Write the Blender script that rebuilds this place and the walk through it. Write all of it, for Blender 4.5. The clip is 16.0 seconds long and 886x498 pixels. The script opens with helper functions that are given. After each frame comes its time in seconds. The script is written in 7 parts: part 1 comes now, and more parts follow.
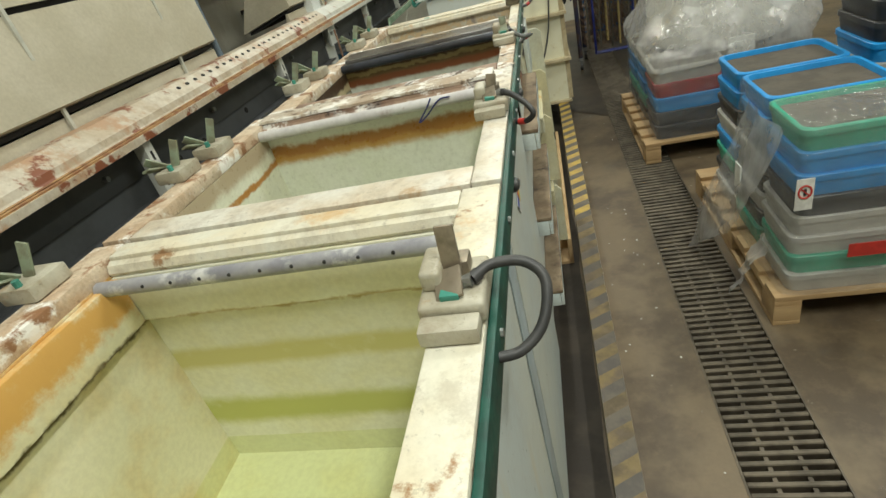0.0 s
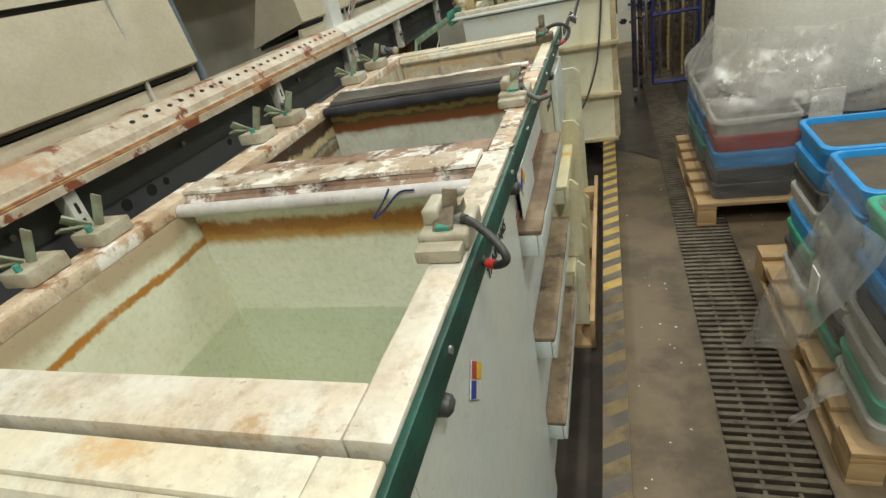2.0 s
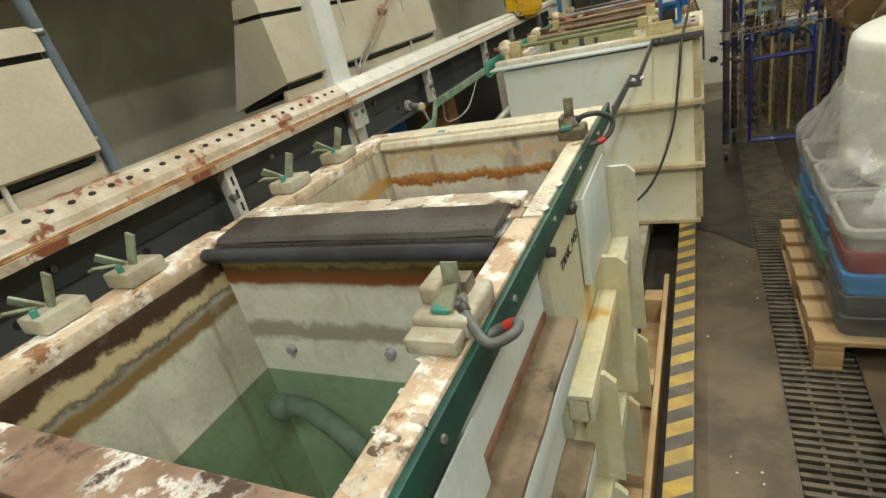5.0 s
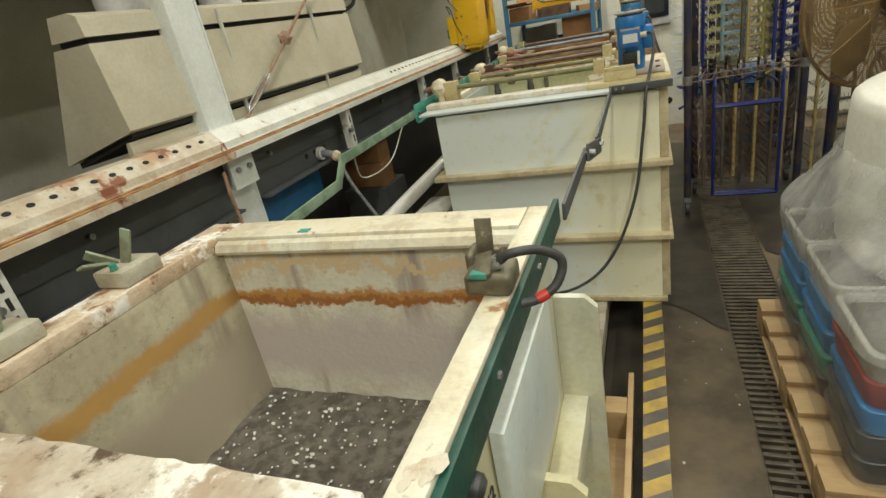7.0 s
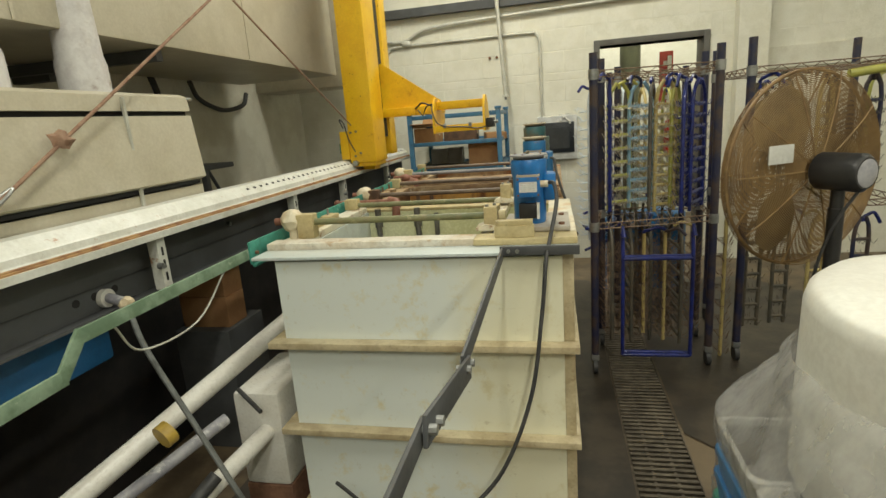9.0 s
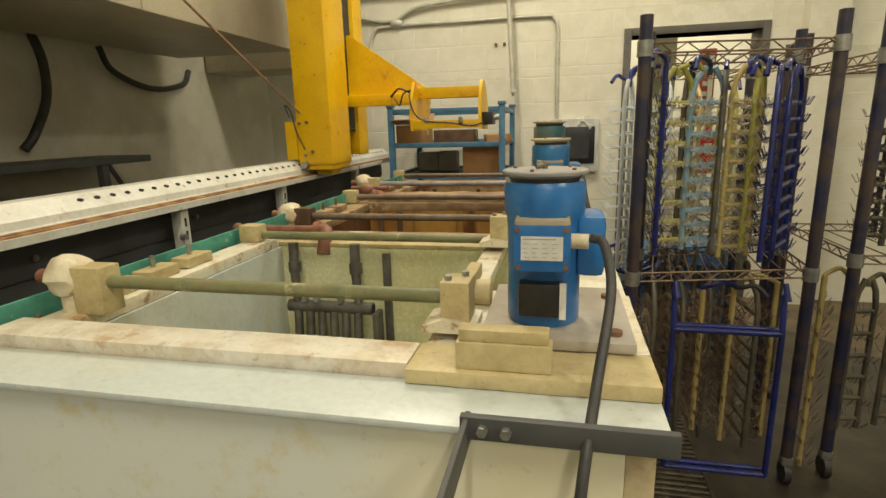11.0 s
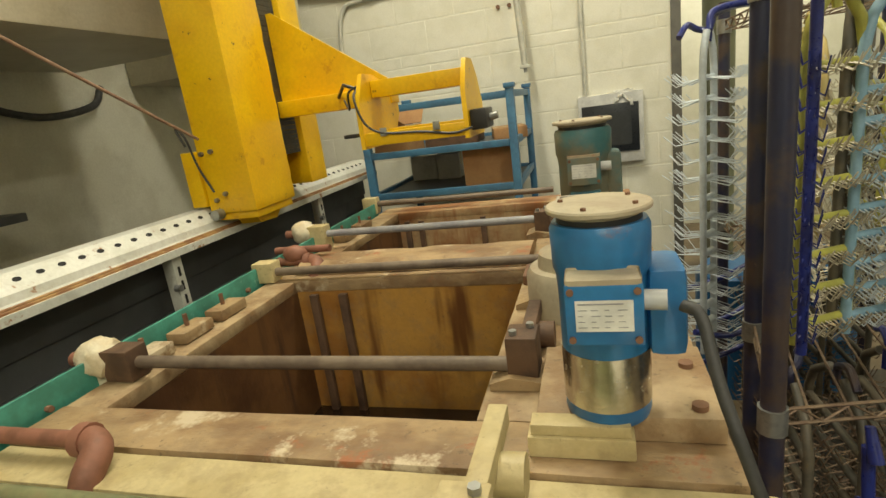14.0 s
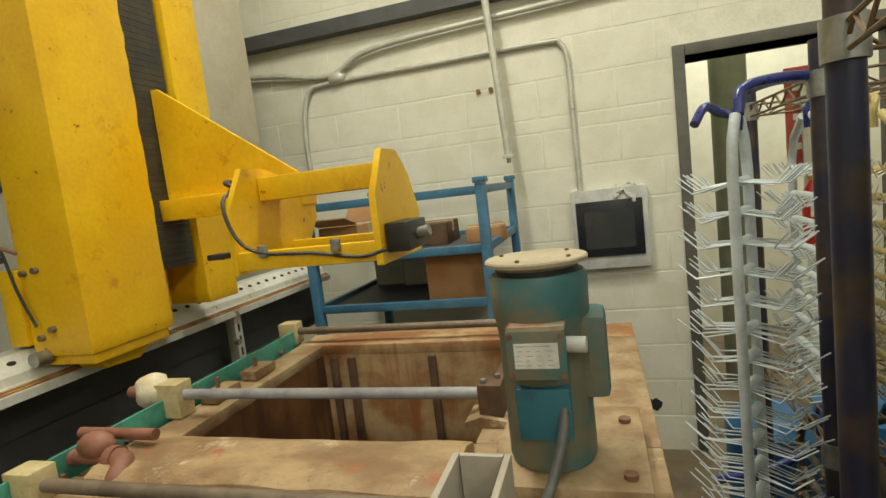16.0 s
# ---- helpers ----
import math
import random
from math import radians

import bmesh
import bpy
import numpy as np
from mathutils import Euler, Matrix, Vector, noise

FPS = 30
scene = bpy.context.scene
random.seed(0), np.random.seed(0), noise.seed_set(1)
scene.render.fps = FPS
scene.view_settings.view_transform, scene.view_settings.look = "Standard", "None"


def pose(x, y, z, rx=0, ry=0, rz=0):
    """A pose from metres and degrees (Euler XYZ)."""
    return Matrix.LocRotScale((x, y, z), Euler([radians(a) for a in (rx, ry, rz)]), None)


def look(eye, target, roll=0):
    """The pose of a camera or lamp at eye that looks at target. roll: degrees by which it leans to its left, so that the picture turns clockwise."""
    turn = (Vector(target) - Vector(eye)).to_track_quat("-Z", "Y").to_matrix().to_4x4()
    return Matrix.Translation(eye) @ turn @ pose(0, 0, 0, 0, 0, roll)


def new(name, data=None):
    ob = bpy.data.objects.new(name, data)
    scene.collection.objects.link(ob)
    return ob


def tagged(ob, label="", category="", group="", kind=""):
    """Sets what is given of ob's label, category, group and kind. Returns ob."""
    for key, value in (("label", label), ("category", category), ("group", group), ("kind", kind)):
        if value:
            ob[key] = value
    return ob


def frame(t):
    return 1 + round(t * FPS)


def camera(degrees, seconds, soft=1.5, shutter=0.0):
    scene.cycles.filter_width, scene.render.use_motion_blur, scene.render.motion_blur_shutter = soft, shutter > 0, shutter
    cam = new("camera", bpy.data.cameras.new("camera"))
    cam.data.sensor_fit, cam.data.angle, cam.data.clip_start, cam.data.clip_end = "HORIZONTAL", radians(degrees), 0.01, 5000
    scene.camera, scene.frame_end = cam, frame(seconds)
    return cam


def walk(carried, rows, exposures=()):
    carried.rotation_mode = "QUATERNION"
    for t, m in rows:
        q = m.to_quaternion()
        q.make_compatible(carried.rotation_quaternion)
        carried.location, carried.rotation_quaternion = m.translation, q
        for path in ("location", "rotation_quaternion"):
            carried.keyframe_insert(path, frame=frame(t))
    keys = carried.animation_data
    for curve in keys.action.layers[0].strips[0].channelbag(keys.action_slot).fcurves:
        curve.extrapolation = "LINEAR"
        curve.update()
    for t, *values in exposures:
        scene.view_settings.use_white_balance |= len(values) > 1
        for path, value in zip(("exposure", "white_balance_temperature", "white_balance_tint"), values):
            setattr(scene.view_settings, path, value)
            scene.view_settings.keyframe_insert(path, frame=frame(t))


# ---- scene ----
cam = camera(79.7, 16.0)
PATH = [
    (0, (0.402, 0.103, 1.521), (-0.081, 1.761, 0.511), -16.0),
    (0.5, (0.486, 0.238, 1.532), (0.041, 1.926, 0.556), -14.7),
    (1, (0.518, 0.341, 1.519), (0.05, 2.018, 0.536), -12.9),
    (1.5, (0.505, 0.437, 1.518), (-0.045, 2.087, 0.531), -13.5),
    (2, (0.493, 0.581, 1.524), (-0.139, 2.215, 0.559), -13.3),
    (2.5, (0.498, 0.715, 1.526), (-0.243, 2.317, 0.586), -13.7),
    (3, (0.536, 0.856, 1.539), (-0.299, 2.424, 0.621), -14.2),
    (3.2, (0.554, 0.924, 1.539), (-0.318, 2.479, 0.633), -14.4),
    (5.3, (0.53, 1.453, 1.508), (-0.356, 3.046, 0.685), -14.1),
    (5.5, (0.546, 1.496, 1.52), (-0.349, 3.087, 0.703), -14.5),
    (6, (0.575, 1.651, 1.511), (-0.316, 3.254, 0.715), -13.9),
    (6.5, (0.525, 1.811, 1.494), (-0.3, 3.45, 0.697), -12.6),
    (7, (0.46, 1.993, 1.486), (-0.272, 3.681, 0.702), -11.3),
    (7.5, (0.466, 2.147, 1.469), (-0.229, 3.866, 0.721), -10.2),
    (8, (0.506, 2.292, 1.471), (-0.2, 4.035, 0.79), -8.5),
    (8.5, (0.505, 2.419, 1.481), (-0.118, 4.22, 0.874), -6.8),
    (9, (0.486, 2.683, 1.501), (0.066, 4.582, 1.033), -4.4),
    (9.2, (0.475, 2.785, 1.513), (0.152, 4.715, 1.099), -3.8),
    (11.3, (0.425, 3.77, 1.438), (-0.024, 5.662, 0.97), -1.5),
    (11.5, (0.426, 3.841, 1.455), (-0.036, 5.727, 0.977), -1.7),
    (12, (0.423, 4.053, 1.477), (-0.085, 5.917, 0.961), -3.1),
    (12.5, (0.435, 4.217, 1.497), (-0.104, 6.046, 0.893), -5.8),
    (13, (0.415, 4.423, 1.508), (-0.09, 6.242, 0.85), -8.2),
    (13.5, (0.391, 4.56, 1.518), (-0.077, 6.412, 0.926), -7.9),
    (14, (0.391, 4.652, 1.517), (-0.166, 6.503, 1.005), -7.7),
    (14.5, (0.439, 4.814, 1.518), (-0.276, 6.635, 1.105), -8.0),
    (15, (0.458, 4.981, 1.534), (-0.274, 6.799, 1.134), -7.7),
    (15.5, (0.448, 5.146, 1.563), (-0.129, 7.021, 1.176), -8.0),
    (16, (0.459, 5.263, 1.549), (-0.111, 7.168, 1.334), -6.7),
]
walk(cam, [(t, look(eye, target, roll)) for t, eye, target, roll in PATH],
     [(0.0, -0.46, 6000, 8), (0.8, -0.45, 5900, 12), (3.2, -0.45, 6200, 12), (5.3, -0.38, 6250, 11), (9.2, -0.42, 6400, 9), (11.3, -0.45, 7500, 13), (11.9, -0.42, 8000, 15), (12.5, -0.36, 8700, 17), (13.1, -0.32, 8000, 13), (14.5, -0.37, 6800, 7), (16.0, -0.48, 6600, 7)])

# ---- world, lamps, exposure ----
world = bpy.data.worlds.new("world")
scene.world = world
world.use_nodes = True
world.node_tree.nodes["Background"].inputs[0].default_value = (0.9, 0.95, 1.0, 1)
world.node_tree.nodes["Background"].inputs[1].default_value = 0.05
scene.view_settings.exposure = 0.0


# ---- materials ----
class Nodes:
    def __init__(self, name):
        self.m = bpy.data.materials.new(name)
        self.m.use_nodes = True
        self.t = self.m.node_tree
        self.b = self.t.nodes["Principled BSDF"]
        self.pos = self.t.nodes.new("ShaderNodeNewGeometry").outputs["Position"]

    def add(self, kind, **vals):
        n = self.t.nodes.new(kind)
        for k, v in vals.items():
            if hasattr(v, "is_output"):
                self.t.links.new(v, n.inputs[k])
            else:
                n.inputs[k].default_value = v
        return n

    def link(self, a, b):
        self.t.links.new(a, b)

    def noise(self, scale, detail=4.0, rough=0.6, vec=None):
        return self.add("ShaderNodeTexNoise", Vector=vec or self.pos, Scale=scale, Detail=detail, Roughness=rough).outputs["Fac"]

    def ramp(self, fac, lo, hi):
        n = self.add("ShaderNodeMapRange", Value=fac)
        n.inputs["From Min"].default_value, n.inputs["From Max"].default_value = lo, hi
        n.interpolation_type = "SMOOTHSTEP"
        return n.outputs[0]

    def mix(self, fac, a, b, mode="MIX"):
        n = self.t.nodes.new("ShaderNodeMix")
        n.data_type, n.blend_type = "RGBA", mode
        for v, s in ((fac, n.inputs[0]), (a, n.inputs[6]), (b, n.inputs[7])):
            if hasattr(v, "is_output"):
                self.t.links.new(v, s)
            elif isinstance(v, (int, float)):
                s.default_value = v
            else:
                s.default_value = (*v, 1)
        return n.outputs[2]

    def math(self, op, a, b=0.0):
        n = self.t.nodes.new("ShaderNodeMath")
        n.operation = op
        for v, s in ((a, n.inputs[0]), (b, n.inputs[1])):
            if hasattr(v, "is_output"):
                self.t.links.new(v, s)
            else:
                s.default_value = v
        return n.outputs[0]


def mat(name, base, second=None, scale=7.0, lo=0.4, hi=0.62, rough=0.5, metal=0.0, bump=0.15, fine=90.0,
        stains=(), bands=(), spread=0.0, dirt=0.0, coat=0.0, drips=None, stretch=(1, 1, 1)):
    """Aged surface: two colours by a broad noise, fine grain, stains (colour, scale, lo, hi), level bands (z, half, colour, ragged)."""
    k = Nodes(name)
    vec = k.pos
    if stretch != (1, 1, 1):
        vec = k.add("ShaderNodeVectorMath", Vector=k.pos)
        vec.operation = "MULTIPLY"
        vec.inputs[1].default_value = stretch
        vec = vec.outputs[0]
    second = second or tuple(c * 0.8 for c in base)
    col = k.mix(k.ramp(k.noise(scale, vec=vec), lo, hi), base, second)
    grain = k.noise(fine, 3.0, vec=vec)
    col = k.mix(0.35, col, k.mix(k.ramp(grain, 0.3, 0.7), (0.75, 0.74, 0.72), (1.0, 1.0, 1.0)), "MULTIPLY")
    if dirt:
        g1 = k.ramp(k.noise(15.0, 8.0, 0.75), 0.46, 0.66)
        col = k.mix(k.math("MULTIPLY", g1, dirt), col, (0.24, 0.17, 0.10))
        g2 = k.ramp(k.noise(75.0, 4.0, 0.7), 0.60, 0.70)
        col = k.mix(k.math("MULTIPLY", g2, dirt * 0.9), col, (0.10, 0.07, 0.045))
    if drips:
        s = k.add("ShaderNodeVectorMath", Vector=k.pos)
        s.operation = "MULTIPLY"
        s.inputs[1].default_value = (1, 1, 0.12)
        col = k.mix(k.ramp(k.noise(drips[1], 3.0, vec=s.outputs[0]), drips[2], drips[3]), col, drips[0])
    for c, sc, a, b in stains:
        col = k.mix(k.ramp(k.noise(sc, 6.0, 0.7), a, b), col, c)
    if bands:
        z = k.add("ShaderNodeSeparateXYZ", Vector=k.pos).outputs["Z"]
        n1, n2 = k.noise(9.0, 5.0, 0.7), k.noise(38.0, 4.0, 0.7)
        wob = k.math("ADD", k.math("MULTIPLY", k.math("SUBTRACT", n1, 0.5), 1.0), k.math("MULTIPLY", k.math("SUBTRACT", n2, 0.5), 0.5))
        for zc, half, c, ragged in bands:
            d = k.math("ABSOLUTE", k.math("SUBTRACT", k.math("ADD", z, k.math("MULTIPLY", wob, ragged)), zc))
            f = k.math("SUBTRACT", 1.0, k.ramp(d, half * 0.35, half))
            col = k.mix(k.math("MULTIPLY", f, k.ramp(n1, 0.12, 0.42)), col, c)
    if spread:
        r = k.t.nodes.new("ShaderNodeObjectInfo").outputs["Random"]
        col = k.mix(k.math("MULTIPLY", r, spread), col, tuple(c * 0.55 for c in base))
    k.link(col, k.b.inputs["Base Color"])
    rr = k.add("ShaderNodeMapRange", Value=grain)
    rr.inputs["To Min"].default_value, rr.inputs["To Max"].default_value = max(0.03, rough - 0.12), min(1.0, rough + 0.14)
    k.link(rr.outputs[0], k.b.inputs["Roughness"])
    k.b.inputs["Metallic"].default_value = metal
    k.b.inputs["Coat Weight"].default_value = coat
    if bump:
        n = k.add("ShaderNodeBump", Height=k.math("ADD", k.math("MULTIPLY", grain, 0.4), k.noise(scale * 2.5, 5.0, vec=vec)), Strength=bump, Distance=0.004)
        k.link(n.outputs[0], k.b.inputs["Normal"])
    return k.m


def clear(name, tint, rough=0.04, ior=1.33, ripple=0.0, rs=30.0, haze=None):
    """Clear film, liquid or pane: tinted transparency with a gloss by Fresnel."""
    k = Nodes(name)
    out = k.t.nodes["Material Output"]
    tr = k.add("ShaderNodeBsdfTransparent", Color=(*tint, 1))
    gl = k.add("ShaderNodeBsdfGlossy", Roughness=rough)
    fr = k.add("ShaderNodeFresnel", IOR=ior)
    if ripple:
        n = k.add("ShaderNodeBump", Height=k.noise(rs, 3.0), Strength=ripple, Distance=0.01)
        k.link(n.outputs[0], gl.inputs["Normal"])
        k.link(n.outputs[0], fr.inputs["Normal"])
    body = tr.outputs[0]
    if haze:
        d1 = k.add("ShaderNodeBsdfDiffuse", Color=(*haze[0], 1))
        d2 = k.add("ShaderNodeBsdfTranslucent", Color=(*haze[0], 1))
        df = k.t.nodes.new("ShaderNodeMixShader")
        k.link(d1.outputs[0], df.inputs[1])
        k.link(d2.outputs[0], df.inputs[2])
        mx = k.t.nodes.new("ShaderNodeMixShader")
        k.link(k.math("MULTIPLY", k.ramp(k.noise(haze[2], 5.0), 0.3, 0.7), haze[1]), mx.inputs[0])
        k.link(body, mx.inputs[1])
        k.link(df.outputs[0], mx.inputs[2])
        body = mx.outputs[0]
    mx = k.t.nodes.new("ShaderNodeMixShader")
    k.link(fr.outputs[0], mx.inputs[0])
    k.link(body, mx.inputs[1])
    k.link(gl.outputs[0], mx.inputs[2])
    k.link(mx.outputs[0], out.inputs["Surface"])
    return k.m


def wrap_film(name, stretch, haze, ripple, rough=0.10, sheen=0.03):
    """Clear stretched film: sharp glints along its creases, a thin milky veil in streaks."""
    k = Nodes(name)
    vec = k.add("ShaderNodeVectorMath", Vector=k.pos)
    vec.operation = "MULTIPLY"
    vec.inputs[1].default_value = stretch
    n1, n2 = k.noise(7.0, 5.0, 0.65, vec.outputs[0]), k.noise(31.0, 3.0, 0.6, vec.outputs[0])
    bump = k.add("ShaderNodeBump", Height=k.math("ADD", n1, k.math("MULTIPLY", n2, 0.45)), Strength=ripple, Distance=0.02).outputs[0]
    tr = k.add("ShaderNodeBsdfTransparent", Color=(0.97, 0.97, 0.97, 1))
    d1 = k.add("ShaderNodeBsdfDiffuse", Color=(0.94, 0.94, 0.94, 1))
    d2 = k.add("ShaderNodeBsdfTranslucent", Color=(0.94, 0.94, 0.94, 1))
    gl = k.add("ShaderNodeBsdfGlossy", Roughness=rough)
    lw = k.add("ShaderNodeLayerWeight", Blend=0.5)
    k.link(bump, gl.inputs["Normal"])
    k.link(bump, lw.inputs["Normal"])
    edge = k.math("POWER", lw.outputs["Facing"], 4.0)
    gloss = k.math("ADD", k.math("MULTIPLY", edge, 0.45), sheen)
    veil, body, top = (k.t.nodes.new("ShaderNodeMixShader") for _ in range(3))
    k.link(d1.outputs[0], veil.inputs[1])
    k.link(d2.outputs[0], veil.inputs[2])
    k.link(k.math("MULTIPLY", k.ramp(n1, 0.0, 0.85), haze), body.inputs[0])
    k.link(tr.outputs[0], body.inputs[1])
    k.link(veil.outputs[0], body.inputs[2])
    k.link(gloss, top.inputs[0])
    k.link(body.outputs[0], top.inputs[1])
    k.link(gl.outputs[0], top.inputs[2])
    k.link(top.outputs[0], k.t.nodes["Material Output"].inputs["Surface"])
    return k.m


RUST, DKBROWN, OCHRE = (0.33, 0.13, 0.035), (0.075, 0.042, 0.022), (0.45, 0.25, 0.07)
M = {}
M["concrete"] = mat("concrete", (0.165, 0.124, 0.074), (0.085, 0.062, 0.038), 3.0, rough=0.5, bump=0.2, dirt=0.2,
                    stains=[((0.09, 0.083, 0.07), 1.3, 0.52, 0.75), ((0.30, 0.28, 0.24), 14, 0.66, 0.74), ((0.15, 0.11, 0.06), 2.2, 0.6, 0.8)])
M["under"] = mat("under", (0.1, 0.09, 0.075), (0.05, 0.045, 0.04), 4.0, rough=0.8)
M["block"] = mat("block", (0.78, 0.77, 0.67), (0.72, 0.71, 0.60), 5.0, rough=0.55, bump=0.35, fine=140, spread=0.04, dirt=0.05,
                 stains=[((0.6, 0.56, 0.44), 3.0, 0.66, 0.85)])
M["mortar"] = mat("mortar", (0.78, 0.77, 0.67), (0.72, 0.71, 0.60), 9, rough=0.6)
M["sidewall"] = mat("sidewall", (0.74, 0.73, 0.63), (0.64, 0.62, 0.52), 3.0, rough=0.8, stains=[((0.42, 0.39, 0.31), 2.0, 0.55, 0.8)])
M["ceiling"] = mat("ceiling", (0.80, 0.80, 0.76), None, 4, rough=0.9)
M["cream_duct"] = mat("cream_duct", (0.56, 0.52, 0.41), (0.50, 0.46, 0.35), 4.0, rough=0.45, bump=0.06, dirt=0.10, stains=[((0.5, 0.44, 0.33), 4.0, 0.66, 0.85)])
M["slot"] = mat("slot", (0.02, 0.02, 0.02), None, 9, rough=0.9)
M["tank_white"] = mat("tank_white", (0.58, 0.65, 0.65), (0.63, 0.67, 0.62), 1.6, lo=0.42, hi=0.66, rough=0.32, bump=0.08, dirt=0.12, drips=((0.62, 0.54, 0.34), 8, 0.60, 0.74),
                      stains=[((0.66, 0.58, 0.36), 2.6, 0.62, 0.85)])
k = Nodes("tank_front")
sx = k.add("ShaderNodeSeparateXYZ", Vector=k.pos).outputs["X"]
wob = k.math("MULTIPLY", k.math("SUBTRACT", k.noise(3.0), 0.5), 0.5)
c0 = k.mix(k.ramp(k.math("ADD", sx, wob), 0.08, 0.42), (0.72, 0.77, 0.74), (0.78, 0.76, 0.58))
c0 = k.mix(k.ramp(k.noise(9.0, 6.0, 0.7), 0.54, 0.72), c0, (0.68, 0.63, 0.41))
c0 = k.mix(k.math("MULTIPLY", k.ramp(k.noise(26.0, 6.0, 0.75), 0.58, 0.72), 0.5), c0, (0.45, 0.40, 0.24))
k.link(c0, k.b.inputs["Base Color"])
k.b.inputs["Roughness"].default_value = 0.3
M["tank_front"] = k.m
M["tank_rib"] = mat("tank_rib", (0.60, 0.52, 0.34), (0.46, 0.38, 0.23), 8, rough=0.45, dirt=0.4, stains=[((0.25, 0.17, 0.09), 12, 0.6, 0.75)])
M["rib_dirty"] = mat("rib_dirty", (0.26, 0.20, 0.13), (0.13, 0.09, 0.055), 7, rough=0.6, bump=0.5, dirt=0.4, stains=[((0.05, 0.033, 0.02), 12, 0.52, 0.66)])
M["rim_clean"] = mat("rim_clean", (0.74, 0.72, 0.60), (0.72, 0.66, 0.50), 6, rough=0.42, bump=0.35, dirt=0.35,
                     stains=[((0.60, 0.42, 0.22), 7, 0.54, 0.68), ((0.34, 0.20, 0.10), 11, 0.60, 0.68)])
M["rim_white"] = mat("rim_white", (0.72, 0.70, 0.62), (0.64, 0.57, 0.45), 7, rough=0.4, bump=0.35, dirt=0.4, stains=[((0.46, 0.33, 0.20), 10, 0.56, 0.68)])
M["rim_rusty"] = mat("rim_rusty", (0.66, 0.55, 0.41), (0.54, 0.40, 0.27), 9, rough=0.6, bump=0.7, dirt=0.45,
                     stains=[((0.82, 0.80, 0.74), 8, 0.52, 0.60), ((0.26, 0.13, 0.06), 12, 0.53, 0.62)])
M["rim_dirty"] = mat("rim_dirty", (0.36, 0.25, 0.18), (0.22, 0.14, 0.10), 8, rough=0.6, bump=0.8, dirt=0.5,
                     stains=[((0.78, 0.76, 0.72), 7, 0.52, 0.58), ((0.08, 0.05, 0.035), 14, 0.54, 0.63)])
M["crust"] = mat("crust", (0.60, 0.55, 0.46), (0.42, 0.33, 0.24), 10, rough=0.65, bump=0.9, dirt=0.5, stains=[((0.80, 0.78, 0.72), 12, 0.52, 0.60), ((0.10, 0.065, 0.04), 15, 0.56, 0.64)])
M["in_yellow"] = mat("in_yellow", (0.80, 0.80, 0.66), (0.78, 0.76, 0.56), 5, rough=0.35, bump=0.15,
                     bands=[(0.93, 0.035, (0.60, 0.56, 0.24), 0.02), (0.78, 0.05, (0.50, 0.52, 0.16), 0.03), (1.045, 0.012, (0.46, 0.36, 0.15), 0.03)],
                     stains=[((0.50, 0.30, 0.08), 5, 0.66, 0.8)])
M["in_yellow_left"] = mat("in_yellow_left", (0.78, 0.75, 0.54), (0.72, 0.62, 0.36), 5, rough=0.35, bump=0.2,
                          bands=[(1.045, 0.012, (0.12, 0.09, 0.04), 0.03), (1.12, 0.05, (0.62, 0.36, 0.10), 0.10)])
M["in_green"] = mat("in_green", (0.78, 0.80, 0.68), (0.74, 0.77, 0.62), 5, rough=0.3, bump=0.1,
                    bands=[(1.085, 0.038, (0.46, 0.26, 0.06), 0.03), (1.095, 0.022, (0.36, 0.16, 0.03), 0.05)])
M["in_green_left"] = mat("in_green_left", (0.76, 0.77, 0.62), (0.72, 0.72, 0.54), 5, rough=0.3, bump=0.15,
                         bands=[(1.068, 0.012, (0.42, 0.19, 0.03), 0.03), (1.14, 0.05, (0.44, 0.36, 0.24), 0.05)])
M["in_brown"] = mat("in_brown", (0.72, 0.74, 0.66), (0.64, 0.66, 0.57), 6, rough=0.4, bump=0.2,
                    drips=((0.36, 0.33, 0.27), 14, 0.56, 0.74), dirt=0.2,
                    bands=[(1.145, 0.075, (0.18, 0.11, 0.04), 0.04), (1.105, 0.018, (0.20, 0.065, 0.02), 0.02), (1.135, 0.010, (0.42, 0.32, 0.14), 0.04), (1.155, 0.016, DKBROWN, 0.04), (1.175, 0.02, (0.05, 0.03, 0.015), 0.05), (0.98, 0.03, (0.34, 0.31, 0.25), 0.06)])
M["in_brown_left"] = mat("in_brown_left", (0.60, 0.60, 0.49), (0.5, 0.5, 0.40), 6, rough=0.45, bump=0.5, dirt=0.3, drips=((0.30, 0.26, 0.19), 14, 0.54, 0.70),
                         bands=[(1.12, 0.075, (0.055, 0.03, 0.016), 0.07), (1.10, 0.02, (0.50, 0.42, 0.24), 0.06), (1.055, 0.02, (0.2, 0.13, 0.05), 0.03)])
M["in_rust"] = mat("in_rust", (0.76, 0.74, 0.62), (0.70, 0.65, 0.53), 6, rough=0.5, bump=0.6, drips=((0.36, 0.30, 0.26), 20, 0.54, 0.74),
                   dirt=0.3, bands=[(1.048, 0.020, (0.50, 0.25, 0.07), 0.07), (1.040, 0.010, (0.34, 0.14, 0.04), 0.09), (1.115, 0.018, (0.66, 0.52, 0.32), 0.16), (0.93, 0.10, (0.56, 0.50, 0.46), 0.10)])
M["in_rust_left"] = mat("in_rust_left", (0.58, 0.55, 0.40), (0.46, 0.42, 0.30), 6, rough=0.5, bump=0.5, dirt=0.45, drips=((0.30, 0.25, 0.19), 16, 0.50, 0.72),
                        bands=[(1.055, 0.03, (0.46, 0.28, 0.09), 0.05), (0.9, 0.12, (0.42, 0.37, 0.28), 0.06)])
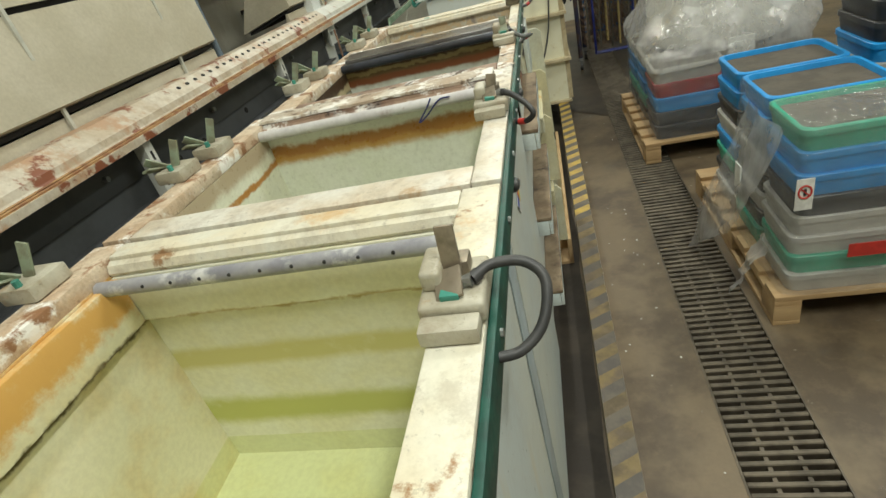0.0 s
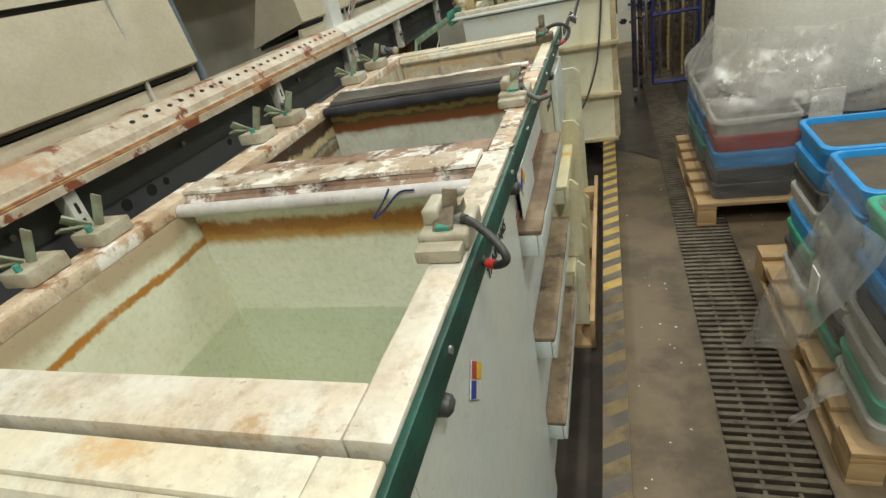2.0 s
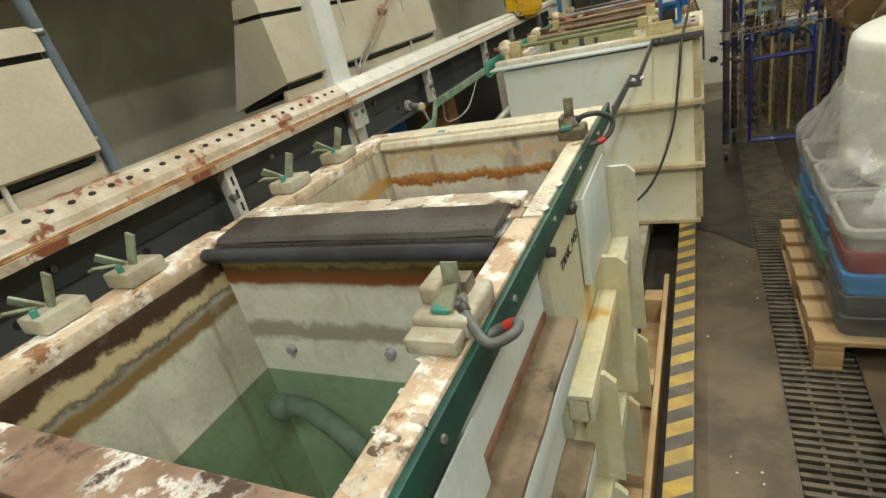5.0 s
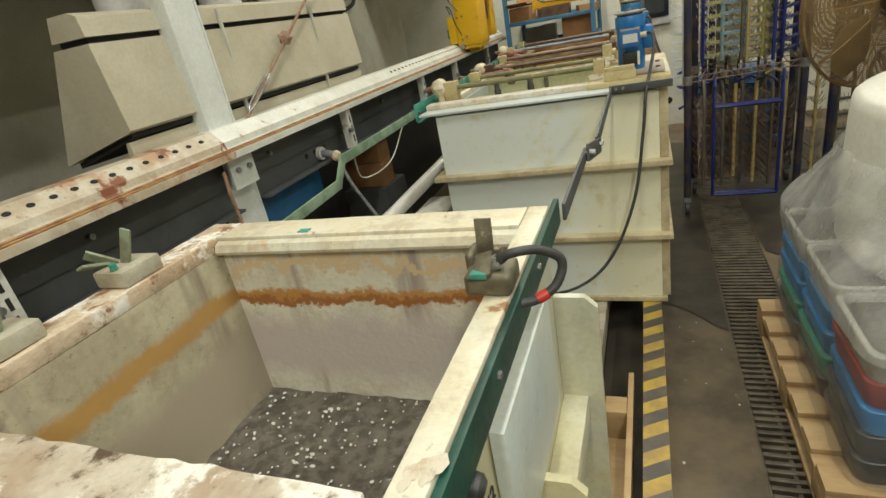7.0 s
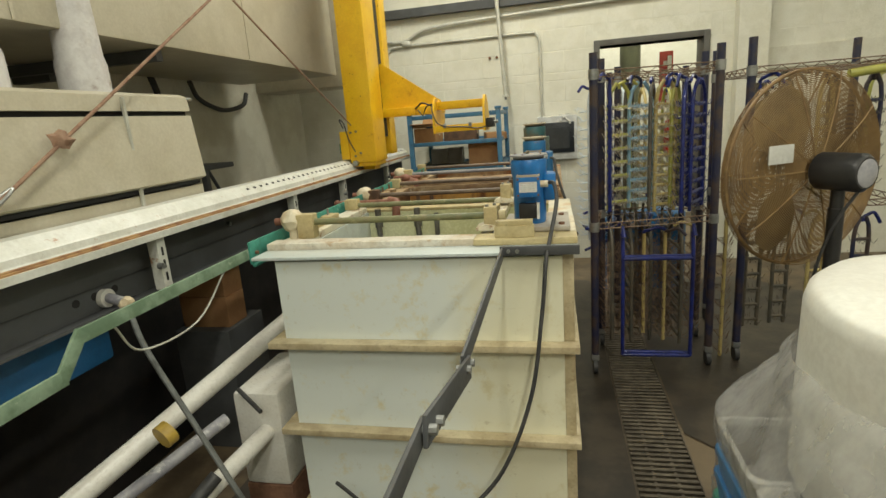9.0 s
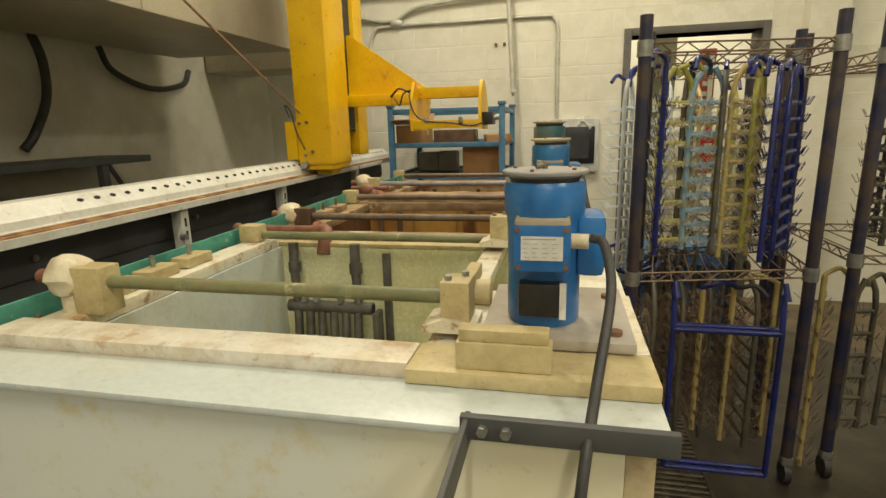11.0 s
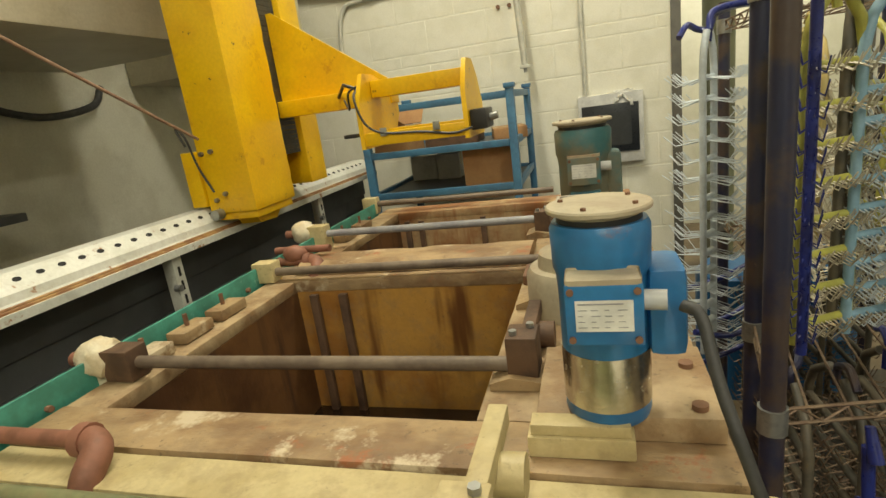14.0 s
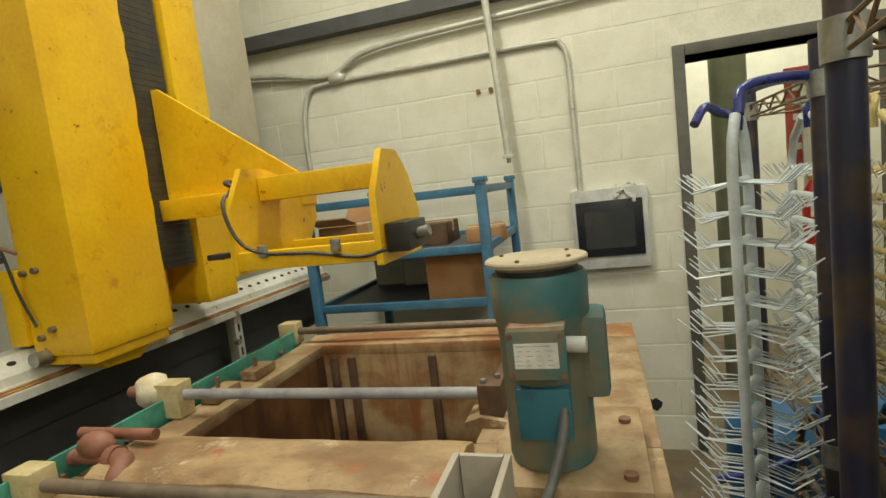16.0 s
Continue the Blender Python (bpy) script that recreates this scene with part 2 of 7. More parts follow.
M["in_clear"] = mat("in_clear", (0.68, 0.69, 0.46), (0.58, 0.57, 0.34), 5, rough=0.25, bump=0.1, drips=((0.40, 0.42, 0.27), 24, 0.64, 0.78))
M["in_ochre"] = mat("in_ochre", (0.50, 0.27, 0.065), (0.34, 0.15, 0.035), 5, rough=0.4, bump=0.35, dirt=0.4, drips=((0.15, 0.06, 0.018), 14, 0.50, 0.70),
                    stains=[((0.2, 0.08, 0.03), 20, 0.66, 0.74)])
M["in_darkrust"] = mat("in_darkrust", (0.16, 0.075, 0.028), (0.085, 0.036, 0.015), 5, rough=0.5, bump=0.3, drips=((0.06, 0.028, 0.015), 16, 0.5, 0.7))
M["in_tan"] = mat("in_tan", (0.50, 0.35, 0.19), (0.30, 0.13, 0.05), 6, rough=0.5, bump=0.3, dirt=0.3, drips=((0.28, 0.11, 0.04), 20, 0.5, 0.72))
M["deck"] = mat("deck", (0.42, 0.31, 0.18), (0.26, 0.16, 0.08), 9, rough=0.6, bump=0.5, dirt=0.55, stains=[((0.26, 0.16, 0.07), 7, 0.58, 0.78), ((0.12, 0.07, 0.03), 40, 0.7, 0.76)])
M["divider"] = mat("divider", (0.40, 0.28, 0.15), (0.22, 0.13, 0.065), 9, rough=0.6, bump=0.7, dirt=0.6, stretch=(0.6, 1, 1), stains=[((0.56, 0.47, 0.33), 6, 0.56, 0.66), ((0.32, 0.12, 0.05), 9, 0.58, 0.68)])
M["gravel"] = mat("gravel", (0.17, 0.155, 0.13), (0.09, 0.08, 0.068), 40, rough=0.4, bump=0.6, stains=[((0.7, 0.7, 0.68), 70, 0.64, 0.69)])
M["water_yellow"] = clear("water_yellow", (0.92, 0.95, 0.76), ripple=0.25)
M["water_pale"] = clear("water_pale", (0.94, 0.97, 0.92), ripple=0.05)
M["water_green"] = clear("water_green", (0.60, 0.74, 0.62), ripple=0.05)
M["pipe_grey"] = mat("pipe_grey", (0.34, 0.34, 0.36), (0.24, 0.24, 0.27), 12, rough=0.45, stains=[((0.62, 0.62, 0.60), 9, 0.55, 0.7)])
M["pipe_white"] = mat("pipe_white", (0.66, 0.65, 0.64), (0.56, 0.54, 0.54), 12, rough=0.4, stains=[((0.34, 0.27, 0.24), 9, 0.58, 0.72)])
M["pipe_dark"] = mat("pipe_dark", (0.045, 0.05, 0.065), (0.03, 0.03, 0.035), 12, rough=0.35)
M["ridge_dark"] = mat("ridge_dark", (0.085, 0.08, 0.075), (0.06, 0.05, 0.045), 9, rough=0.3, bump=0.2, stains=[((0.6, 0.55, 0.45), 14, 0.68, 0.76)])
M["green_bar"] = mat("green_bar", (0.015, 0.085, 0.062), (0.012, 0.05, 0.038), 12, rough=0.45, metal=0.1, stains=[((0.30, 0.50, 0.42), 30, 0.66, 0.76)])
M["green_pale"] = mat("green_pale", (0.24, 0.34, 0.24), (0.14, 0.22, 0.14), 14, rough=0.5, stains=[((0.5, 0.55, 0.42), 20, 0.6, 0.72)])
M["rod_green"] = mat("rod_green", (0.21, 0.22, 0.11), (0.14, 0.16, 0.08), 14, rough=0.5, bump=0.3, dirt=0.4, stains=[((0.44, 0.40, 0.24), 16, 0.58, 0.68)])
M["verdigris"] = mat("verdigris", (0.07, 0.33, 0.26), (0.05, 0.22, 0.17), 12, rough=0.55, stains=[((0.3, 0.55, 0.45), 25, 0.6, 0.72), ((0.02, 0.05, 0.04), 14, 0.68, 0.76)])
M["hdpe"] = mat("hdpe", (0.50, 0.48, 0.39), (0.40, 0.37, 0.28), 12, rough=0.4, bump=0.5, dirt=0.45, stains=[((0.42, 0.30, 0.18), 16, 0.6, 0.75)])
M["copper"] = mat("copper", (0.34, 0.29, 0.22), (0.22, 0.19, 0.14), 25, rough=0.45, metal=0.6)
M["copper_green"] = mat("copper_green", (0.30, 0.36, 0.26), (0.22, 0.22, 0.15), 25, rough=0.55, metal=0.2)
M["rubber"] = mat("rubber", (0.035, 0.036, 0.037), (0.055, 0.055, 0.055), 30, rough=0.5)
M["cable_grey"] = mat("cable_grey", (0.13, 0.14, 0.135), (0.09, 0.095, 0.09), 30, rough=0.5)
M["red_tape"] = mat("red_tape", (0.55, 0.04, 0.03), None, 30, rough=0.4)
M["steel_white"] = mat("steel_white", (0.70, 0.71, 0.66), (0.62, 0.63, 0.57), 8, rough=0.4, bump=0.1, dirt=0.18, stains=[((0.33, 0.17, 0.08), 12, 0.61, 0.68)])
M["rail_rust"] = mat("rail_rust", (0.62, 0.57, 0.47), (0.50, 0.42, 0.31), 8, rough=0.45, bump=0.2, dirt=0.4, stains=[((0.44, 0.28, 0.17), 5, 0.50, 0.62), ((0.22, 0.075, 0.035), 7, 0.55, 0.61)])
M["groove"] = mat("groove", (0.42, 0.25, 0.10), (0.26, 0.12, 0.05), 20, rough=0.6)
M["steel_dark"] = mat("steel_dark", (0.085, 0.09, 0.095), (0.065, 0.068, 0.07), 5, rough=0.55, bump=0.05)
M["strut_blue"] = mat("strut_blue", (0.12, 0.16, 0.20), (0.09, 0.12, 0.15), 10, rough=0.5)
M["galv"] = mat("galv", (0.40, 0.41, 0.40), (0.30, 0.31, 0.30), 30, rough=0.35, metal=0.7)
M["rusty_steel"] = mat("rusty_steel", (0.23, 0.12, 0.07), (0.15, 0.075, 0.045), 14, rough=0.75, bump=0.4)
M["redpipe"] = mat("redpipe", (0.27, 0.115, 0.075), (0.19, 0.08, 0.05), 16, rough=0.6, bump=0.3)
M["yellow"] = mat("yellow", (0.90, 0.56, 0.014), (0.84, 0.49, 0.012), 6, rough=0.35, bump=0.12, stains=[((0.62, 0.30, 0.012), 9, 0.58, 0.72), ((0.20, 0.10, 0.02), 24, 0.65, 0.69)])
M["bellows"] = mat("bellows", (0.035, 0.035, 0.03), (0.06, 0.05, 0.03), 20, rough=0.6, bump=0.6)
M["blue_motor"] = mat("blue_motor", (0.015, 0.17, 0.48), (0.012, 0.12, 0.36), 8, rough=0.32, bump=0.12, coat=0.25, stains=[((0.20, 0.20, 0.18), 12, 0.60, 0.74), ((0.22, 0.07, 0.03), 28, 0.66, 0.72)])
M["blue_old"] = mat("blue_old", (0.02, 0.18, 0.42), (0.02, 0.13, 0.32), 8, rough=0.35, coat=0.2, stains=[((0.24, 0.10, 0.04), 7, 0.60, 0.74)])
M["teal_old"] = mat("teal_old", (0.05, 0.17, 0.19), (0.17, 0.17, 0.12), 9, dirt=0.2, rough=0.5, bump=0.2, stains=[((0.34, 0.29, 0.19), 6, 0.58, 0.72), ((0.2, 0.08, 0.03), 16, 0.66, 0.74)])
M["teal_paint"] = mat("teal_paint", (0.03, 0.16, 0.22), (0.025, 0.11, 0.15), 10, rough=0.4, stains=[((0.36, 0.30, 0.2), 10, 0.64, 0.76)])
M["dusty_cap"] = mat("dusty_cap", (0.45, 0.395, 0.285), (0.39, 0.33, 0.24), 10, rough=0.85, bump=0.3, dirt=0.15, stains=[((0.42, 0.18, 0.09), 9, 0.56, 0.66)])
M["grey_cap"] = mat("grey_cap", (0.34, 0.32, 0.29), (0.28, 0.28, 0.29), 14, rough=0.55, bump=0.4, dirt=0.25, stains=[((0.13, 0.24, 0.44), 16, 0.55, 0.66), ((0.20, 0.13, 0.08), 30, 0.66, 0.72)])
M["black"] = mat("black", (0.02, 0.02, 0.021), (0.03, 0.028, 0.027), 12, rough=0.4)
M["chrome"] = mat("chrome", (0.62, 0.60, 0.55), None, 30, rough=0.22, metal=1.0)
M["label"] = mat("label", (0.78, 0.78, 0.74), None, 20, rough=0.5, bump=0)
M["ink"] = mat("ink", (0.03, 0.03, 0.035), None, 20, rough=0.6, bump=0)
M["cream_block"] = mat("cream_block", (0.58, 0.49, 0.27), (0.48, 0.39, 0.20), 10, rough=0.5, bump=0.3, dirt=0.35, stains=[((0.42, 0.30, 0.14), 14, 0.64, 0.76)])
M["brown_block"] = mat("brown_block", (0.13, 0.072, 0.04), (0.075, 0.042, 0.026), 14, rough=0.65, bump=0.3)
M["grey_plate"] = mat("grey_plate", (0.42, 0.39, 0.34), (0.36, 0.32, 0.26), 8, rough=0.5, stains=[((0.26, 0.17, 0.09), 9, 0.62, 0.76)])
M["tape_wrap"] = mat("tape_wrap", (0.72, 0.66, 0.50), (0.60, 0.50, 0.33), 20, rough=0.55, bump=0.7)
M["coil"] = mat("coil", (0.15, 0.145, 0.135), (0.10, 0.095, 0.085), 14, rough=0.45, metal=0.5)
M["pine"] = mat("pine", (0.56, 0.39, 0.20), (0.47, 0.31, 0.15), 12, rough=0.65, stretch=(0.3, 1, 1), spread=0.3, stains=[((0.30, 0.19, 0.10), 10, 0.66, 0.8)])
M["cart_blue"] = mat("cart_blue", (0.06, 0.19, 0.33), (0.05, 0.14, 0.25), 12, rough=0.4, stains=[((0.2, 0.13, 0.08), 20, 0.7, 0.78)])
M["card"] = mat("card", (0.40, 0.225, 0.10), (0.34, 0.18, 0.08), 8, rough=0.8)
M["card_white"] = mat("card_white", (0.66, 0.66, 0.62), None, 8, rough=0.7)
M["pp_blue"] = mat("pp_blue", (0.03, 0.30, 0.72), (0.025, 0.25, 0.62), 12, rough=0.35, bump=0.05)
M["pp_green"] = mat("pp_green", (0.05, 0.40, 0.26), (0.04, 0.33, 0.21), 12, rough=0.35, bump=0.05)
M["pp_grey"] = mat("pp_grey", (0.50, 0.49, 0.45), (0.43, 0.42, 0.39), 12, rough=0.4, bump=0.05)
M["pp_black"] = mat("pp_black", (0.03, 0.03, 0.034), (0.045, 0.045, 0.045), 12, rough=0.35, bump=0.05)
M["pp_red"] = mat("pp_red", (0.36, 0.03, 0.03), None, 12, rough=0.4, bump=0.05)
M["crate_in"] = mat("crate_in", (0.10, 0.085, 0.065), (0.075, 0.065, 0.05), 12, rough=0.8, bump=0.3)
M["foam"] = mat("foam", (0.80, 0.80, 0.74), (0.76, 0.75, 0.69), 4, rough=0.45, bump=0.1, fine=60)
M["film"] = wrap_film("film", (0.35, 0.35, 3.2), 0.22, 0.75, 0.10, 0.05)
M["film_side"] = wrap_film("film_side", (0.6, 0.4, 2.0), 0.22, 0.7, 0.10, 0.05)
M["bag"] = wrap_film("bag", (0.9, 0.9, 0.5), 0.50, 0.5, 0.10, 0.05)
# near-black: the shade under the tanks painted in, along with floor dirt
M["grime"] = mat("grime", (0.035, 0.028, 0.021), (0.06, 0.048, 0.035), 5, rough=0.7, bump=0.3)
M["tank_side"] = mat("tank_side", (0.60, 0.56, 0.36), (0.60, 0.61, 0.50), 2.2, lo=0.42, hi=0.66, rough=0.4, bump=0.1, dirt=0.2, drips=((0.50, 0.30, 0.07), 6, 0.60, 0.72),
                      stains=[((0.60, 0.50, 0.22), 4, 0.56, 0.74)])
M["clamp_olive"] = mat("clamp_olive", (0.20, 0.18, 0.12), (0.12, 0.10, 0.07), 25, rough=0.5, metal=0.3, bump=0.4, stains=[((0.40, 0.38, 0.28), 30, 0.6, 0.7)])
M["dark_liquid"] = mat("dark_liquid", (0.018, 0.010, 0.006), (0.03, 0.016, 0.009), 6, rough=0.12, bump=0.04)
M["brace_grey"] = mat("brace_grey", (0.36, 0.42, 0.45), (0.30, 0.35, 0.37), 8, rough=0.45, dirt=0.15)
M["steel_clean"] = mat("steel_clean", (0.76, 0.79, 0.78), (0.70, 0.73, 0.71), 6, rough=0.4, bump=0.06, dirt=0.05, stains=[((0.42, 0.30, 0.2), 14, 0.68, 0.74)])
M["rack_blue"] = mat("rack_blue", (0.016, 0.03, 0.20), (0.012, 0.018, 0.11), 16, rough=0.3, coat=0.2, stains=[((0.07, 0.05, 0.05), 14, 0.6, 0.75)])
M["rack_navy"] = mat("rack_navy", (0.02, 0.024, 0.06), (0.07, 0.05, 0.045), 9, rough=0.4, coat=0.15, stains=[((0.12, 0.08, 0.06), 30, 0.64, 0.76)])
M["rack_white"] = mat("rack_white", (0.62, 0.70, 0.76), (0.52, 0.58, 0.62), 16, rough=0.4)
M["rack_olive"] = mat("rack_olive", (0.46, 0.45, 0.10), (0.36, 0.36, 0.09), 12, rough=0.4)
M["rack_tan"] = mat("rack_tan", (0.52, 0.42, 0.17), (0.44, 0.34, 0.13), 12, rough=0.45)
M["rack_sky"] = mat("rack_sky", (0.28, 0.46, 0.60), (0.22, 0.38, 0.5), 12, rough=0.4)
M["rack_dark"] = mat("rack_dark", (0.075, 0.07, 0.055), (0.12, 0.10, 0.07), 14, rough=0.5)
M["wire"] = mat("wire", (0.26, 0.19, 0.13), (0.18, 0.12, 0.085), 30, rough=0.5, metal=0.6)
M["hook"] = mat("hook", (0.62, 0.58, 0.46), (0.42, 0.37, 0.27), 30, rough=0.4, metal=0.2)
M["fan_guard"] = mat("fan_guard", (0.28, 0.18, 0.075), (0.19, 0.12, 0.055), 12, rough=0.6, metal=0.2)
M["fan_blade"] = mat("fan_blade", (0.40, 0.31, 0.17), (0.32, 0.24, 0.12), 5, rough=0.5, stains=[((0.24, 0.15, 0.06), 6, 0.55, 0.75)])
M["bin_blue"] = mat("bin_blue", (0.016, 0.12, 0.30), None, 12, rough=0.4)
M["hazard_yellow"] = mat("hazard_yellow", (0.52, 0.36, 0.06), (0.40, 0.27, 0.07), 10, rough=0.5, dirt=0.45, stains=[((0.2, 0.15, 0.08), 10, 0.62, 0.78)])
M["hazard_dirty"] = mat("hazard_dirty", (0.20, 0.145, 0.06), (0.10, 0.075, 0.04), 10, dirt=0.4, rough=0.6, stains=[((0.12, 0.09, 0.06), 9, 0.5, 0.7)])
M["hazard_black"] = mat("hazard_black", (0.085, 0.075, 0.065), (0.13, 0.11, 0.085), 10, rough=0.55)
M["beam"] = mat("beam", (0.50, 0.47, 0.38), (0.36, 0.31, 0.22), 8, rough=0.5, dirt=0.45, stains=[((0.26, 0.12, 0.05), 12, 0.64, 0.76)])
M["grate"] = mat("grate", (0.15, 0.125, 0.09), (0.09, 0.075, 0.055), 12, rough=0.5, metal=0.4)
M["doorframe"] = mat("doorframe", (0.12, 0.115, 0.10), None, 10, rough=0.5)
M["hmi_case"] = mat("hmi_case", (0.60, 0.61, 0.60), None, 10, rough=0.4, bump=0.03)
M["screen"] = mat("screen", (0.05, 0.055, 0.06), None, 10, rough=0.15, bump=0)
M["bezel"] = mat("bezel", (0.018, 0.022, 0.028), None, 10, rough=0.3, bump=0)
M["pvc"] = mat("pvc", (0.74, 0.73, 0.68), (0.68, 0.66, 0.60), 8, rough=0.3, stains=[((0.45, 0.42, 0.36), 12, 0.66, 0.8)])
M["conduit"] = mat("conduit", (0.60, 0.60, 0.53), (0.52, 0.52, 0.46), 12, rough=0.4, metal=0.15)
M["olive_col"] = mat("olive_col", (0.23, 0.25, 0.17), (0.20, 0.21, 0.15), 5, rough=0.5)
M["red_ext"] = mat("red_ext", (0.55, 0.03, 0.025), None, 10, rough=0.3, bump=0)
M["sign_red"] = mat("sign_red", (0.5, 0.08, 0.06), None, 10, rough=0.4, bump=0)
M["sign_blue"] = mat("sign_blue", (0.03, 0.06, 0.4), None, 10, rough=0.4, bump=0)
M["sign_yellow"] = mat("sign_yellow", (0.75, 0.5, 0.02), None, 10, rough=0.4, bump=0)
M["rope"] = mat("rope", (0.34, 0.22, 0.15), (0.26, 0.15, 0.1), 40, rough=0.9)
# very dark brown for the floor patches round the racks
M["oil"] = mat("oil", (0.040, 0.033, 0.025), (0.07, 0.056, 0.040), 5, rough=0.4, bump=0.25)
M["rod_brown"] = mat("rod_brown", (0.19, 0.145, 0.105), (0.13, 0.095, 0.07), 14, rough=0.55, bump=0.3)
M["lamp"] = Nodes("lamp").m
M["lamp"].node_tree.nodes["Principled BSDF"].inputs["Emission Color"].default_value = (1.0, 0.93, 0.80, 1)
M["lamp"].node_tree.nodes["Principled BSDF"].inputs["Emission Strength"].default_value = 4.0


# ---- mesh helpers ----
def box(bm, x0, x1, y0, y1, z0, z1, bev=0.0, m=None, seg=2):
    b = bm if not bev else bmesh.new()
    vs = [b.verts.new((x, y, z)) for z in (z0, z1) for x, y in ((x0, y0), (x1, y0), (x1, y1), (x0, y1))]
    for f in ((3, 2, 1, 0), (4, 5, 6, 7), (0, 1, 5, 4), (1, 2, 6, 5), (2, 3, 7, 6), (3, 0, 4, 7)):
        b.faces.new([vs[i] for i in f])
    if bev:
        bmesh.ops.bevel(b, geom=b.edges[:], offset=bev, segments=seg, profile=0.6, affect="EDGES")
    if m is not None:
        bmesh.ops.transform(b, matrix=m, verts=vs if b is bm else b.verts[:])
    if b is not bm:
        merge(bm, b)
    return bm


def merge(bm, b):
    me = bpy.data.meshes.new("tmp")
    b.to_mesh(me)
    b.free()
    bm.from_mesh(me)
    bpy.data.meshes.remove(me)


def ring(bm, c, u, v, r, n, r2=None):
    return [bm.verts.new(c + u * (r * math.cos(2 * math.pi * i / n)) + v * ((r2 or r) * math.sin(2 * math.pi * i / n))) for i in range(n)]


def basis(d):
    d = d.normalized()
    u = d.cross(Vector((0, 0, 1))) if abs(d.z) < 0.95 else d.cross(Vector((1, 0, 0)))
    u.normalize()
    return u, d.cross(u).normalized() * -1


def tube(bm, pts, r, n=10, cap=True):
    pts = [Vector(p) for p in pts]
    rs = r if isinstance(r, (list, tuple)) else [r] * len(pts)
    prev = None
    first = None
    up = None
    for i, p in enumerate(pts):
        d = pts[min(i + 1, len(pts) - 1)] - pts[max(i - 1, 0)]
        if d.length < 1e-6:
            d = Vector((0, 0, 1))
        d.normalize()
        if up is None:
            u, v = basis(d)
        else:
            u = (up - d * up.dot(d))
            u = u.normalized() if u.length > 1e-5 else basis(d)[0]
            v = d.cross(u) * 1.0
        up = u
        cur = ring(bm, p, u, d.cross(u), rs[i], n)
        if prev:
            for j in range(n):
                bm.faces.new((prev[j], prev[(j + 1) % n], cur[(j + 1) % n], cur[j]))
        else:
            first = cur
        prev = cur
    if cap:
        bm.faces.new(first[::-1])
        bm.faces.new(prev)
    return bm


def rod(bm, a, b, r, n=12):
    return tube(bm, [a, b], r, n)


def curve_pts(ctrl, k=6):
    """Catmull-Rom through the control points."""
    c = [Vector(p) for p in ctrl]
    c = [c[0] * 2 - c[1]] + c + [c[-1] * 2 - c[-2]]
    out = []
    for i in range(1, len(c) - 2):
        for j in range(k):
            t = j / k
            out.append(0.5 * (2 * c[i] + (c[i + 1] - c[i - 1]) * t + (2 * c[i - 1] - 5 * c[i] + 4 * c[i + 1] - c[i + 2]) * t * t + (3 * c[i] - c[i - 1] - 3 * c[i + 1] + c[i + 2]) * t ** 3))
    out.append(c[-2])
    return out


def lathe(bm, c, prof, n=28):
    """Turned body round a vertical axis at c; prof: rows of (radius, z)."""
    prev = None
    for r, z in prof:
        cur = ring(bm, Vector((c[0], c[1], z)), Vector((1, 0, 0)), Vector((0, 1, 0)), max(r, 0.0005), n)
        if prev:
            for j in range(n):
                bm.faces.new((prev[j], prev[(j + 1) % n], cur[(j + 1) % n], cur[j]))
        else:
            bm.faces.new(cur[::-1])
        prev = cur
    bm.faces.new(prev)
    return bm


def prism(bm, poly, a, b, axis="y"):
    """Closed outline of (x, z) pushed along y (or (y, z) along x, (x, y) along z)."""
    def put(p, s):
        return {"y": (p[0], s, p[1]), "x": (s, p[0], p[1]), "z": (p[0], p[1], s)}[axis]
    va, vb = [bm.verts.new(put(p, a)) for p in poly], [bm.verts.new(put(p, b)) for p in poly]
    bm.faces.new(va)
    bm.faces.new(vb[::-1])
    n = len(poly)
    for i in range(n):
        bm.faces.new((va[i], vb[i], vb[(i + 1) % n], va[(i + 1) % n]))
    return bm


def bead(bm, c, r, sub=2, squash=(1, 1, 1), rough=0.0):
    b = bmesh.new()
    bmesh.ops.create_icosphere(b, subdivisions=sub, radius=r)
    for v in b.verts:
        k = 1 + rough * noise.noise(v.co * (2.2 / r) + Vector(c) * 7)
        v.co = Vector((v.co.x * squash[0] * k + c[0], v.co.y * squash[1] * k + c[1], v.co.z * squash[2] * k + c[2]))
    merge(bm, b)
    return bm


def finish(bm, name, material, smooth=True):
    bmesh.ops.recalc_face_normals(bm, faces=bm.faces[:])
    me = bpy.data.meshes.new(name)
    bm.to_mesh(me)
    bm.free()
    me.materials.append(M[material] if isinstance(material, str) else material)
    if smooth:
        me.polygons.foreach_set("use_smooth", [True] * len(me.polygons))
        me.set_sharp_from_angle(angle=radians(40))
    return me


def thing(name, at, label, category, group="", kind=""):
    ob = new(name)
    ob.location = at
    ob.empty_display_size = 0.05
    return tagged(ob, label, category, group, kind)


def part(name, bm, material, parent, label="", smooth=True):
    ob = new(name, finish(bm, name, material, smooth))
    ob.parent = parent
    base = Matrix.Translation(parent.location) if parent.parent is None else parent_world(parent)
    ob.matrix_parent_inverse = base.inverted()
    return tagged(ob, label) if label else ob


def parent_world(ob):
    m = ob.matrix_parent_inverse @ ob.matrix_basis
    return (Matrix.Translation(ob.parent.location) @ m) if ob.parent else Matrix.Translation(ob.location)


def solo(name, bm, material, label, category, group="", kind="", smooth=True):
    return tagged(new(name, finish(bm, name, material, smooth)), label, category, group, kind)


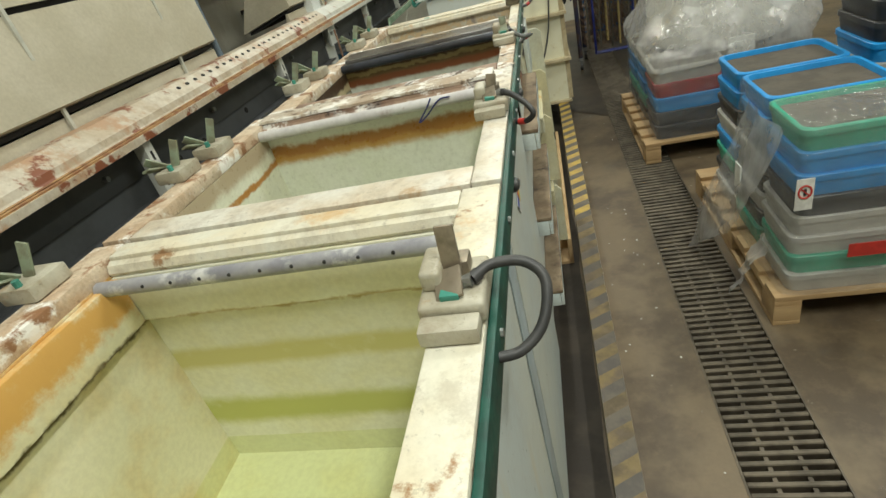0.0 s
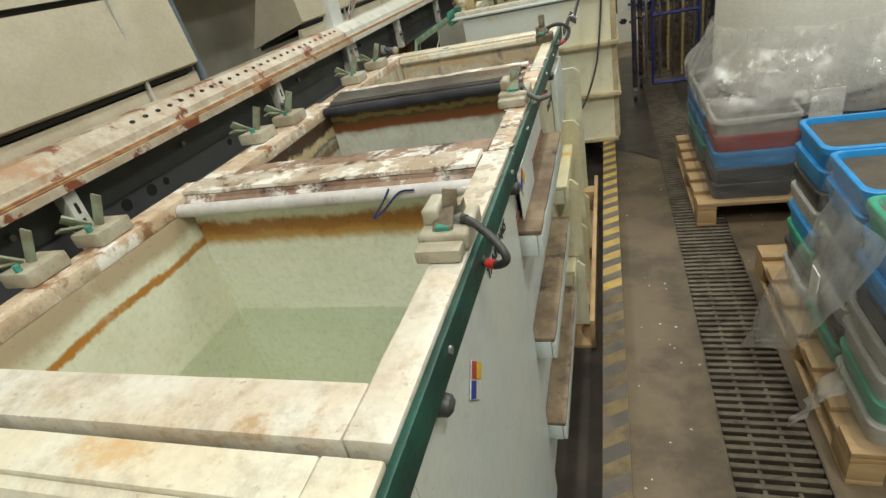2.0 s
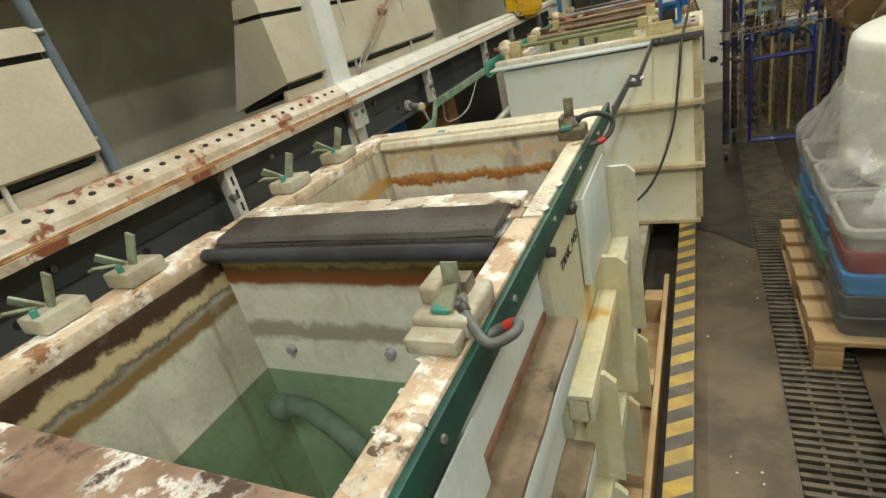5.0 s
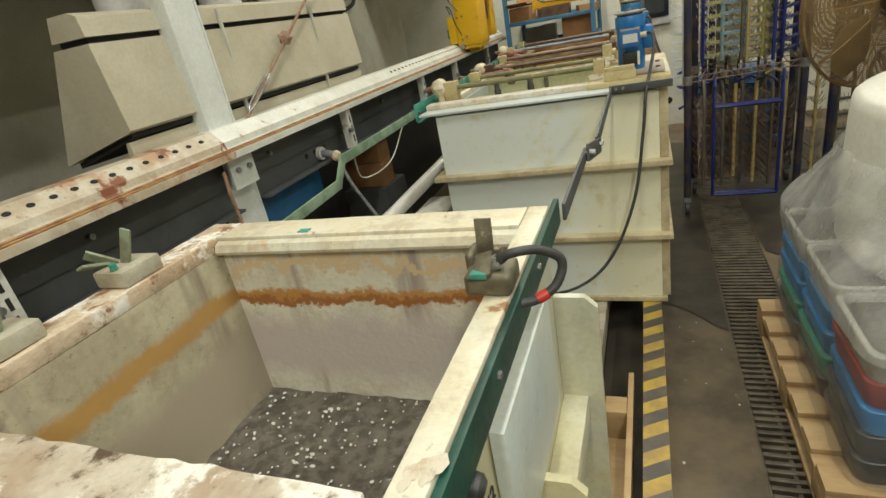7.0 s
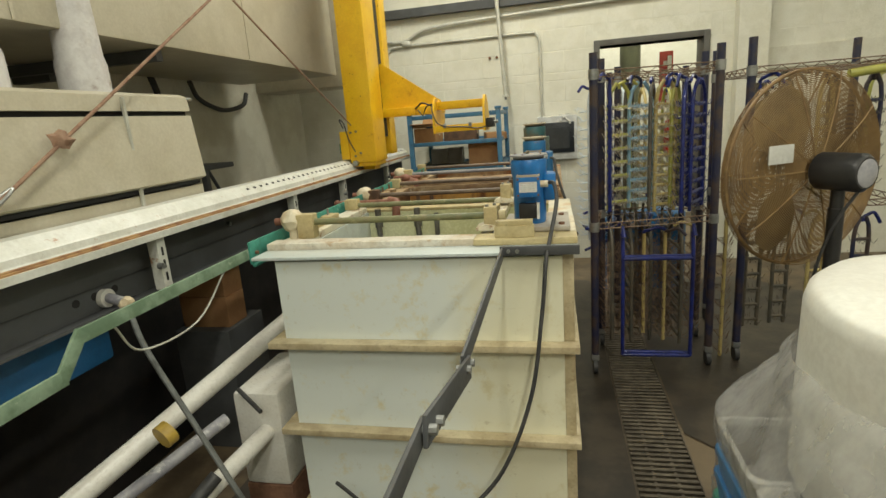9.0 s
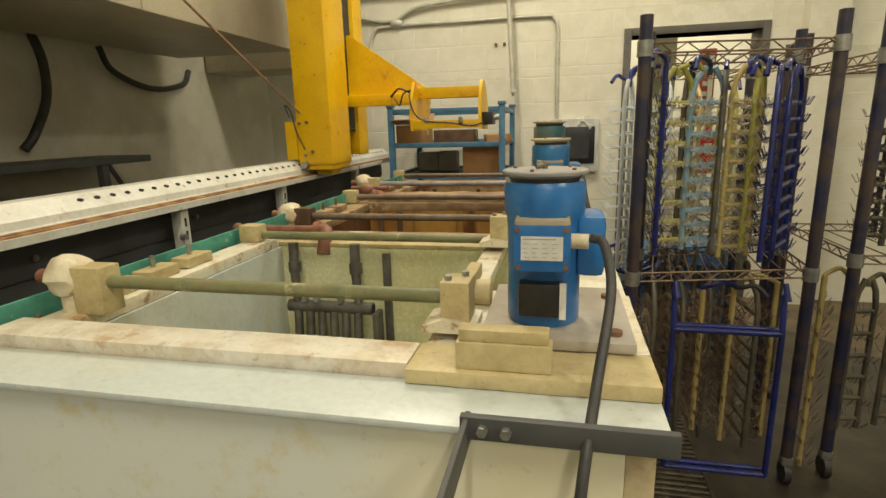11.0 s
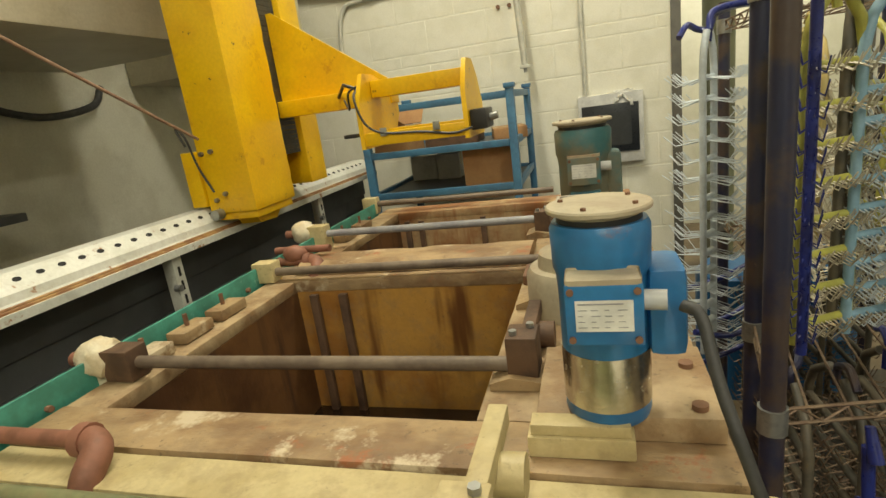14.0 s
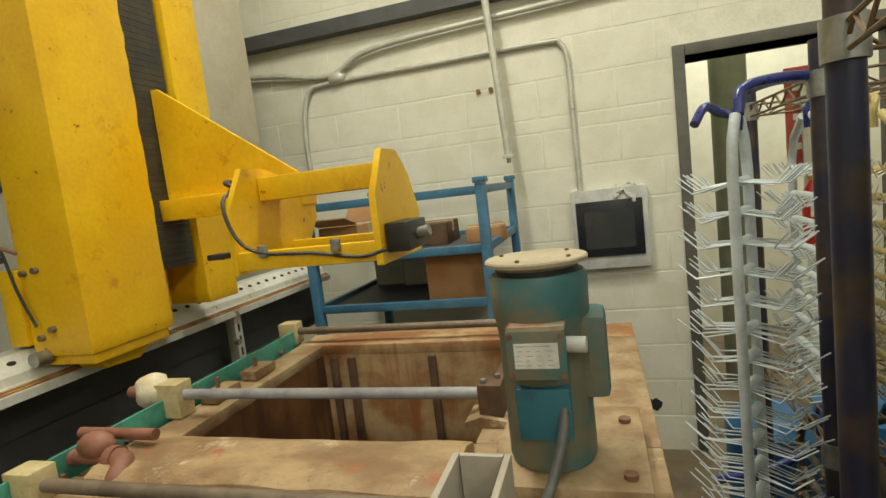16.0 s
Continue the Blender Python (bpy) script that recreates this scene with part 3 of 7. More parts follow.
def text_on(body, size, m, material, parent, name="lettering", depth=0.0006):
    cu = bpy.data.curves.new(name, "FONT")
    cu.body, cu.size, cu.extrude, cu.align_x = body, size, depth, "CENTER"
    cu.align_y = "CENTER"
    tmp = bpy.data.objects.new(name, cu)
    scene.collection.objects.link(tmp)
    me = bpy.data.meshes.new_from_object(tmp)
    bpy.data.objects.remove(tmp)
    me.transform(m)
    me.materials.clear()
    me.materials.append(M[material])
    ob = new(name, me)
    ob.parent = parent
    ob.matrix_parent_inverse = Matrix.Translation(parent.location).inverted()
    return ob


N = bmesh.new

# ---- structure ----
YW = 8.25


def slab(name, x0, x1, y0, y1, z0, z1, material, kind="structure", label="", category=""):
    return solo(name, box(N(), x0, x1, y0, y1, z0, z1), material, label or name.replace("_", " "), category or name.split("_")[0], kind=kind, smooth=False)


# floor round the drain channel
GX0, GX1, GY0, GY1 = 0.775, 1.035, -1.5, 6.35
floor = N()
for x0, x1, y0, y1 in ((-2.4, GX0, -3.5, 11), (GX1, 5.2, -3.5, 11), (GX0, GX1, -3.5, GY0), (GX0, GX1, GY1, 11)):
    box(floor, x0, x1, y0, y1, -0.12, 0)
box(floor, GX0, GX1, GY0, GY1, -0.2, -0.12)
floor = solo("floor", floor, "concrete", "stained grey-brown concrete factory floor", "floor", kind="structure", smooth=False)
slab("wall_left", -2.4, -2.2, -3.5, YW, 0, 4.2, "sidewall", label="grey painted block side wall in shade", category="wall")
slab("wall_right", 5.0, 5.2, -3.5, 11, 0, 4.2, "sidewall", label="grey painted side wall", category="wall")
slab("wall_behind", -2.2, 5.0, -3.5, -3.3, 0, 4.2, "sidewall", label="grey painted end wall", category="wall")
slab("wall_corridor", -2.2, 5.0, 10.6, 10.8, 0, 4.2, "block", label="cream wall of the room beyond the doorway", category="wall")
slab("ceiling", -2.4, 5.2, -3.5, 11, 4.2, 4.3, "ceiling", label="pale ceiling of the hall", category="ceiling")
DX0, DX1, DZ = 0.925, 1.85, 2.075
wall = N()
for x0, x1, z0, z1 in ((-2.2, DX0, 0, 4.2), (DX1, 5.0, 0, 4.2), (DX0, DX1, DZ, 4.2)):
    box(wall, x0, x1, YW - 0.0130, YW + 0.2, z0, z1)
back_wall = solo("wall_back", wall, "mortar", "cream painted concrete block end wall", "wall", kind="structure", smooth=False)

# dark sheet on the floor, painting the shade beneath the tanks over the grime
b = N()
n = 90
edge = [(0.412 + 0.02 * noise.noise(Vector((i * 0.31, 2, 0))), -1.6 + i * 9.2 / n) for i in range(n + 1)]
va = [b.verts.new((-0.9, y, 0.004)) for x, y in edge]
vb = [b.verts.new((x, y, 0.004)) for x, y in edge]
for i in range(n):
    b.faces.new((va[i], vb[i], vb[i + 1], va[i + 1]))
solo("floor_grime", b, "grime", "dark sheet for the shade and grime on the floor under the tanks", "oil stain", smooth=False)

# door frame
door = thing("door_1", (1.39, YW, 0), "open doorway with dark grey steel frame", "doorway", kind="structure")
for a in ((0.875, 0.93, 0), (1.845, 1.90, 0)):
    part("jamb", box(N(), a[0], a[1], YW - 0.03, YW + 0.23, 0, 2.13, 0.004), "doorframe", door)
part("head", box(N(), 0.931, 1.844, YW - 0.03, YW + 0.23, 2.075, 2.13, 0.004), "doorframe", door)

# lamps: tube fittings under the ceiling
def tube_light(x, y, power, along="y", length=1.5):
    t = thing("ceiling_light", (x, y, 3.9), "white tube light fitting under the ceiling", "ceiling light", "tube lights of the hall")
    l2, w2 = length / 2, 0.09
    dx, dy = (w2, l2) if along == "y" else (l2, w2)
    part("housing", box(N(), x - dx, x + dx, y - dy, y + dy, 3.95, 4.02, 0.008), "steel_white", t)
    part("hanger", rod(N(), (x, y, 4.02), (x, y, 4.2), 0.01), "galv", t)
    li = bpy.data.lights.new("tube_lamp", "AREA")
    li.shape, li.size, li.size_y, li.energy, li.color = "RECTANGLE", dx * 2, dy * 2, power, LAMP_COLOR
    lo = new("tube_lamp", li)
    lo.matrix_world = pose(x, y, 3.93)
    return t


LAMP_COLOR = (1.0, 0.965, 0.81)
tube_light(0.4, -0.6, 52)
tube_light(1.6, 0.0, 112)
tube_light(0.45, 2.7, 56)
tube_light(-0.3, 6.3, 80)
tube_light(1.1, 6.8, 40, "x")
tube_light(3.0, 3.2, 85)
tube_light(3.9, 6.4, 22)
tube_light(1.5, 9.5, 120, "x")

# ---- drain grating ----
grating = thing("drain_grating", (0.905, 2, -0.03), "dirty grey steel floor drain grating", "drain grating", kind="structure")
bar = finish(box(N(), GX0 + 0.006, GX1 - 0.006, -0.0085, 0.0085, -0.03, 0.002, 0.003, seg=1), "bar", "grate", False)
yb = GY0 + 0.02
while yb < GY1 - 0.02:
    o = new("bar", bar)
    o.location = (0, yb, 0)
    o.parent = grating
    o.matrix_parent_inverse = Matrix.Translation(grating.location).inverted()
    yb += 0.034
for xb in (0.86, 0.95):
    part("cross_bar", box(N(), xb - 0.006, xb + 0.006, GY0, GY1, -0.045, -0.006), "grate", grating, smooth=False)
for xb in (GX0, GX1 - 0.006):
    part("edge_angle", box(N(), xb, xb + 0.006, GY0, GY1, -0.05, 0.003), "grate", grating, smooth=False)

# ---- steel bearers under the tanks ----
def bearer(name, x0, x1, y0, y1, label, zt=0.185):
    t = thing(name, ((x0 + x1) / 2, (y0 + y1) / 2, 0), label, "steel beam", "bearers under the tanks")
    part("web", box(N(), x0, x1, y0, y1, zt - 0.1, zt, 0.006), "beam", t)
    y = y0 + 0.1
    while y < y1:
        part("packing_block", box(N(), x0 + 0.005, x1 - 0.005, y, y + 0.1, 0, zt - 0.1, 0.004), "rusty_steel", t)
        y += 1.1
    return t


bearer("bearer", -0.115, -0.005, -1.2, 6.9, "cream painted steel bearer with rust spots")
bearer("bearer", 0.19, 0.265, -1.2, 6.9, "cream painted steel bearer with rust spots")
bearer("bearer", -0.40, -0.32, -1.2, 6.9, "cream painted steel bearer with rust spots")
hz = bearer("hazard_bearer", 0.418, 0.495, -1.2, 4.4, "steel edge beam with worn yellow and black hazard stripes")
y, i = -1.2, 0
while y < 4.33:
    b = N()
    w = 0.056
    vs = [b.verts.new(p) for p in ((0.419, y, 0.1855), (0.494, y + 0.045, 0.1855), (0.494, y + 0.045 + w, 0.1855), (0.419, y + w, 0.1855))]
    b.faces.new(vs)
    bmesh.ops.extrude_face_region(b, geom=b.faces[:])
    for v in b.verts[4:]:
        v.co.z += 0.0012
    part("stripe", b, ("hazard_dirty" if y < 2.4 else "hazard_yellow") if i % 2 else "hazard_black", hz, smooth=False)
    y += w
    i += 1

# timber pallet standing in the gap beside the tanks
tp = thing("pallet_on_edge", (0.34, 3.2, 0), "pale pine pallet lying beside the bearers", "pallet")
part("side_board", box(N(), 0.365, 0.385, 2.3, 3.72, 0.02, 0.145, 0.003), "pine", tp)
for yy in (2.42, 2.95, 3.5):
    part("block", box(N(), 0.29, 0.364, yy, yy + 0.085, 0.02, 0.14, 0.004), "pine", tp)
part("bottom_board", box(N(), 0.275, 0.385, 2.3, 3.72, 0.0, 0.019, 0.003), "pine", tp)

# ---- low tanks ----
RIM = 1.18


def panel_walls(t, X0, X1, Y0, Y1, x0, x1, y0, y1, zb, zt, mats, outer="tank_white", zi=None, front=None):
    """Four wall panels with their inner linings."""
    th = 0.012
    part("outer_front", box(N(), X0, X1, Y0, Y0 + th, zb, zt), front or outer, t, smooth=False)
    part("outer_back", box(N(), X0, X1, Y1 - th, Y1, zb, zt), outer, t, smooth=False)
    part("outer_left", box(N(), X0, X0 + th, Y0 + th + 0.001, Y1 - th - 0.001, zb, zt), outer, t, smooth=False)
    part("outer_right", box(N(), X1 - th, X1, Y0 + th + 0.001, Y1 - th - 0.001, zb, zt), outer, t, smooth=False)
    zi = zi or zb + 0.25
    part("lining_back", box(N(), x0, x1, y1, y1 + th, zi, zt), mats[0], t, smooth=False)
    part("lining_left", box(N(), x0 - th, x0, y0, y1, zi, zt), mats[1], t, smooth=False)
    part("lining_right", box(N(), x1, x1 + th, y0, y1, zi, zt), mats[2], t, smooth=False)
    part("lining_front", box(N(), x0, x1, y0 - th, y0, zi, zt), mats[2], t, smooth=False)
    part("tank_floor", box(N(), X0 + th, X1 - th, Y0 + th, Y1 - th, zi - 0.02, zi), mats[2], t, smooth=False)


def rim_board(x0, x1, y0, y1, z0, z1, wear=0.0012, m=None):
    """A plastic board whose top and edges are slightly uneven."""
    b = N()
    box(b, x0, x1, y0, y1, z0, z1, 0.004)
    bmesh.ops.subdivide_edges(b, edges=[e for e in b.edges if e.calc_length() > 0.15], cuts=12, use_grid_fill=True)
    for v in b.verts:
        v.co.z += wear * noise.noise(v.co * 22)
        v.co.x += wear * noise.noise(v.co * 17 + Vector((5, 0, 0)))
    return b


def low_tank(label, X0, Y0, Y1, x0, x1, y0, y1, rims, lin, zi=None, zt=RIM, side=0.299, outer="tank_white"):
    X1 = 0.305
    t = thing("plating_tank", ((X0 + X1) / 2, (Y0 + Y1) / 2, 0.185), label, "tank", "row of open plating tanks")
    panel_walls(t, X0 + 0.012, side, Y0 + 0.008, Y1 - 0.008, x0, x1, y0, y1, 0.186, zt - 0.03, lin, outer, zi)
    part("rim_right", rim_board(x1, X1, Y0, Y1, zt - 0.03, zt), rims[0], t)
    part("rim_left", rim_board(X0, x0, Y0, Y1, zt - 0.03, zt), rims[1], t)
    part("rim_far", rim_board(x0 + 0.001, x1 - 0.001, y1, Y1, zt - 0.03, zt - 0.001), rims[2], t)
    part("rim_near", rim_board(x0 + 0.001, x1 - 0.001, Y0, y0, zt - 0.03, zt - 0.001), rims[3], t)
    return t


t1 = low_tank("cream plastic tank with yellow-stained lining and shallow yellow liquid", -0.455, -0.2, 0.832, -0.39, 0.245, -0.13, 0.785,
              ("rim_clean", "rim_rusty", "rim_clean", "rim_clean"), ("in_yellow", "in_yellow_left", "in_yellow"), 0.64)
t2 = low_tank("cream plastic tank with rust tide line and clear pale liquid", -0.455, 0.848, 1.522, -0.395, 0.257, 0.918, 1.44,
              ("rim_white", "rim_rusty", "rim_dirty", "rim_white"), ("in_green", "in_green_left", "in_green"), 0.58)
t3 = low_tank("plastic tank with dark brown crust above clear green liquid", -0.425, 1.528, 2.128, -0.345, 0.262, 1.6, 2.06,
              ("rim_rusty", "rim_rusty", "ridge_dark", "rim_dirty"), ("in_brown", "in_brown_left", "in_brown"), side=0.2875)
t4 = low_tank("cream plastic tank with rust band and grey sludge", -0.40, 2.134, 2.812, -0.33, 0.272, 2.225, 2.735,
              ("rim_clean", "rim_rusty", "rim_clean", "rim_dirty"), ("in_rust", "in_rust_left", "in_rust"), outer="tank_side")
# welded fillet under the far rims
for t, x0, x1, y1, mm in ((t1, -0.39, 0.245, 0.785, "rim_clean"), (t2, -0.395, 0.257, 1.44, "rim_dirty"), (t4, -0.33, 0.272, 2.735, "rim_clean")):
    part("rim_lip", prism(N(), [(y1 - 0.001, 1.148), (y1 - 0.016, 1.149), (y1 - 0.018, 1.155), (y1 - 0.012, 1.168), (y1 - 0.001, 1.172)], x0 + 0.002, x1 - 0.002, "x"), mm, t)
# ledge in the first tank: thicker lining above, thinner below
part("liner_step", box(N(), -0.389, 0.244, 0.765, 0.784, 1.05, 1.147, 0.003), "in_yellow", t1)
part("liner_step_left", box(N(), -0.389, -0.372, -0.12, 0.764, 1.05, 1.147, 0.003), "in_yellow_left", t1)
# angled dark cover strip between the third and fourth tanks
b = prism(N(), [(2.062, 1.181), (2.068, 1.189), (2.15, 1.197), (2.158, 1.192), (2.16, 1.181)], -0.335, 0.25, "x")
bmesh.ops.subdivide_edges(b, edges=[e for e in b.edges if e.calc_length() > 0.3], cuts=24)
for v in b.verts:
    v.co.z += 0.003 * noise.noise(v.co * 15)
solo("cover_strip", b, "ridge_dark", "dark crusted cover strip between two tanks", "cover strip")
b = N()
box(b, -0.37, 0.262, 2.161, 2.224, 1.1812, 1.189, 0.003)
bmesh.ops.subdivide_edges(b, edges=[e for e in b.edges if e.calc_length() > 0.15], cuts=30, use_grid_fill=True)
for v in b.verts:
    v.co.z += 0.006 * max(0, noise.noise(v.co * 30))
    v.co.y += 0.003 * noise.noise(v.co * 40 + Vector((3, 1, 0)))
part("crust", b, "crust", t4)
b = prism(N(), [(1.442, 1.181), (1.443, 1.188), (1.49, 1.191), (1.518, 1.188), (1.519, 1.181)], -0.40, 0.256, "x")
bmesh.ops.subdivide_edges(b, edges=[e for e in b.edges if e.calc_length() > 0.3], cuts=30)
for v in b.verts:
    v.co.z += 0.003 * noise.noise(v.co * 20)
solo("cover_strip", b, "crust", "brown and white crusted cover strip between two tanks", "cover strip")
# side ribs of the third and fourth tanks
for t, ya, yb, xa, xb, mm in ((t3, 1.53, 2.126, 0.288, 0.343, "rib_dirty"), (t4, 2.136, 2.81, 0.2995, 0.345, "tank_side")):
    for z in (0.985, 0.70, 0.42) if t is t3 else (0.80, 0.48):
        part("side_rib", rim_board(xa, xb, ya, yb, z, z + 0.012, 0.002), mm, t)
        part("rib_face", box(N(), xb - 0.010, xb, ya + 0.002, yb - 0.002, z - 0.05, z - 0.001, 0.003), "tank_white" if t is t3 else "tank_side", t)
        part("rib_end", box(N(), xa, xb - 0.011, ya, ya + 0.010, z - 0.05, z - 0.001, 0.002), "tank_white" if t is t3 else "tank_side", t)
    if t is t3:
        part("rib_lip", box(N(), 0.2876, 0.293, ya + 0.01, yb - 0.01, 0.998, 1.012, 0.002), "rusty_steel", t)
for yg, top in ((2.24, 0.79), (2.52, 0.90), (2.8, 1.02)):
    for z0, z1 in ((0.19, 0.47), (0.50, top)):
        part("gusset", prism(N(), [(0.2995, z0), (0.372, z0), (0.372, z1 - 0.02), (0.352, z1), (0.2995, z1)], yg - 0.014, yg), "tank_side", t4)
part("side_brace", box(N(), 0.2995, 0.302, 0.752, 0.825, 0.19, 1.13, 0.001), "brace_grey", t1, "blue-grey upright brace")
part("side_panel", box(N(), 0.3005, 0.318, 2.38, 2.66, 0.9, 1.1, 0.003), "tank_white", t4)
part("notice", box(N(), 0.3002, 0.3035, 1.58, 1.78, 0.93, 1.1, 0.001), "tank_white", t3)

# writing on the tank sides: faces +x, reads along +y
def side_text(body, size, y, z, parent, x=0.3012):
    return text_on(body, size, Matrix(((0, 0, 1, x), (1, 0, 0, y), (0, 1, 0, z), (0, 0, 0, 1))), "ink", parent)


side_text("TANK_1445", 0.032, 1.32, 1.085, t2)
side_text("TANK_1452", 0.029, 2.293, 1.035, t4)
side_text("TANK_1440", 0.034, 0.68, 1.098, t1)
for t, yk in ((t2, 0.954), (t2, 1.505), (t4, 2.145)):
    b = rod(N(), (0.3, yk, 1.108), (0.306, yk, 1.108), 0.010, 14)
    rod(b, (0.3061, yk, 1.108), (0.315, yk, 1.108), 0.0085, 14)
    part("knob", b, "rubber", t)
# hazard diamonds
for t, yy, zz, s, x in ((t2, 1.084, 1.02, 0.036, 0.3005), (t3, 1.607, 1.075, 0.034, 0.3045)):
    dmd = part("placard", prism(N(), [(yy - s, zz), (yy, zz - s), (yy + s, zz), (yy, zz + s)], x, x + 0.0012, "x"), "label", t, "white card with a coloured hazard diamond")
    for dy, dz, mm in ((-0.5, 0, "sign_blue"), (0.5, 0, "sign_yellow"), (0, 0.5, "sign_red")):
        c, d, h = yy + dy * s, zz + dz * s, s * 0.46
        part("field", prism(N(), [(c - h, d), (c, d - h), (c + h, d), (c, d + h)], x + 0.0013, x + 0.002, "x"), mm, dmd)

# liquids
def sheet(name, x0, x1, y0, y1, z, amp, k, material, label, cat, n=40):
    b = N()
    bmesh.ops.create_grid(b, x_segments=n, y_segments=n, size=0.5)
    for v in b.verts:
        v.co = Vector((x0 + (v.co.x + 0.5) * (x1 - x0), y0 + (v.co.y + 0.5) * (y1 - y0), z))
        v.co.z += amp * noise.noise(v.co * k)
    return solo(name, b, material, label, cat)


sheet("tank_liquid", -0.389, 0.244, -0.129, 0.784, 0.70, 0.0015, 9, "water_yellow", "shallow yellow-green liquid in the tank", "liquid")
sheet("tank_liquid", -0.394, 0.256, 0.919, 1.439, 0.877, 0.0004, 5, "water_pale", "still clear pale liquid in the tank", "liquid")
sheet("tank_liquid", -0.344, 0.261, 1.601, 2.059, 0.872, 0.0004, 5, "water_green", "still clear green liquid in the tank", "liquid")
b = sheet("tank_sludge", -0.329, 0.271, 2.226, 2.734, 0.815, 0.006, 30, "gravel", "grey lumpy sludge with white flecks in the tank", "sludge", 90)
random.seed(4)
b = N()
for i in range(420):
    x, y = random.uniform(-0.32, 0.26), random.uniform(2.235, 2.725)
    bead(b, (x, y, 0.817 + random.uniform(0, 0.006)), random.uniform(0.0012, 0.0042), 1, (random.uniform(0.5, 1.6), 1, 0.4), 0.6)
solo("sludge_flecks", b, "label", "white flecks floating on the grey sludge", "flecks", kind="stuff")
# pipe lying under the green liquid
tp = thing("suction_pipe", (-0.1, 1.9, 0.8), "grey plastic pipe elbow under the green liquid", "pipe")
part("pipe", tube(N(), curve_pts([(-0.31, 2.03, 0.80), (-0.22, 2.02, 0.80), (-0.06, 1.96, 0.77), (0.12, 1.84, 0.72)]), 0.022, 14), "pipe_grey", tp)
part("elbow", bead(N(), (-0.30, 2.02, 0.80), 0.030, 2, (1, 1, 1.1)), "pipe_grey", tp)
for x, z, t, y in ((-0.245, 0.935, t3, 2.058), (0.0, 0.945, t3, 2.058)):
    part("wall_bolt", tube(N(), [(x, y + 0.004, z), (x, y - 0.01, z)], [0.012, 0.009], 12), "pipe_grey", t)

# air pipes across the tanks
def air_pipe(xa, xb, y, z, r, material, label, notch=0):
    t = thing("air_pipe", ((xa + xb) / 2, y, z), label, "pipe", "air pipes across the tanks")
    part("tube", rod(N(), (xa, y, z), (xb, y, z), r, 18), material, t)
    for i in range(notch):
        x = xa + 0.1 + (xb - xa - 0.14) * i / notch
        part("outlet", rod(N(), (x, y - r - 0.0005, z + 0.004), (x, y - r + 0.004, z + 0.004), 0.003, 8), "ink", t)
    return t


air_pipe(-0.388, 0.243, 0.735, 1.145, 0.0135, "pipe_grey", "blotched grey plastic air pipe across a tank", 9)
air_pipe(-0.393, 0.255, 1.412, 1.158, 0.014, "pipe_white", "whitish crusted air pipe across a tank")
air_pipe(-0.343, 0.26, 2.035, 1.168, 0.014, "pipe_dark", "dark blue-black air pipe across a tank")
solo("blue_tie", tube(N(), curve_pts([(0.10, 1.40, 1.172), (0.085, 1.395, 1.15), (0.06, 1.39, 1.12), (0.085, 1.388, 1.135), (0.12, 1.395, 1.165), (0.15, 1.396, 1.168)]), 0.002, 6), "rack_blue", "loose blue cable tie on the pipe", "cable tie")

# green bus bar along the aisle side, with the jointed strap on to the next tank
bus = thing("bus_bar", (0.313, 1.3, 1.12), "dark green coated bus bar along the tank rims", "bus bar")
part("bar", box(N(), 0.3062, 0.3155, -0.25, 2.85, 1.132, 1.1765, 0.002), "green_bar", bus)
for yy in (0.95, 1.48, 2.3):
    part("end_knob", tube(N(), [(0.304, yy, 1.118), (0.318, yy, 1.116), (0.322, yy, 1.115)], [0.014, 0.012, 0.007], 10), "rubber", bus)
for i in range(12):
    part("bolt", rod(N(), (0.3156, 0.05 + i * 0.235, 1.157), (0.319, 0.05 + i * 0.235, 1.157), 0.005, 6), "galv", bus)


def strap(pts, w, th, material, parent, name="strap"):
    """Flat bar on edge through the points."""
    for a, c in zip(pts, pts[1:]):
        a, c = Vector(a), Vector(c)
        d = c - a
        q = d.to_track_quat("Y", "Z").to_matrix().to_4x4()
        b = box(N(), -th / 2, th / 2, -d.length / 2, d.length / 2, -w / 2, w / 2, 0.001, Matrix.Translation((a + c) / 2) @ q)
        part(name, b, material, parent)


st = thing("jointed_strap", (0.33, 3.4, 1.12), "dark jointed metal strap bridging the gap between tanks", "bus bar")
strap([(0.322, 2.852, 1.15), (0.322, 3.24, 1.142)], 0.030, 0.006, "steel_dark", st)
strap([(0.330, 3.215, 1.15), (0.334, 3.51, 1.088)], 0.04, 0.006, "steel_dark", st)
strap([(0.326, 3.49, 1.10), (0.332, 4.175, 1.12)], 0.034, 0.006, "steel_dark", st)
for yy, zz in ((3.225, 1.148), (3.26, 1.138), (3.475, 1.1), (3.51, 1.095)):
    part("bolt", rod(N(), (0.318, yy, zz), (0.343, yy, zz), 0.007, 8), "galv", st)
ls = thing("jogged_strap", (-0.53, 3.2, 1.05), "pale green stepped metal strap on the rail side of tanks", "bus bar")
strap([(-0.515, 4.24, 1.12), (-0.535, 3.575, 1.105)], 0.034, 0.008, "green_pale", ls)
strap([(-0.535, 3.585, 1.115), (-0.535, 3.51, 1.03)], 0.03, 0.009, "green_pale", ls)
strap([(-0.535, 3.525, 1.035), (-0.50, 2.6, 1.02), (-0.50, 1.2, 1.02)], 0.034, 0.008, "green_pale", ls)


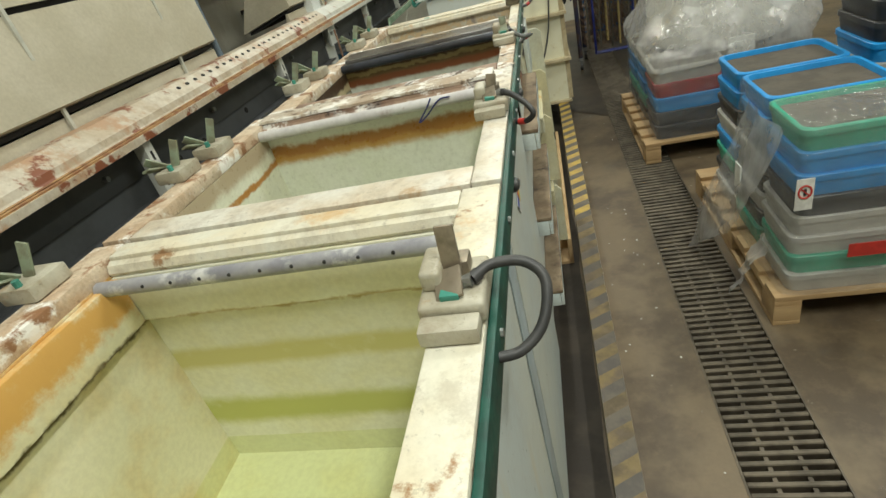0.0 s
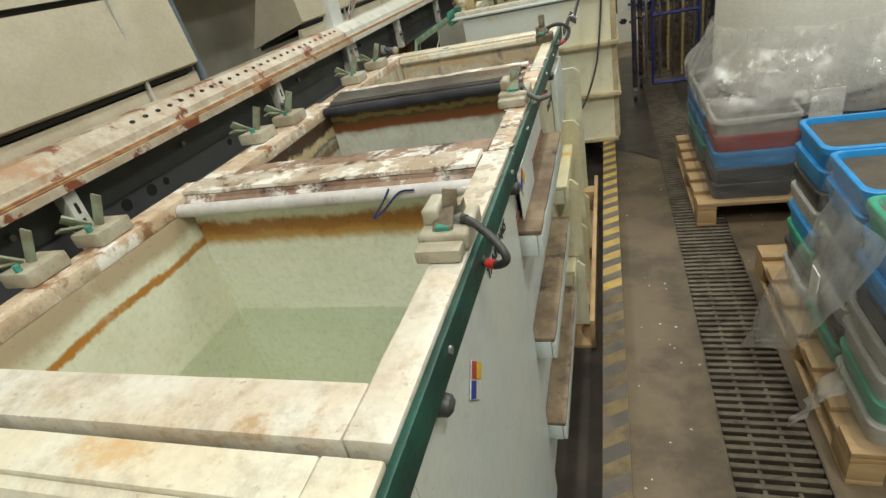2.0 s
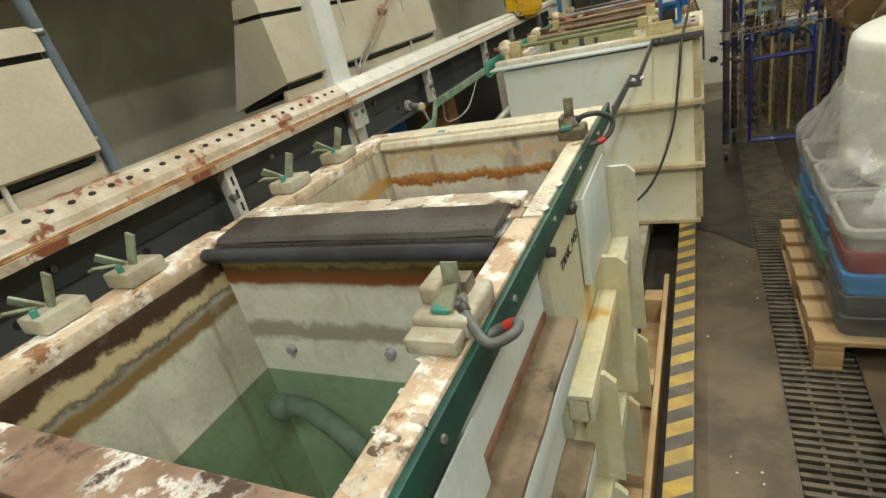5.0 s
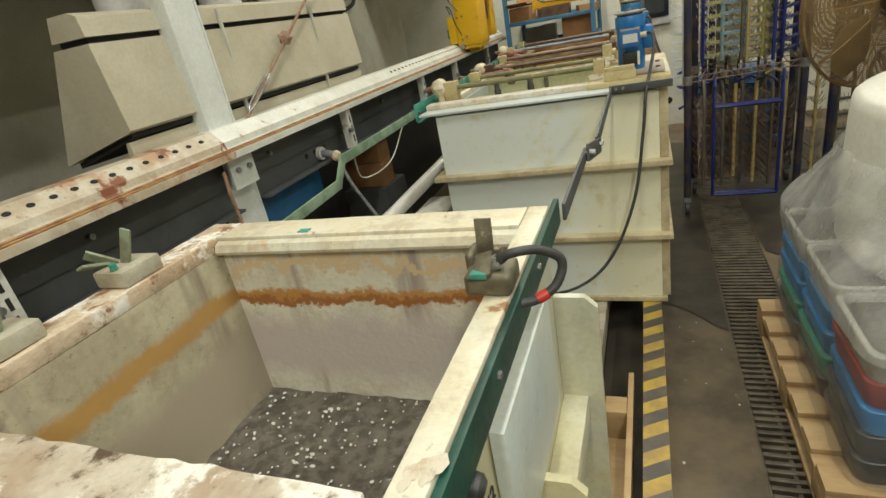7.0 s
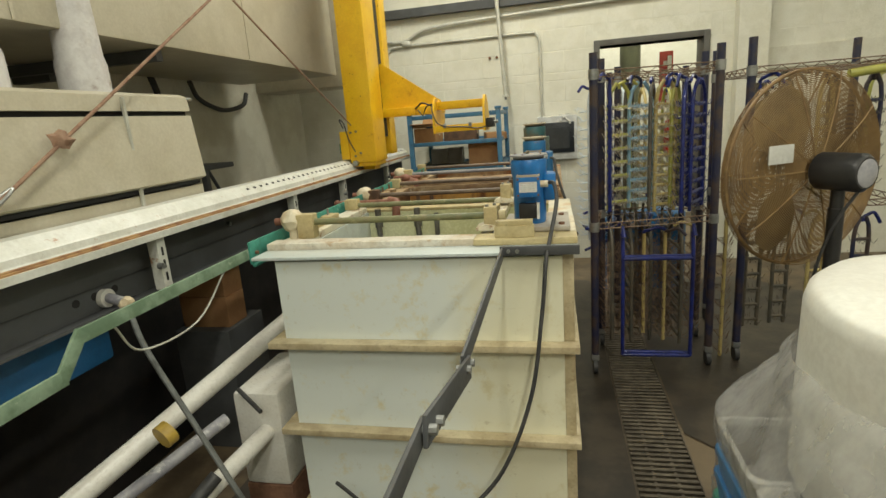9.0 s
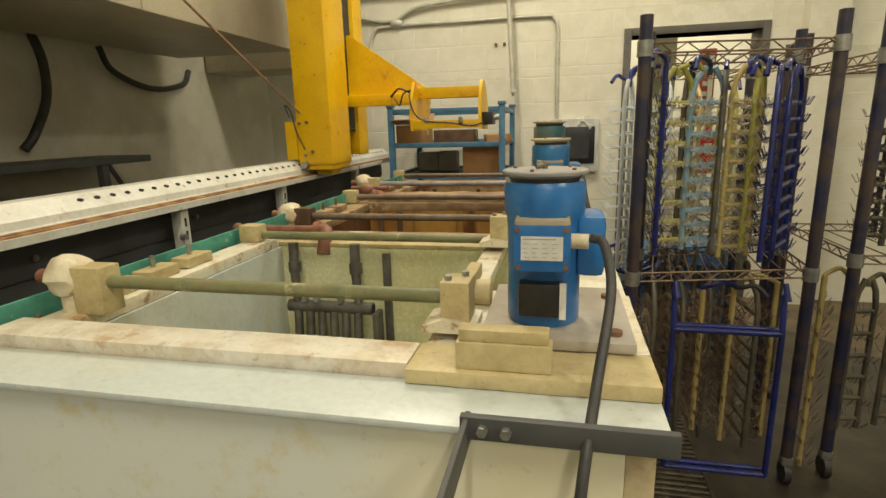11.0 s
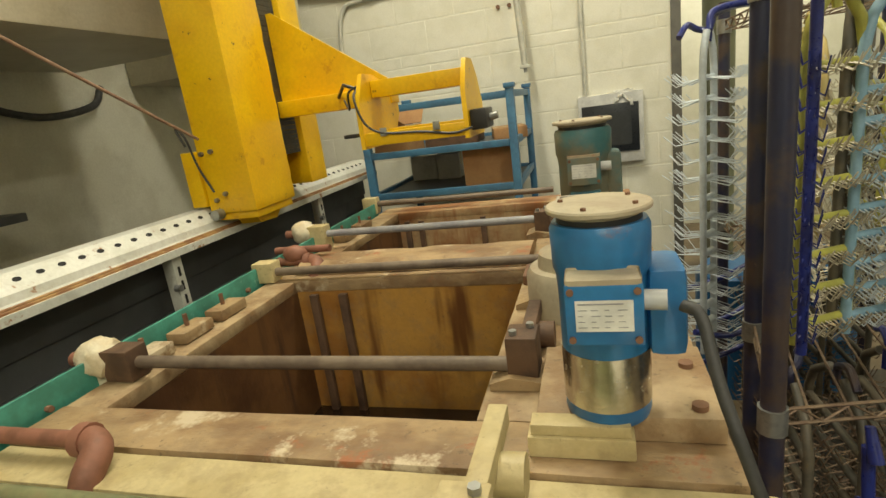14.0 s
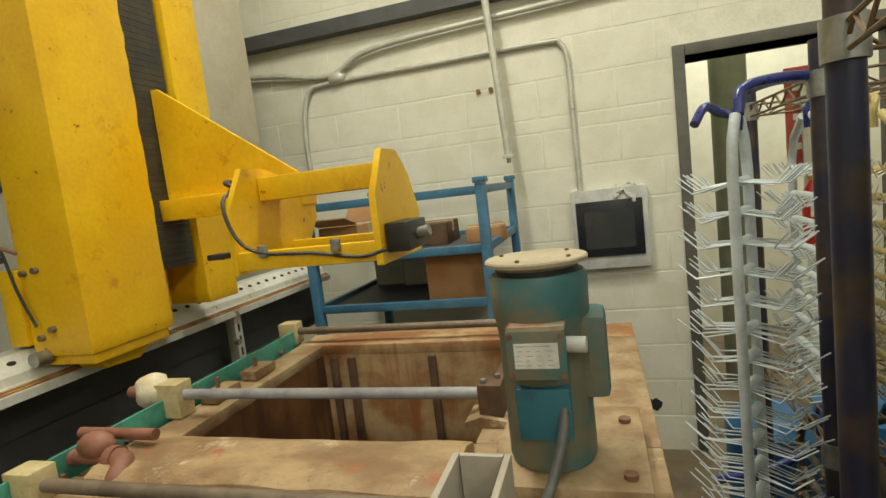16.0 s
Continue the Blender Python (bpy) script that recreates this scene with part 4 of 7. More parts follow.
# flaked crust lying on the rims
for t, y0, y1, x0, x1, mm, n in ((t2, 1.30, 1.52, 0.258, 0.303, "crust", 26), (t3, 1.54, 1.78, 0.264, 0.303, "crust", 22), (t4, 2.14, 2.26, 0.275, 0.303, "rim_white", 14), (t2, 1.445, 1.52, -0.39, 0.25, "rim_white", 34)):
    rn = random.Random(int(y0 * 100) + n)
    b = N()
    for i in range(n):
        zt = 1.1802 if x0 > 0 else 1.189
        bead(b, (rn.uniform(x0, x1), rn.uniform(y0, y1), zt), rn.uniform(0.004, 0.012), 1, (rn.uniform(0.7, 1.6), 1, 0.13), 0.7)
    tagged(part("crust_flake", b, mm, t, "flakes of pale crust"), kind="stuff")

# ---- clamps on the aisle rims ----
SC = 0.78


def shrink(bm, y):
    c = Vector((0.278, y, RIM + 0.001))
    for v in bm.verts:
        v.co = c + (v.co - c) * SC + Vector((0.004, 0, 0))
    return bm


def contact(y, cable, red=None, lean=0.0, tall=0.055, plate="copper", cab="rubber", foot=True, body="hdpe", slim=1.0):
    t = thing("contact_clamp", (0.275, y, RIM), "whitish plastic saddle with copper contact plates and black cable", "clamp", "contact clamps on the tank rims")
    # two-step saddle
    b = box(N(), 0.267 - 0.045 * slim, 0.312, y - 0.049 * slim, y + 0.065 * slim, RIM + 0.001, RIM + 0.036, 0.009, seg=3)
    part("saddle", shrink(b, y), body, t)
    part("cheek", shrink(box(N(), 0.267 - 0.041 * slim, 0.256, y - 0.015, y + 0.055 * slim, RIM + 0.034, RIM + 0.066, 0.008, seg=3), y), body, t)
    part("jaw", shrink(box(N(), 0.257, 0.290, y + 0.016, y + 0.050 * slim, RIM + 0.0345, RIM + 0.058, 0.004, seg=2), y), "copper" if slim == 1.0 else body, t)
    if foot:
        part("saddle_foot", shrink(box(N(), 0.226, 0.306, y - 0.085, y - 0.05, RIM + 0.001, RIM + 0.026, 0.006), y), body, t)
    m = Matrix.Translation((0.268, y + 0.012, RIM + 0.034)) @ Euler((radians(-8), radians(lean), 0)).to_matrix().to_4x4()
    part("contact_plate", shrink(box(N(), -0.013, 0.013, -0.003, 0.003, 0, tall, 0.001, m), y), plate, t)
    m = Matrix.Translation((0.266, y - 0.012, RIM + 0.048)) @ Euler((radians(24), radians(-14), 0)).to_matrix().to_4x4()
    part("contact_plate", shrink(box(N(), -0.02, 0.018, -0.026, 0.02, -0.003, 0.003, 0.001, m), y), plate, t)
    part("wedge", shrink(box(N(), 0.254, 0.280, y - 0.038, y - 0.01, RIM + 0.0345, RIM + 0.044, 0.002), y), "verdigris", t)
    part("lug_bolt", shrink(rod(N(), (0.280, y - 0.008, RIM + 0.04), (0.296, y - 0.008, RIM + 0.047), 0.008, 8), y), "galv", t)
    c = thing("contact_cable", (0.32, y, RIM), "black rubber welding cable looped down from a clamp", "cable", "cables of the clamps")
    cc = Vector((0.296, y, RIM + 0.02))
    pts = curve_pts([cc + (Vector(p) - cc) * 0.66 for p in cable], 8)
    part("cable", tube(N(), pts, 0.0058, 12), cab, c)
    n = len(pts)
    if red is not None:
        part("tape", tube(N(), pts[red:red + 5], 0.0068, 12), "red_tape", c, "red tape sleeve")
    part("sleeve", tube(N(), pts[0:4], 0.0072, 12), "rubber", c)
    part("lug", tube(N(), [pts[0] + Vector((-0.012, 0, 0)), pts[0]], [0.004, 0.008], 8), "galv", c)
    return t


contact(0.545, [(0.296, 0.533, 1.225), (0.325, 0.56, 1.23), (0.375, 0.565, 1.225), (0.405, 0.545, 1.20), (0.395, 0.50, 1.155), (0.36, 0.47, 1.13), (0.316, 0.455, 1.13)], tall=0.08)
contact(1.19, [(0.296, 1.18, 1.222), (0.325, 1.165, 1.215), (0.365, 1.145, 1.185), (0.385, 1.13, 1.155), (0.365, 1.145, 1.13), (0.33, 1.165, 1.125), (0.318, 1.18, 1.13)], red=34, lean=8)
contact(1.845, [(0.292, 1.825, 1.215), (0.318, 1.795, 1.20), (0.352, 1.77, 1.185), (0.382, 1.80, 1.182), (0.378, 1.84, 1.175), (0.345, 1.845, 1.16), (0.319, 1.83, 1.15)], red=34, cab="cable_grey", plate="copper_green")
contact(2.535, [(0.29, 2.53, 1.23), (0.318, 2.53, 1.243), (0.36, 2.55, 1.238), (0.395, 2.565, 1.21), (0.385, 2.55, 1.17), (0.352, 2.53, 1.15), (0.319, 2.52, 1.145)], red=36, plate="clamp_olive", foot=False, body="clamp_olive", slim=0.62, tall=0.075)


def left_contact(y, x):
    t = thing("rail_side_clamp", (x, y, RIM), "dirty plastic saddle with green corroded contact plates", "clamp", "clamps on the rail side")
    part("saddle", box(N(), x - 0.035, x + 0.035, y - 0.04, y + 0.04, RIM + 0.001, RIM + 0.03, 0.006), "hdpe", t)
    for rx, ry, dx, h in ((-10, 18, 0.0, 0.062), (35, -40, -0.02, 0.05), (70, -20, -0.03, 0.055)):
        m = Matrix.Translation((x + dx, y, RIM + 0.028)) @ Euler((radians(rx), radians(ry), 0)).to_matrix().to_4x4()
        part("contact_plate", box(N(), -0.010, 0.010, -0.0025, 0.0025, 0, h, 0.001, m), "copper_green", t)
    part("bolt", rod(N(), (x + 0.01, y - 0.03, RIM + 0.03), (x + 0.01, y - 0.03, RIM + 0.042), 0.006, 8), "verdigris", t)
    return t


for y, x in ((0.70, -0.455), (1.135, -0.46), (1.265, -0.44), (1.79, -0.42), (1.93, -0.40), (2.36, -0.375), (2.57, -0.37)):
    left_contact(y, x)
part("patch", box(N(), -0.145, -0.122, 2.742, 2.757, 1.1795, 1.1812, 0.0006), "verdigris", t4, "small green spill")

# ---- gantry rail ----
RX = -0.872
rail = thing("gantry_rail", (RX, 3, 1.18), "white painted gantry rail with rust stains and two orange wires", "rail", kind="structure")
prof = [(RX + 0.035, 1.185), (RX + 0.035, 1.207), (RX + 0.012, 1.209), (RX + 0.004, 1.222), (RX, 1.241), (RX - 0.004, 1.245), (RX - 0.046, 1.281), (RX - 0.052, 1.282), (RX - 0.105, 1.282), (RX - 0.105, 1.185)]
part("rail_body", prism(N(), prof, -2.0, 3.42), "rail_rust", rail, smooth=False)
part("rail_body", prism(N(), prof, 3.421, 7.6), "steel_white", rail, smooth=False)
b = N()
sl_u, sl_n = Vector((-0.759, 0, 0.651)), Vector((0.651, 0, 0.759))
mid = Vector((RX - 0.026, 0, 1.2639))
for d in (-0.001, 0.0012):
    ring(b, mid + sl_n * d, sl_u, Vector((0, 1, 0)), 0.0070, 14, 0.0105)
va = b.verts[:]
for i in range(14):
    b.faces.new((va[i], va[(i + 1) % 14], va[14 + (i + 1) % 14], va[14 + i]))
b.faces.new(va[14:])
slotm = finish(b, "punched_hole", "slot", False)
for i in range(110):
    if not (1.85 < 1.3 + i * 0.057 < 3.38 or 4.85 < 1.3 + i * 0.057):
        continue
    o = new("punched_hole", slotm)
    o.location = (0, 1.3 + i * 0.057, 0)
    o.parent = rail
    o.matrix_parent_inverse = Matrix.Translation(rail.location).inverted()
for dz, dx, mm in ((1.2105, 0.022, "groove"), (1.2145, 0.013, "groove")):
    part("wire", rod(N(), (RX + dx, -2, dz), (RX + dx, 7.6, dz), 0.0035, 6), mm, rail)
part("groove_strip", box(N(), RX + 0.006, RX + 0.030, -2, 7.6, 1.2073, 1.2085), "groove", rail, smooth=False)

# dark channel beam under the rail
bm_ = thing("channel_beam", (-0.95, 3, 1.0), "dark grey painted steel channel beam with holes", "steel beam", kind="structure")
for ya, yb in ((-2, 3.445), (3.585, 7.6)):
    part("web", box(N(), -0.965, -0.945, ya, yb, 0.99, 1.175), "steel_dark", bm_, smooth=False)
    part("fold", box(N(), -0.9445, -0.935, ya, yb, 1.075, 1.175, 0.003), "steel_dark", bm_)
    part("lower_flange", box(N(), -0.9445, -0.90, ya, yb, 0.985, 0.995), "steel_dark", bm_, smooth=False)
for y in (1.75, 1.86, 1.93, 2.3, 3.95, 4.02, 4.1):
    part("hole", rod(N(), (-0.9452, y, 1.045), (-0.9435, y, 1.045), 0.020 if y < 1.9 else 0.013, 14), "slot", bm_)
for y in (1.4, 2.05, 2.9, 3.7, 4.75, 5.4):
    part("bolt", rod(N(), (-0.936, y, 1.13), (-0.92, y, 1.13), 0.009, 8), "galv", bm_)

# slotted brackets from the rail
def bracket(y):
    t = thing("rail_bracket", (-0.87, y, 1.0), "white slotted strut bracket under the gantry rail", "bracket", "rail brackets")
    part("strut", box(N(), -0.895, -0.855, y - 0.02, y + 0.02, 1.0, 1.186, 0.003), "steel_white", t)
    for z in (1.03, 1.075, 1.12):
        part("slot", box(N(), -0.8555, -0.8543, y - 0.005, y + 0.005, z, z + 0.03), "slot", t, smooth=False)
    part("cap_nut", rod(N(), (-0.855, y - 0.03, 1.09), (-0.835, y - 0.03, 1.09), 0.011, 10), "galv", t)
    return t


for y in (-0.3, 0.7, 1.54, 2.62, 4.24, 5.25, 5.95, 6.9):
    bracket(y)

# building column standing through the rail
col = thing("column", (-0.9, 3.47, 0), "white painted square steel column with bolted plate", "column", kind="structure")
part("shaft", box(N(), -0.988, -0.940, 3.455, 3.575, 0, 4.2, 0.004), "steel_clean", col)
part("near_flange", box(N(), -0.998, -0.9385, 3.444, 3.4545, 0, 4.2, 0.002), "steel_clean", col)
part("far_flange", box(N(), -0.998, -0.9385, 3.5755, 3.585, 0, 4.2, 0.002), "steel_clean", col)
part("bolt_plate", box(N(), -0.90, -0.885, 3.42, 3.55, 1.07, 1.178, 0.003), "steel_clean", col)
part("plate_seat", box(N(), -0.938, -0.9005, 3.46, 3.54, 1.08, 1.17, 0.002), "steel_clean", col)
for y, z in ((3.455, 1.135), (3.515, 1.135)):
    part("bolt", rod(N(), (-0.8855, y, z), (-0.875, y, z), 0.010, 8), "galv", col)
solo("hanging_rope", tube(N(), curve_pts([(-0.80, 3.30, 1.17), (-0.795, 3.29, 1.10), (-0.80, 3.30, 1.02), (-0.79, 3.29, 0.95), (-0.80, 3.28, 0.86)]), 0.006, 8), "rope", "frayed rope hanging at the column", "rope")

# ---- exhaust ducts behind the rail ----
def exhaust(y0, y1, hip, label):
    t = thing("exhaust_hood", (-1.15, (y0 + y1) / 2, 1.2), label, "exhaust hood", "exhaust hoods behind the rail")
    body = [(-1.29, 1.27), (-0.975, 1.345), (-0.962, 1.352), (-0.985, 1.60), (-1.13, 1.60)]
    part("body", prism(N(), body, y0, y1), "cream_duct", t)
    part("slot_gap", prism(N(), [(-1.12, 1.6005), (-1.005, 1.6005), (-1.005, 1.6175), (-1.12, 1.6175)], y0 + 0.02, y1 - 0.004), "slot", t)
    part("top_hood", prism(N(), [(-1.125, 1.618), (-0.985, 1.618), (-0.99, 1.672), (-1.02, 1.685), (-1.10, 1.685)], y0, y1), "cream_duct", t)
    part("lower_gap", prism(N(), [(-1.26, 1.255), (-0.99, 1.325), (-0.985, 1.34), (-1.26, 1.272)], y0 + 0.02, y1 - 0.01), "slot", t)
    part("lower_lip", prism(N(), [(-1.35, 1.16), (-1.0, 1.255), (-0.985, 1.262), (-0.987, 1.318), (-1.0, 1.318), (-1.01, 1.275), (-1.35, 1.185)], y0, y1), "cream_duct", t)
    if hip:
        hb = N()
        v = [hb.verts.new(p) for p in ((-1.42, y0 - 0.22, 1.18), (-0.962, y0 + 0.001, 1.29), (-0.985, y0 + 0.001, 1.685), (-1.42, y0 - 0.16, 1.69), (-1.42, y0 + 0.001, 1.18), (-1.42, y0 + 0.001, 1.69), (-1.05, y0 - 0.11, 1.29), (-1.05, y0 - 0.09, 1.685))]
        for f in ((0, 6, 7, 3), (6, 1, 2, 7), (0, 3, 5, 4), (3, 7, 2, 5), (0, 4, 1, 6), (1, 4, 5, 2)):
            hb.faces.new([v[i] for i in f])
        part("end_cheek", hb, "cream_duct", t, smooth=False)
    yy = y0 + 0.55
    while yy < y1 - 0.1:
        part("strap", box(N(), -0.9835, -0.974, yy - 0.006, yy + 0.006, 1.255, 1.665), "conduit", t, smooth=False)
        yy += 0.62
    for z in (1.665, 1.38):
        part("end_bolt", rod(N(), (-1.0, y1 - 0.01, z), (-0.985, y1 + 0.02, z), 0.008, 8), "galv", t)
    return t


exhaust(-2.2, 2.33, False, "long cream sheet-metal exhaust hood with slots")
exhaust(3.17, 4.70, False, "cream sheet-metal exhaust hood with slots and sloping end")
solo("slant_strut", tube(N(), [(-0.99, 2.36, 1.26), (-1.03, 2.33, 2.3)], 0.017, 12), "strut_blue", "blue-grey pipe strut rising from the rail", "strut")
for y in (3.55, 4.05, 4.45):
    t = thing("duct_stub", (-1.2, y, 1.68), "pale grey round duct stub on the hood", "duct", "round duct stubs")
    part("pipe", lathe(N(), (-1.22, y, 0), [(0.085, 1.45), (0.085, 1.80), (0.078, 1.83), (0.07, 2.05)], 24), "pipe_white", t)
# overhead trunk duct
t = thing("trunk_duct", (-1.6, 4, 1.9), "large cream overhead trunk duct with seams", "duct")
part("trunk", box(N(), -2.05, -1.2, 1.2, 6.88, 1.915, 2.75, 0.01), "cream_duct", t)
for y in (2.6, 4.2, 5.6):
    part("seam", box(N(), -1.1995, -1.196, y, y + 0.012, 1.92, 2.74), "cream_duct", t, smooth=False)
part("support_angle", box(N(), -2.19, -1.25, 4.9, 4.94, 1.86, 1.912), "steel_dark", t, smooth=False)
solo("wall_box", box(N(), -2.19, -1.25, 7.35, 7.8, 1.87, 2.7, 0.01), "cream_duct", "cream box duct high at the end wall", "duct")
# tie rods with turnbuckle
t = thing("tie_rod", (-0.93, 4, 1.3), "thin rusty tie rod with turnbuckle and knot", "tie rod")
part("rod", rod(N(), (-0.93, 3.62, 1.27), (-0.96, 5.35, 2.35), 0.006, 8), "rope", t)
part("turnbuckle", tube(N(), curve_pts([(-0.93, 3.66, 1.30), (-0.918, 3.70, 1.325), (-0.918, 3.80, 1.387), (-0.932, 3.84, 1.412), (-0.945, 3.80, 1.387), (-0.945, 3.70, 1.325), (-0.93, 3.66, 1.30)]), 0.005, 8), "galv", t)
part("knot", bead(N(), (-0.942, 4.03, 1.53), 0.026, 2, (0.7, 1.4, 1.0), 0.6), "rope", t)
solo("tie_rod", rod(N(), (-1.0, 4.6, 2.4), (-0.86, 6.18, 1.52), 0.005, 8), "rope", "thin rusty tie rod beside the yellow column", "tie rod")
solo("wall_hose", tube(N(), curve_pts([(-2.15, 6.35, 1.93), (-2.14, 6.42, 1.80), (-2.14, 6.7, 1.72), (-2.14, 7.0, 1.76), (-2.15, 7.1, 1.86)]), 0.018, 10), "rubber", "black hose sagging on the side wall", "hose")
solo("wall_hose", tube(N(), curve_pts([(-2.15, 5.95, 1.95), (-2.13, 5.97, 1.8), (-2.13, 5.95, 1.62), (-2.14, 5.86, 1.45), (-2.15, 5.80, 1.38)]), 0.022, 10), "rubber", "black hose hanging down the side wall", "hose")
solo("support_bar", box(N(), -2.18, -1.95, 5.0, 5.06, 1.84, 1.9, 0.004), "steel_dark", "dark steel duct support bar", "bar")
t = thing("wall_bench", (-2.0, 5.8, 0), "dark steel wall bench with bracket", "bench")
part("top", box(N(), -2.19, -1.85, 4.9, 6.28, 1.29, 1.325, 0.004), "steel_dark", t)
for y in (5.2, 5.95):
    part("leg", box(N(), -1.9, -1.86, y, y + 0.04, 0, 1.289, 0.003), "steel_dark", t)
    part("brace", tube(N(), [(-1.88, y + 0.06, 1.285), (-1.88, y + 0.24, 1.0)], 0.012, 8), "steel_dark", t)
# added black sheet for the recess's deep shade, and pipes behind the tanks
slab("wall_recess", -1.45, -1.43, 2.9, 7.0, 0, 1.0, "black", "structure", "added black sheet standing in for the deep shade under the hoods", "wall")
solo("blue_bin", box(N(), -1.35, -1.0, 3.55, 4.1, 0.80, 0.96, 0.02), "bin_blue", "dark blue plastic bin lid under the beam", "bin")
solo("recess_shelf", box(N(), -1.32, -1.03, 4.75, 5.05, 0, 0.618, 0.004), "steel_dark", "dark steel shelf unit in the recess", "shelf")
for y in (4.55, 4.62):
    solo("carton", box(N(), -1.3, -1.05, 4.8, 4.95, 0.619 if y < 4.6 else 0.77, 0.769 if y < 4.6 else 0.92, 0.006), "card", "brown cardboard box in the dark recess", "box")
t = thing("pvc_pipe", (-0.7, 4.0, 0.6), "white plastic drain pipe with yellow tape band", "pipe")
part("pipe", rod(N(), (-0.95, 3.55, 0.47), (-0.55, 4.75, 0.80), 0.035, 20), "pvc", t)
part("band", rod(N(), (-0.7, 3.9, 0.6325), (-0.69, 3.93, 0.6408), 0.038, 20), "hazard_yellow", t)
part("socket", rod(N(), (-0.96, 3.50, 0.456), (-0.935, 3.58, 0.478), 0.042, 20), "rusty_steel", t)
solo("pvc_pipe", rod(N(), (-0.62, 3.7, 0.42), (-0.5, 4.5, 0.50), 0.03, 18), "pvc", "white plastic pipe beside the tank foot", "pipe")
solo("grey_pipe", rod(N(), (-0.78, 3.72, 0.50), (-0.62, 4.1, 0.58), 0.02, 14), "pipe_grey", "short dark grey pipe", "pipe")
solo("black_pipe", tube(N(), curve_pts([(-0.70, 3.62, 0.36), (-0.62, 3.8, 0.42), (-0.55, 3.92, 0.50)]), 0.022, 12), "rubber", "black rubber pipe stub", "pipe")
t = thing("pump_box", (-0.55, 4.35, 0.2), "white plastic pump housing with black lever", "pump")
part("housing", box(N(), -0.66, -0.48, 4.2, 4.55, 0.25, 0.62, 0.02), "pvc", t)
part("lever", rod(N(), (-0.62, 4.19, 0.64), (-0.5, 4.12, 0.60), 0.008, 8), "rubber", t)
part("plinth", box(N(), -0.66, -0.48, 4.2, 4.55, 0.0, 0.249, 0.004), "rusty_steel", t)
t = thing("valve_fitting", (-0.93, 4.05, 1.03), "white plastic valve fitting on the channel beam", "valve")
part("flange", rod(N(), (-0.944, 4.05, 1.03), (-0.925, 4.05, 1.03), 0.03, 16), "pvc", t)
part("body", rod(N(), (-0.925, 4.05, 1.03), (-0.86, 4.04, 1.02), 0.016, 12), "pipe_grey", t)
part("wrap", bead(N(), (-0.85, 4.04, 1.015), 0.024, 2, (1, 1, 1), 0.4), "tape_wrap", t)
solo("thin_hose", tube(N(), curve_pts([(-0.85, 4.04, 1.01), (-0.78, 4.0, 0.88), (-0.62, 3.95, 0.66), (-0.48, 3.9, 0.48), (-0.42, 3.9, 0.36)]), 0.009, 8), "cable_grey", "thin grey hose hanging from the valve", "hose")
solo("thin_wire", tube(N(), curve_pts([(-0.52, 4.1, 1.11), (-0.56, 3.98, 0.98), (-0.6, 3.8, 0.97), (-0.55, 3.68, 1.09)]), 0.003, 6), "conduit", "thin pale wire sagging from the strap", "wire")
solo("splash_board", box(N(), -0.53, -0.47, 2.2, 2.62, 1.06, 1.075, 0.003), "cream_block", "pale board along the rail side of the tanks", "board")

# ---- high white tank ----
t5 = thing("process_tank", (0.05, 4.62, 0.2), "tall white plastic tank with three ribs and cream rim", "tank", "row of high process tanks")
panel_walls(t5, -0.405, 0.50, 4.19, 5.145, -0.40, 0.455, 4.345, 5.075, 0.205, 1.100, ("in_clear", "in_clear", "in_clear"), front="tank_front")
part("flange_near", box(N(), -0.475, 0.547, 4.17, 4.272, 1.1085, 1.119, 0.003), "tank_white", t5)
part("rim_near", rim_board(-0.475, 0.234, 4.273, 4.345, 1.1085, 1.14), "rim_white", t5)
part("deck_near", rim_board(0.2345, 0.547, 4.255, 4.345, 1.1195, 1.1405), "cream_block", t5)
part("rim_left", rim_board(-0.475, -0.40, 4.346, 5.074, 1.1005, 1.128), "rim_clean", t5)
part("rim_far", rim_board(-0.475, 0.547, 5.075, 5.145, 1.1005, 1.113), "cream_block", t5)
part("deck", rim_board(0.286, 0.547, 4.346, 4.60, 1.108, 1.141), "rim_clean", t5)
part("rim_right", rim_board(0.455, 0.547, 4.601, 5.074, 1.1005, 1.128), "rim_clean", t5)
part("bridge_bar", rim_board(0.235, 0.285, 4.346, 5.074, 1.1005, 1.128), "rim_clean", t5)
for z in (0.815, 0.50, 0.19):
    w = 0.045 if z > 0.3 else 0.02
    part("rib_front", box(N(), -0.405 - w, 0.5 + w, 4.19 - w, 4.1895, z, z + 0.022, 0.003), "tank_rib", t5)
    part("rib_right", box(N(), 0.5005, 0.5 + w, 4.19, 5.145, z, z + 0.022, 0.003), "tank_rib", t5)
    part("rib_left", box(N(), -0.405 - w, -0.4055, 4.19, 5.145, z, z + 0.022, 0.003), "tank_rib", t5)
for z0, z1 in ((0.212, 0.499), (0.523, 0.814), (0.838, 1.107)):
    part("corner_fin", box(N(), 0.5005, 0.532, 4.191, 4.203, z0, z1, 0.002), "tank_rib", t5)
t = thing("edge_angle", (0.43, 4.165, 1.12), "dark green steel angle along the tank front", "angle bar")
part("angle", box(N(), 0.325, 0.548, 4.158, 4.1685, 1.112, 1.139, 0.002), "steel_dark", t)
for x in (0.35, 0.375):
    part("bolt", rod(N(), (x, 4.159, 1.126), (x, 4.15, 1.126), 0.006, 6), "galv", t)


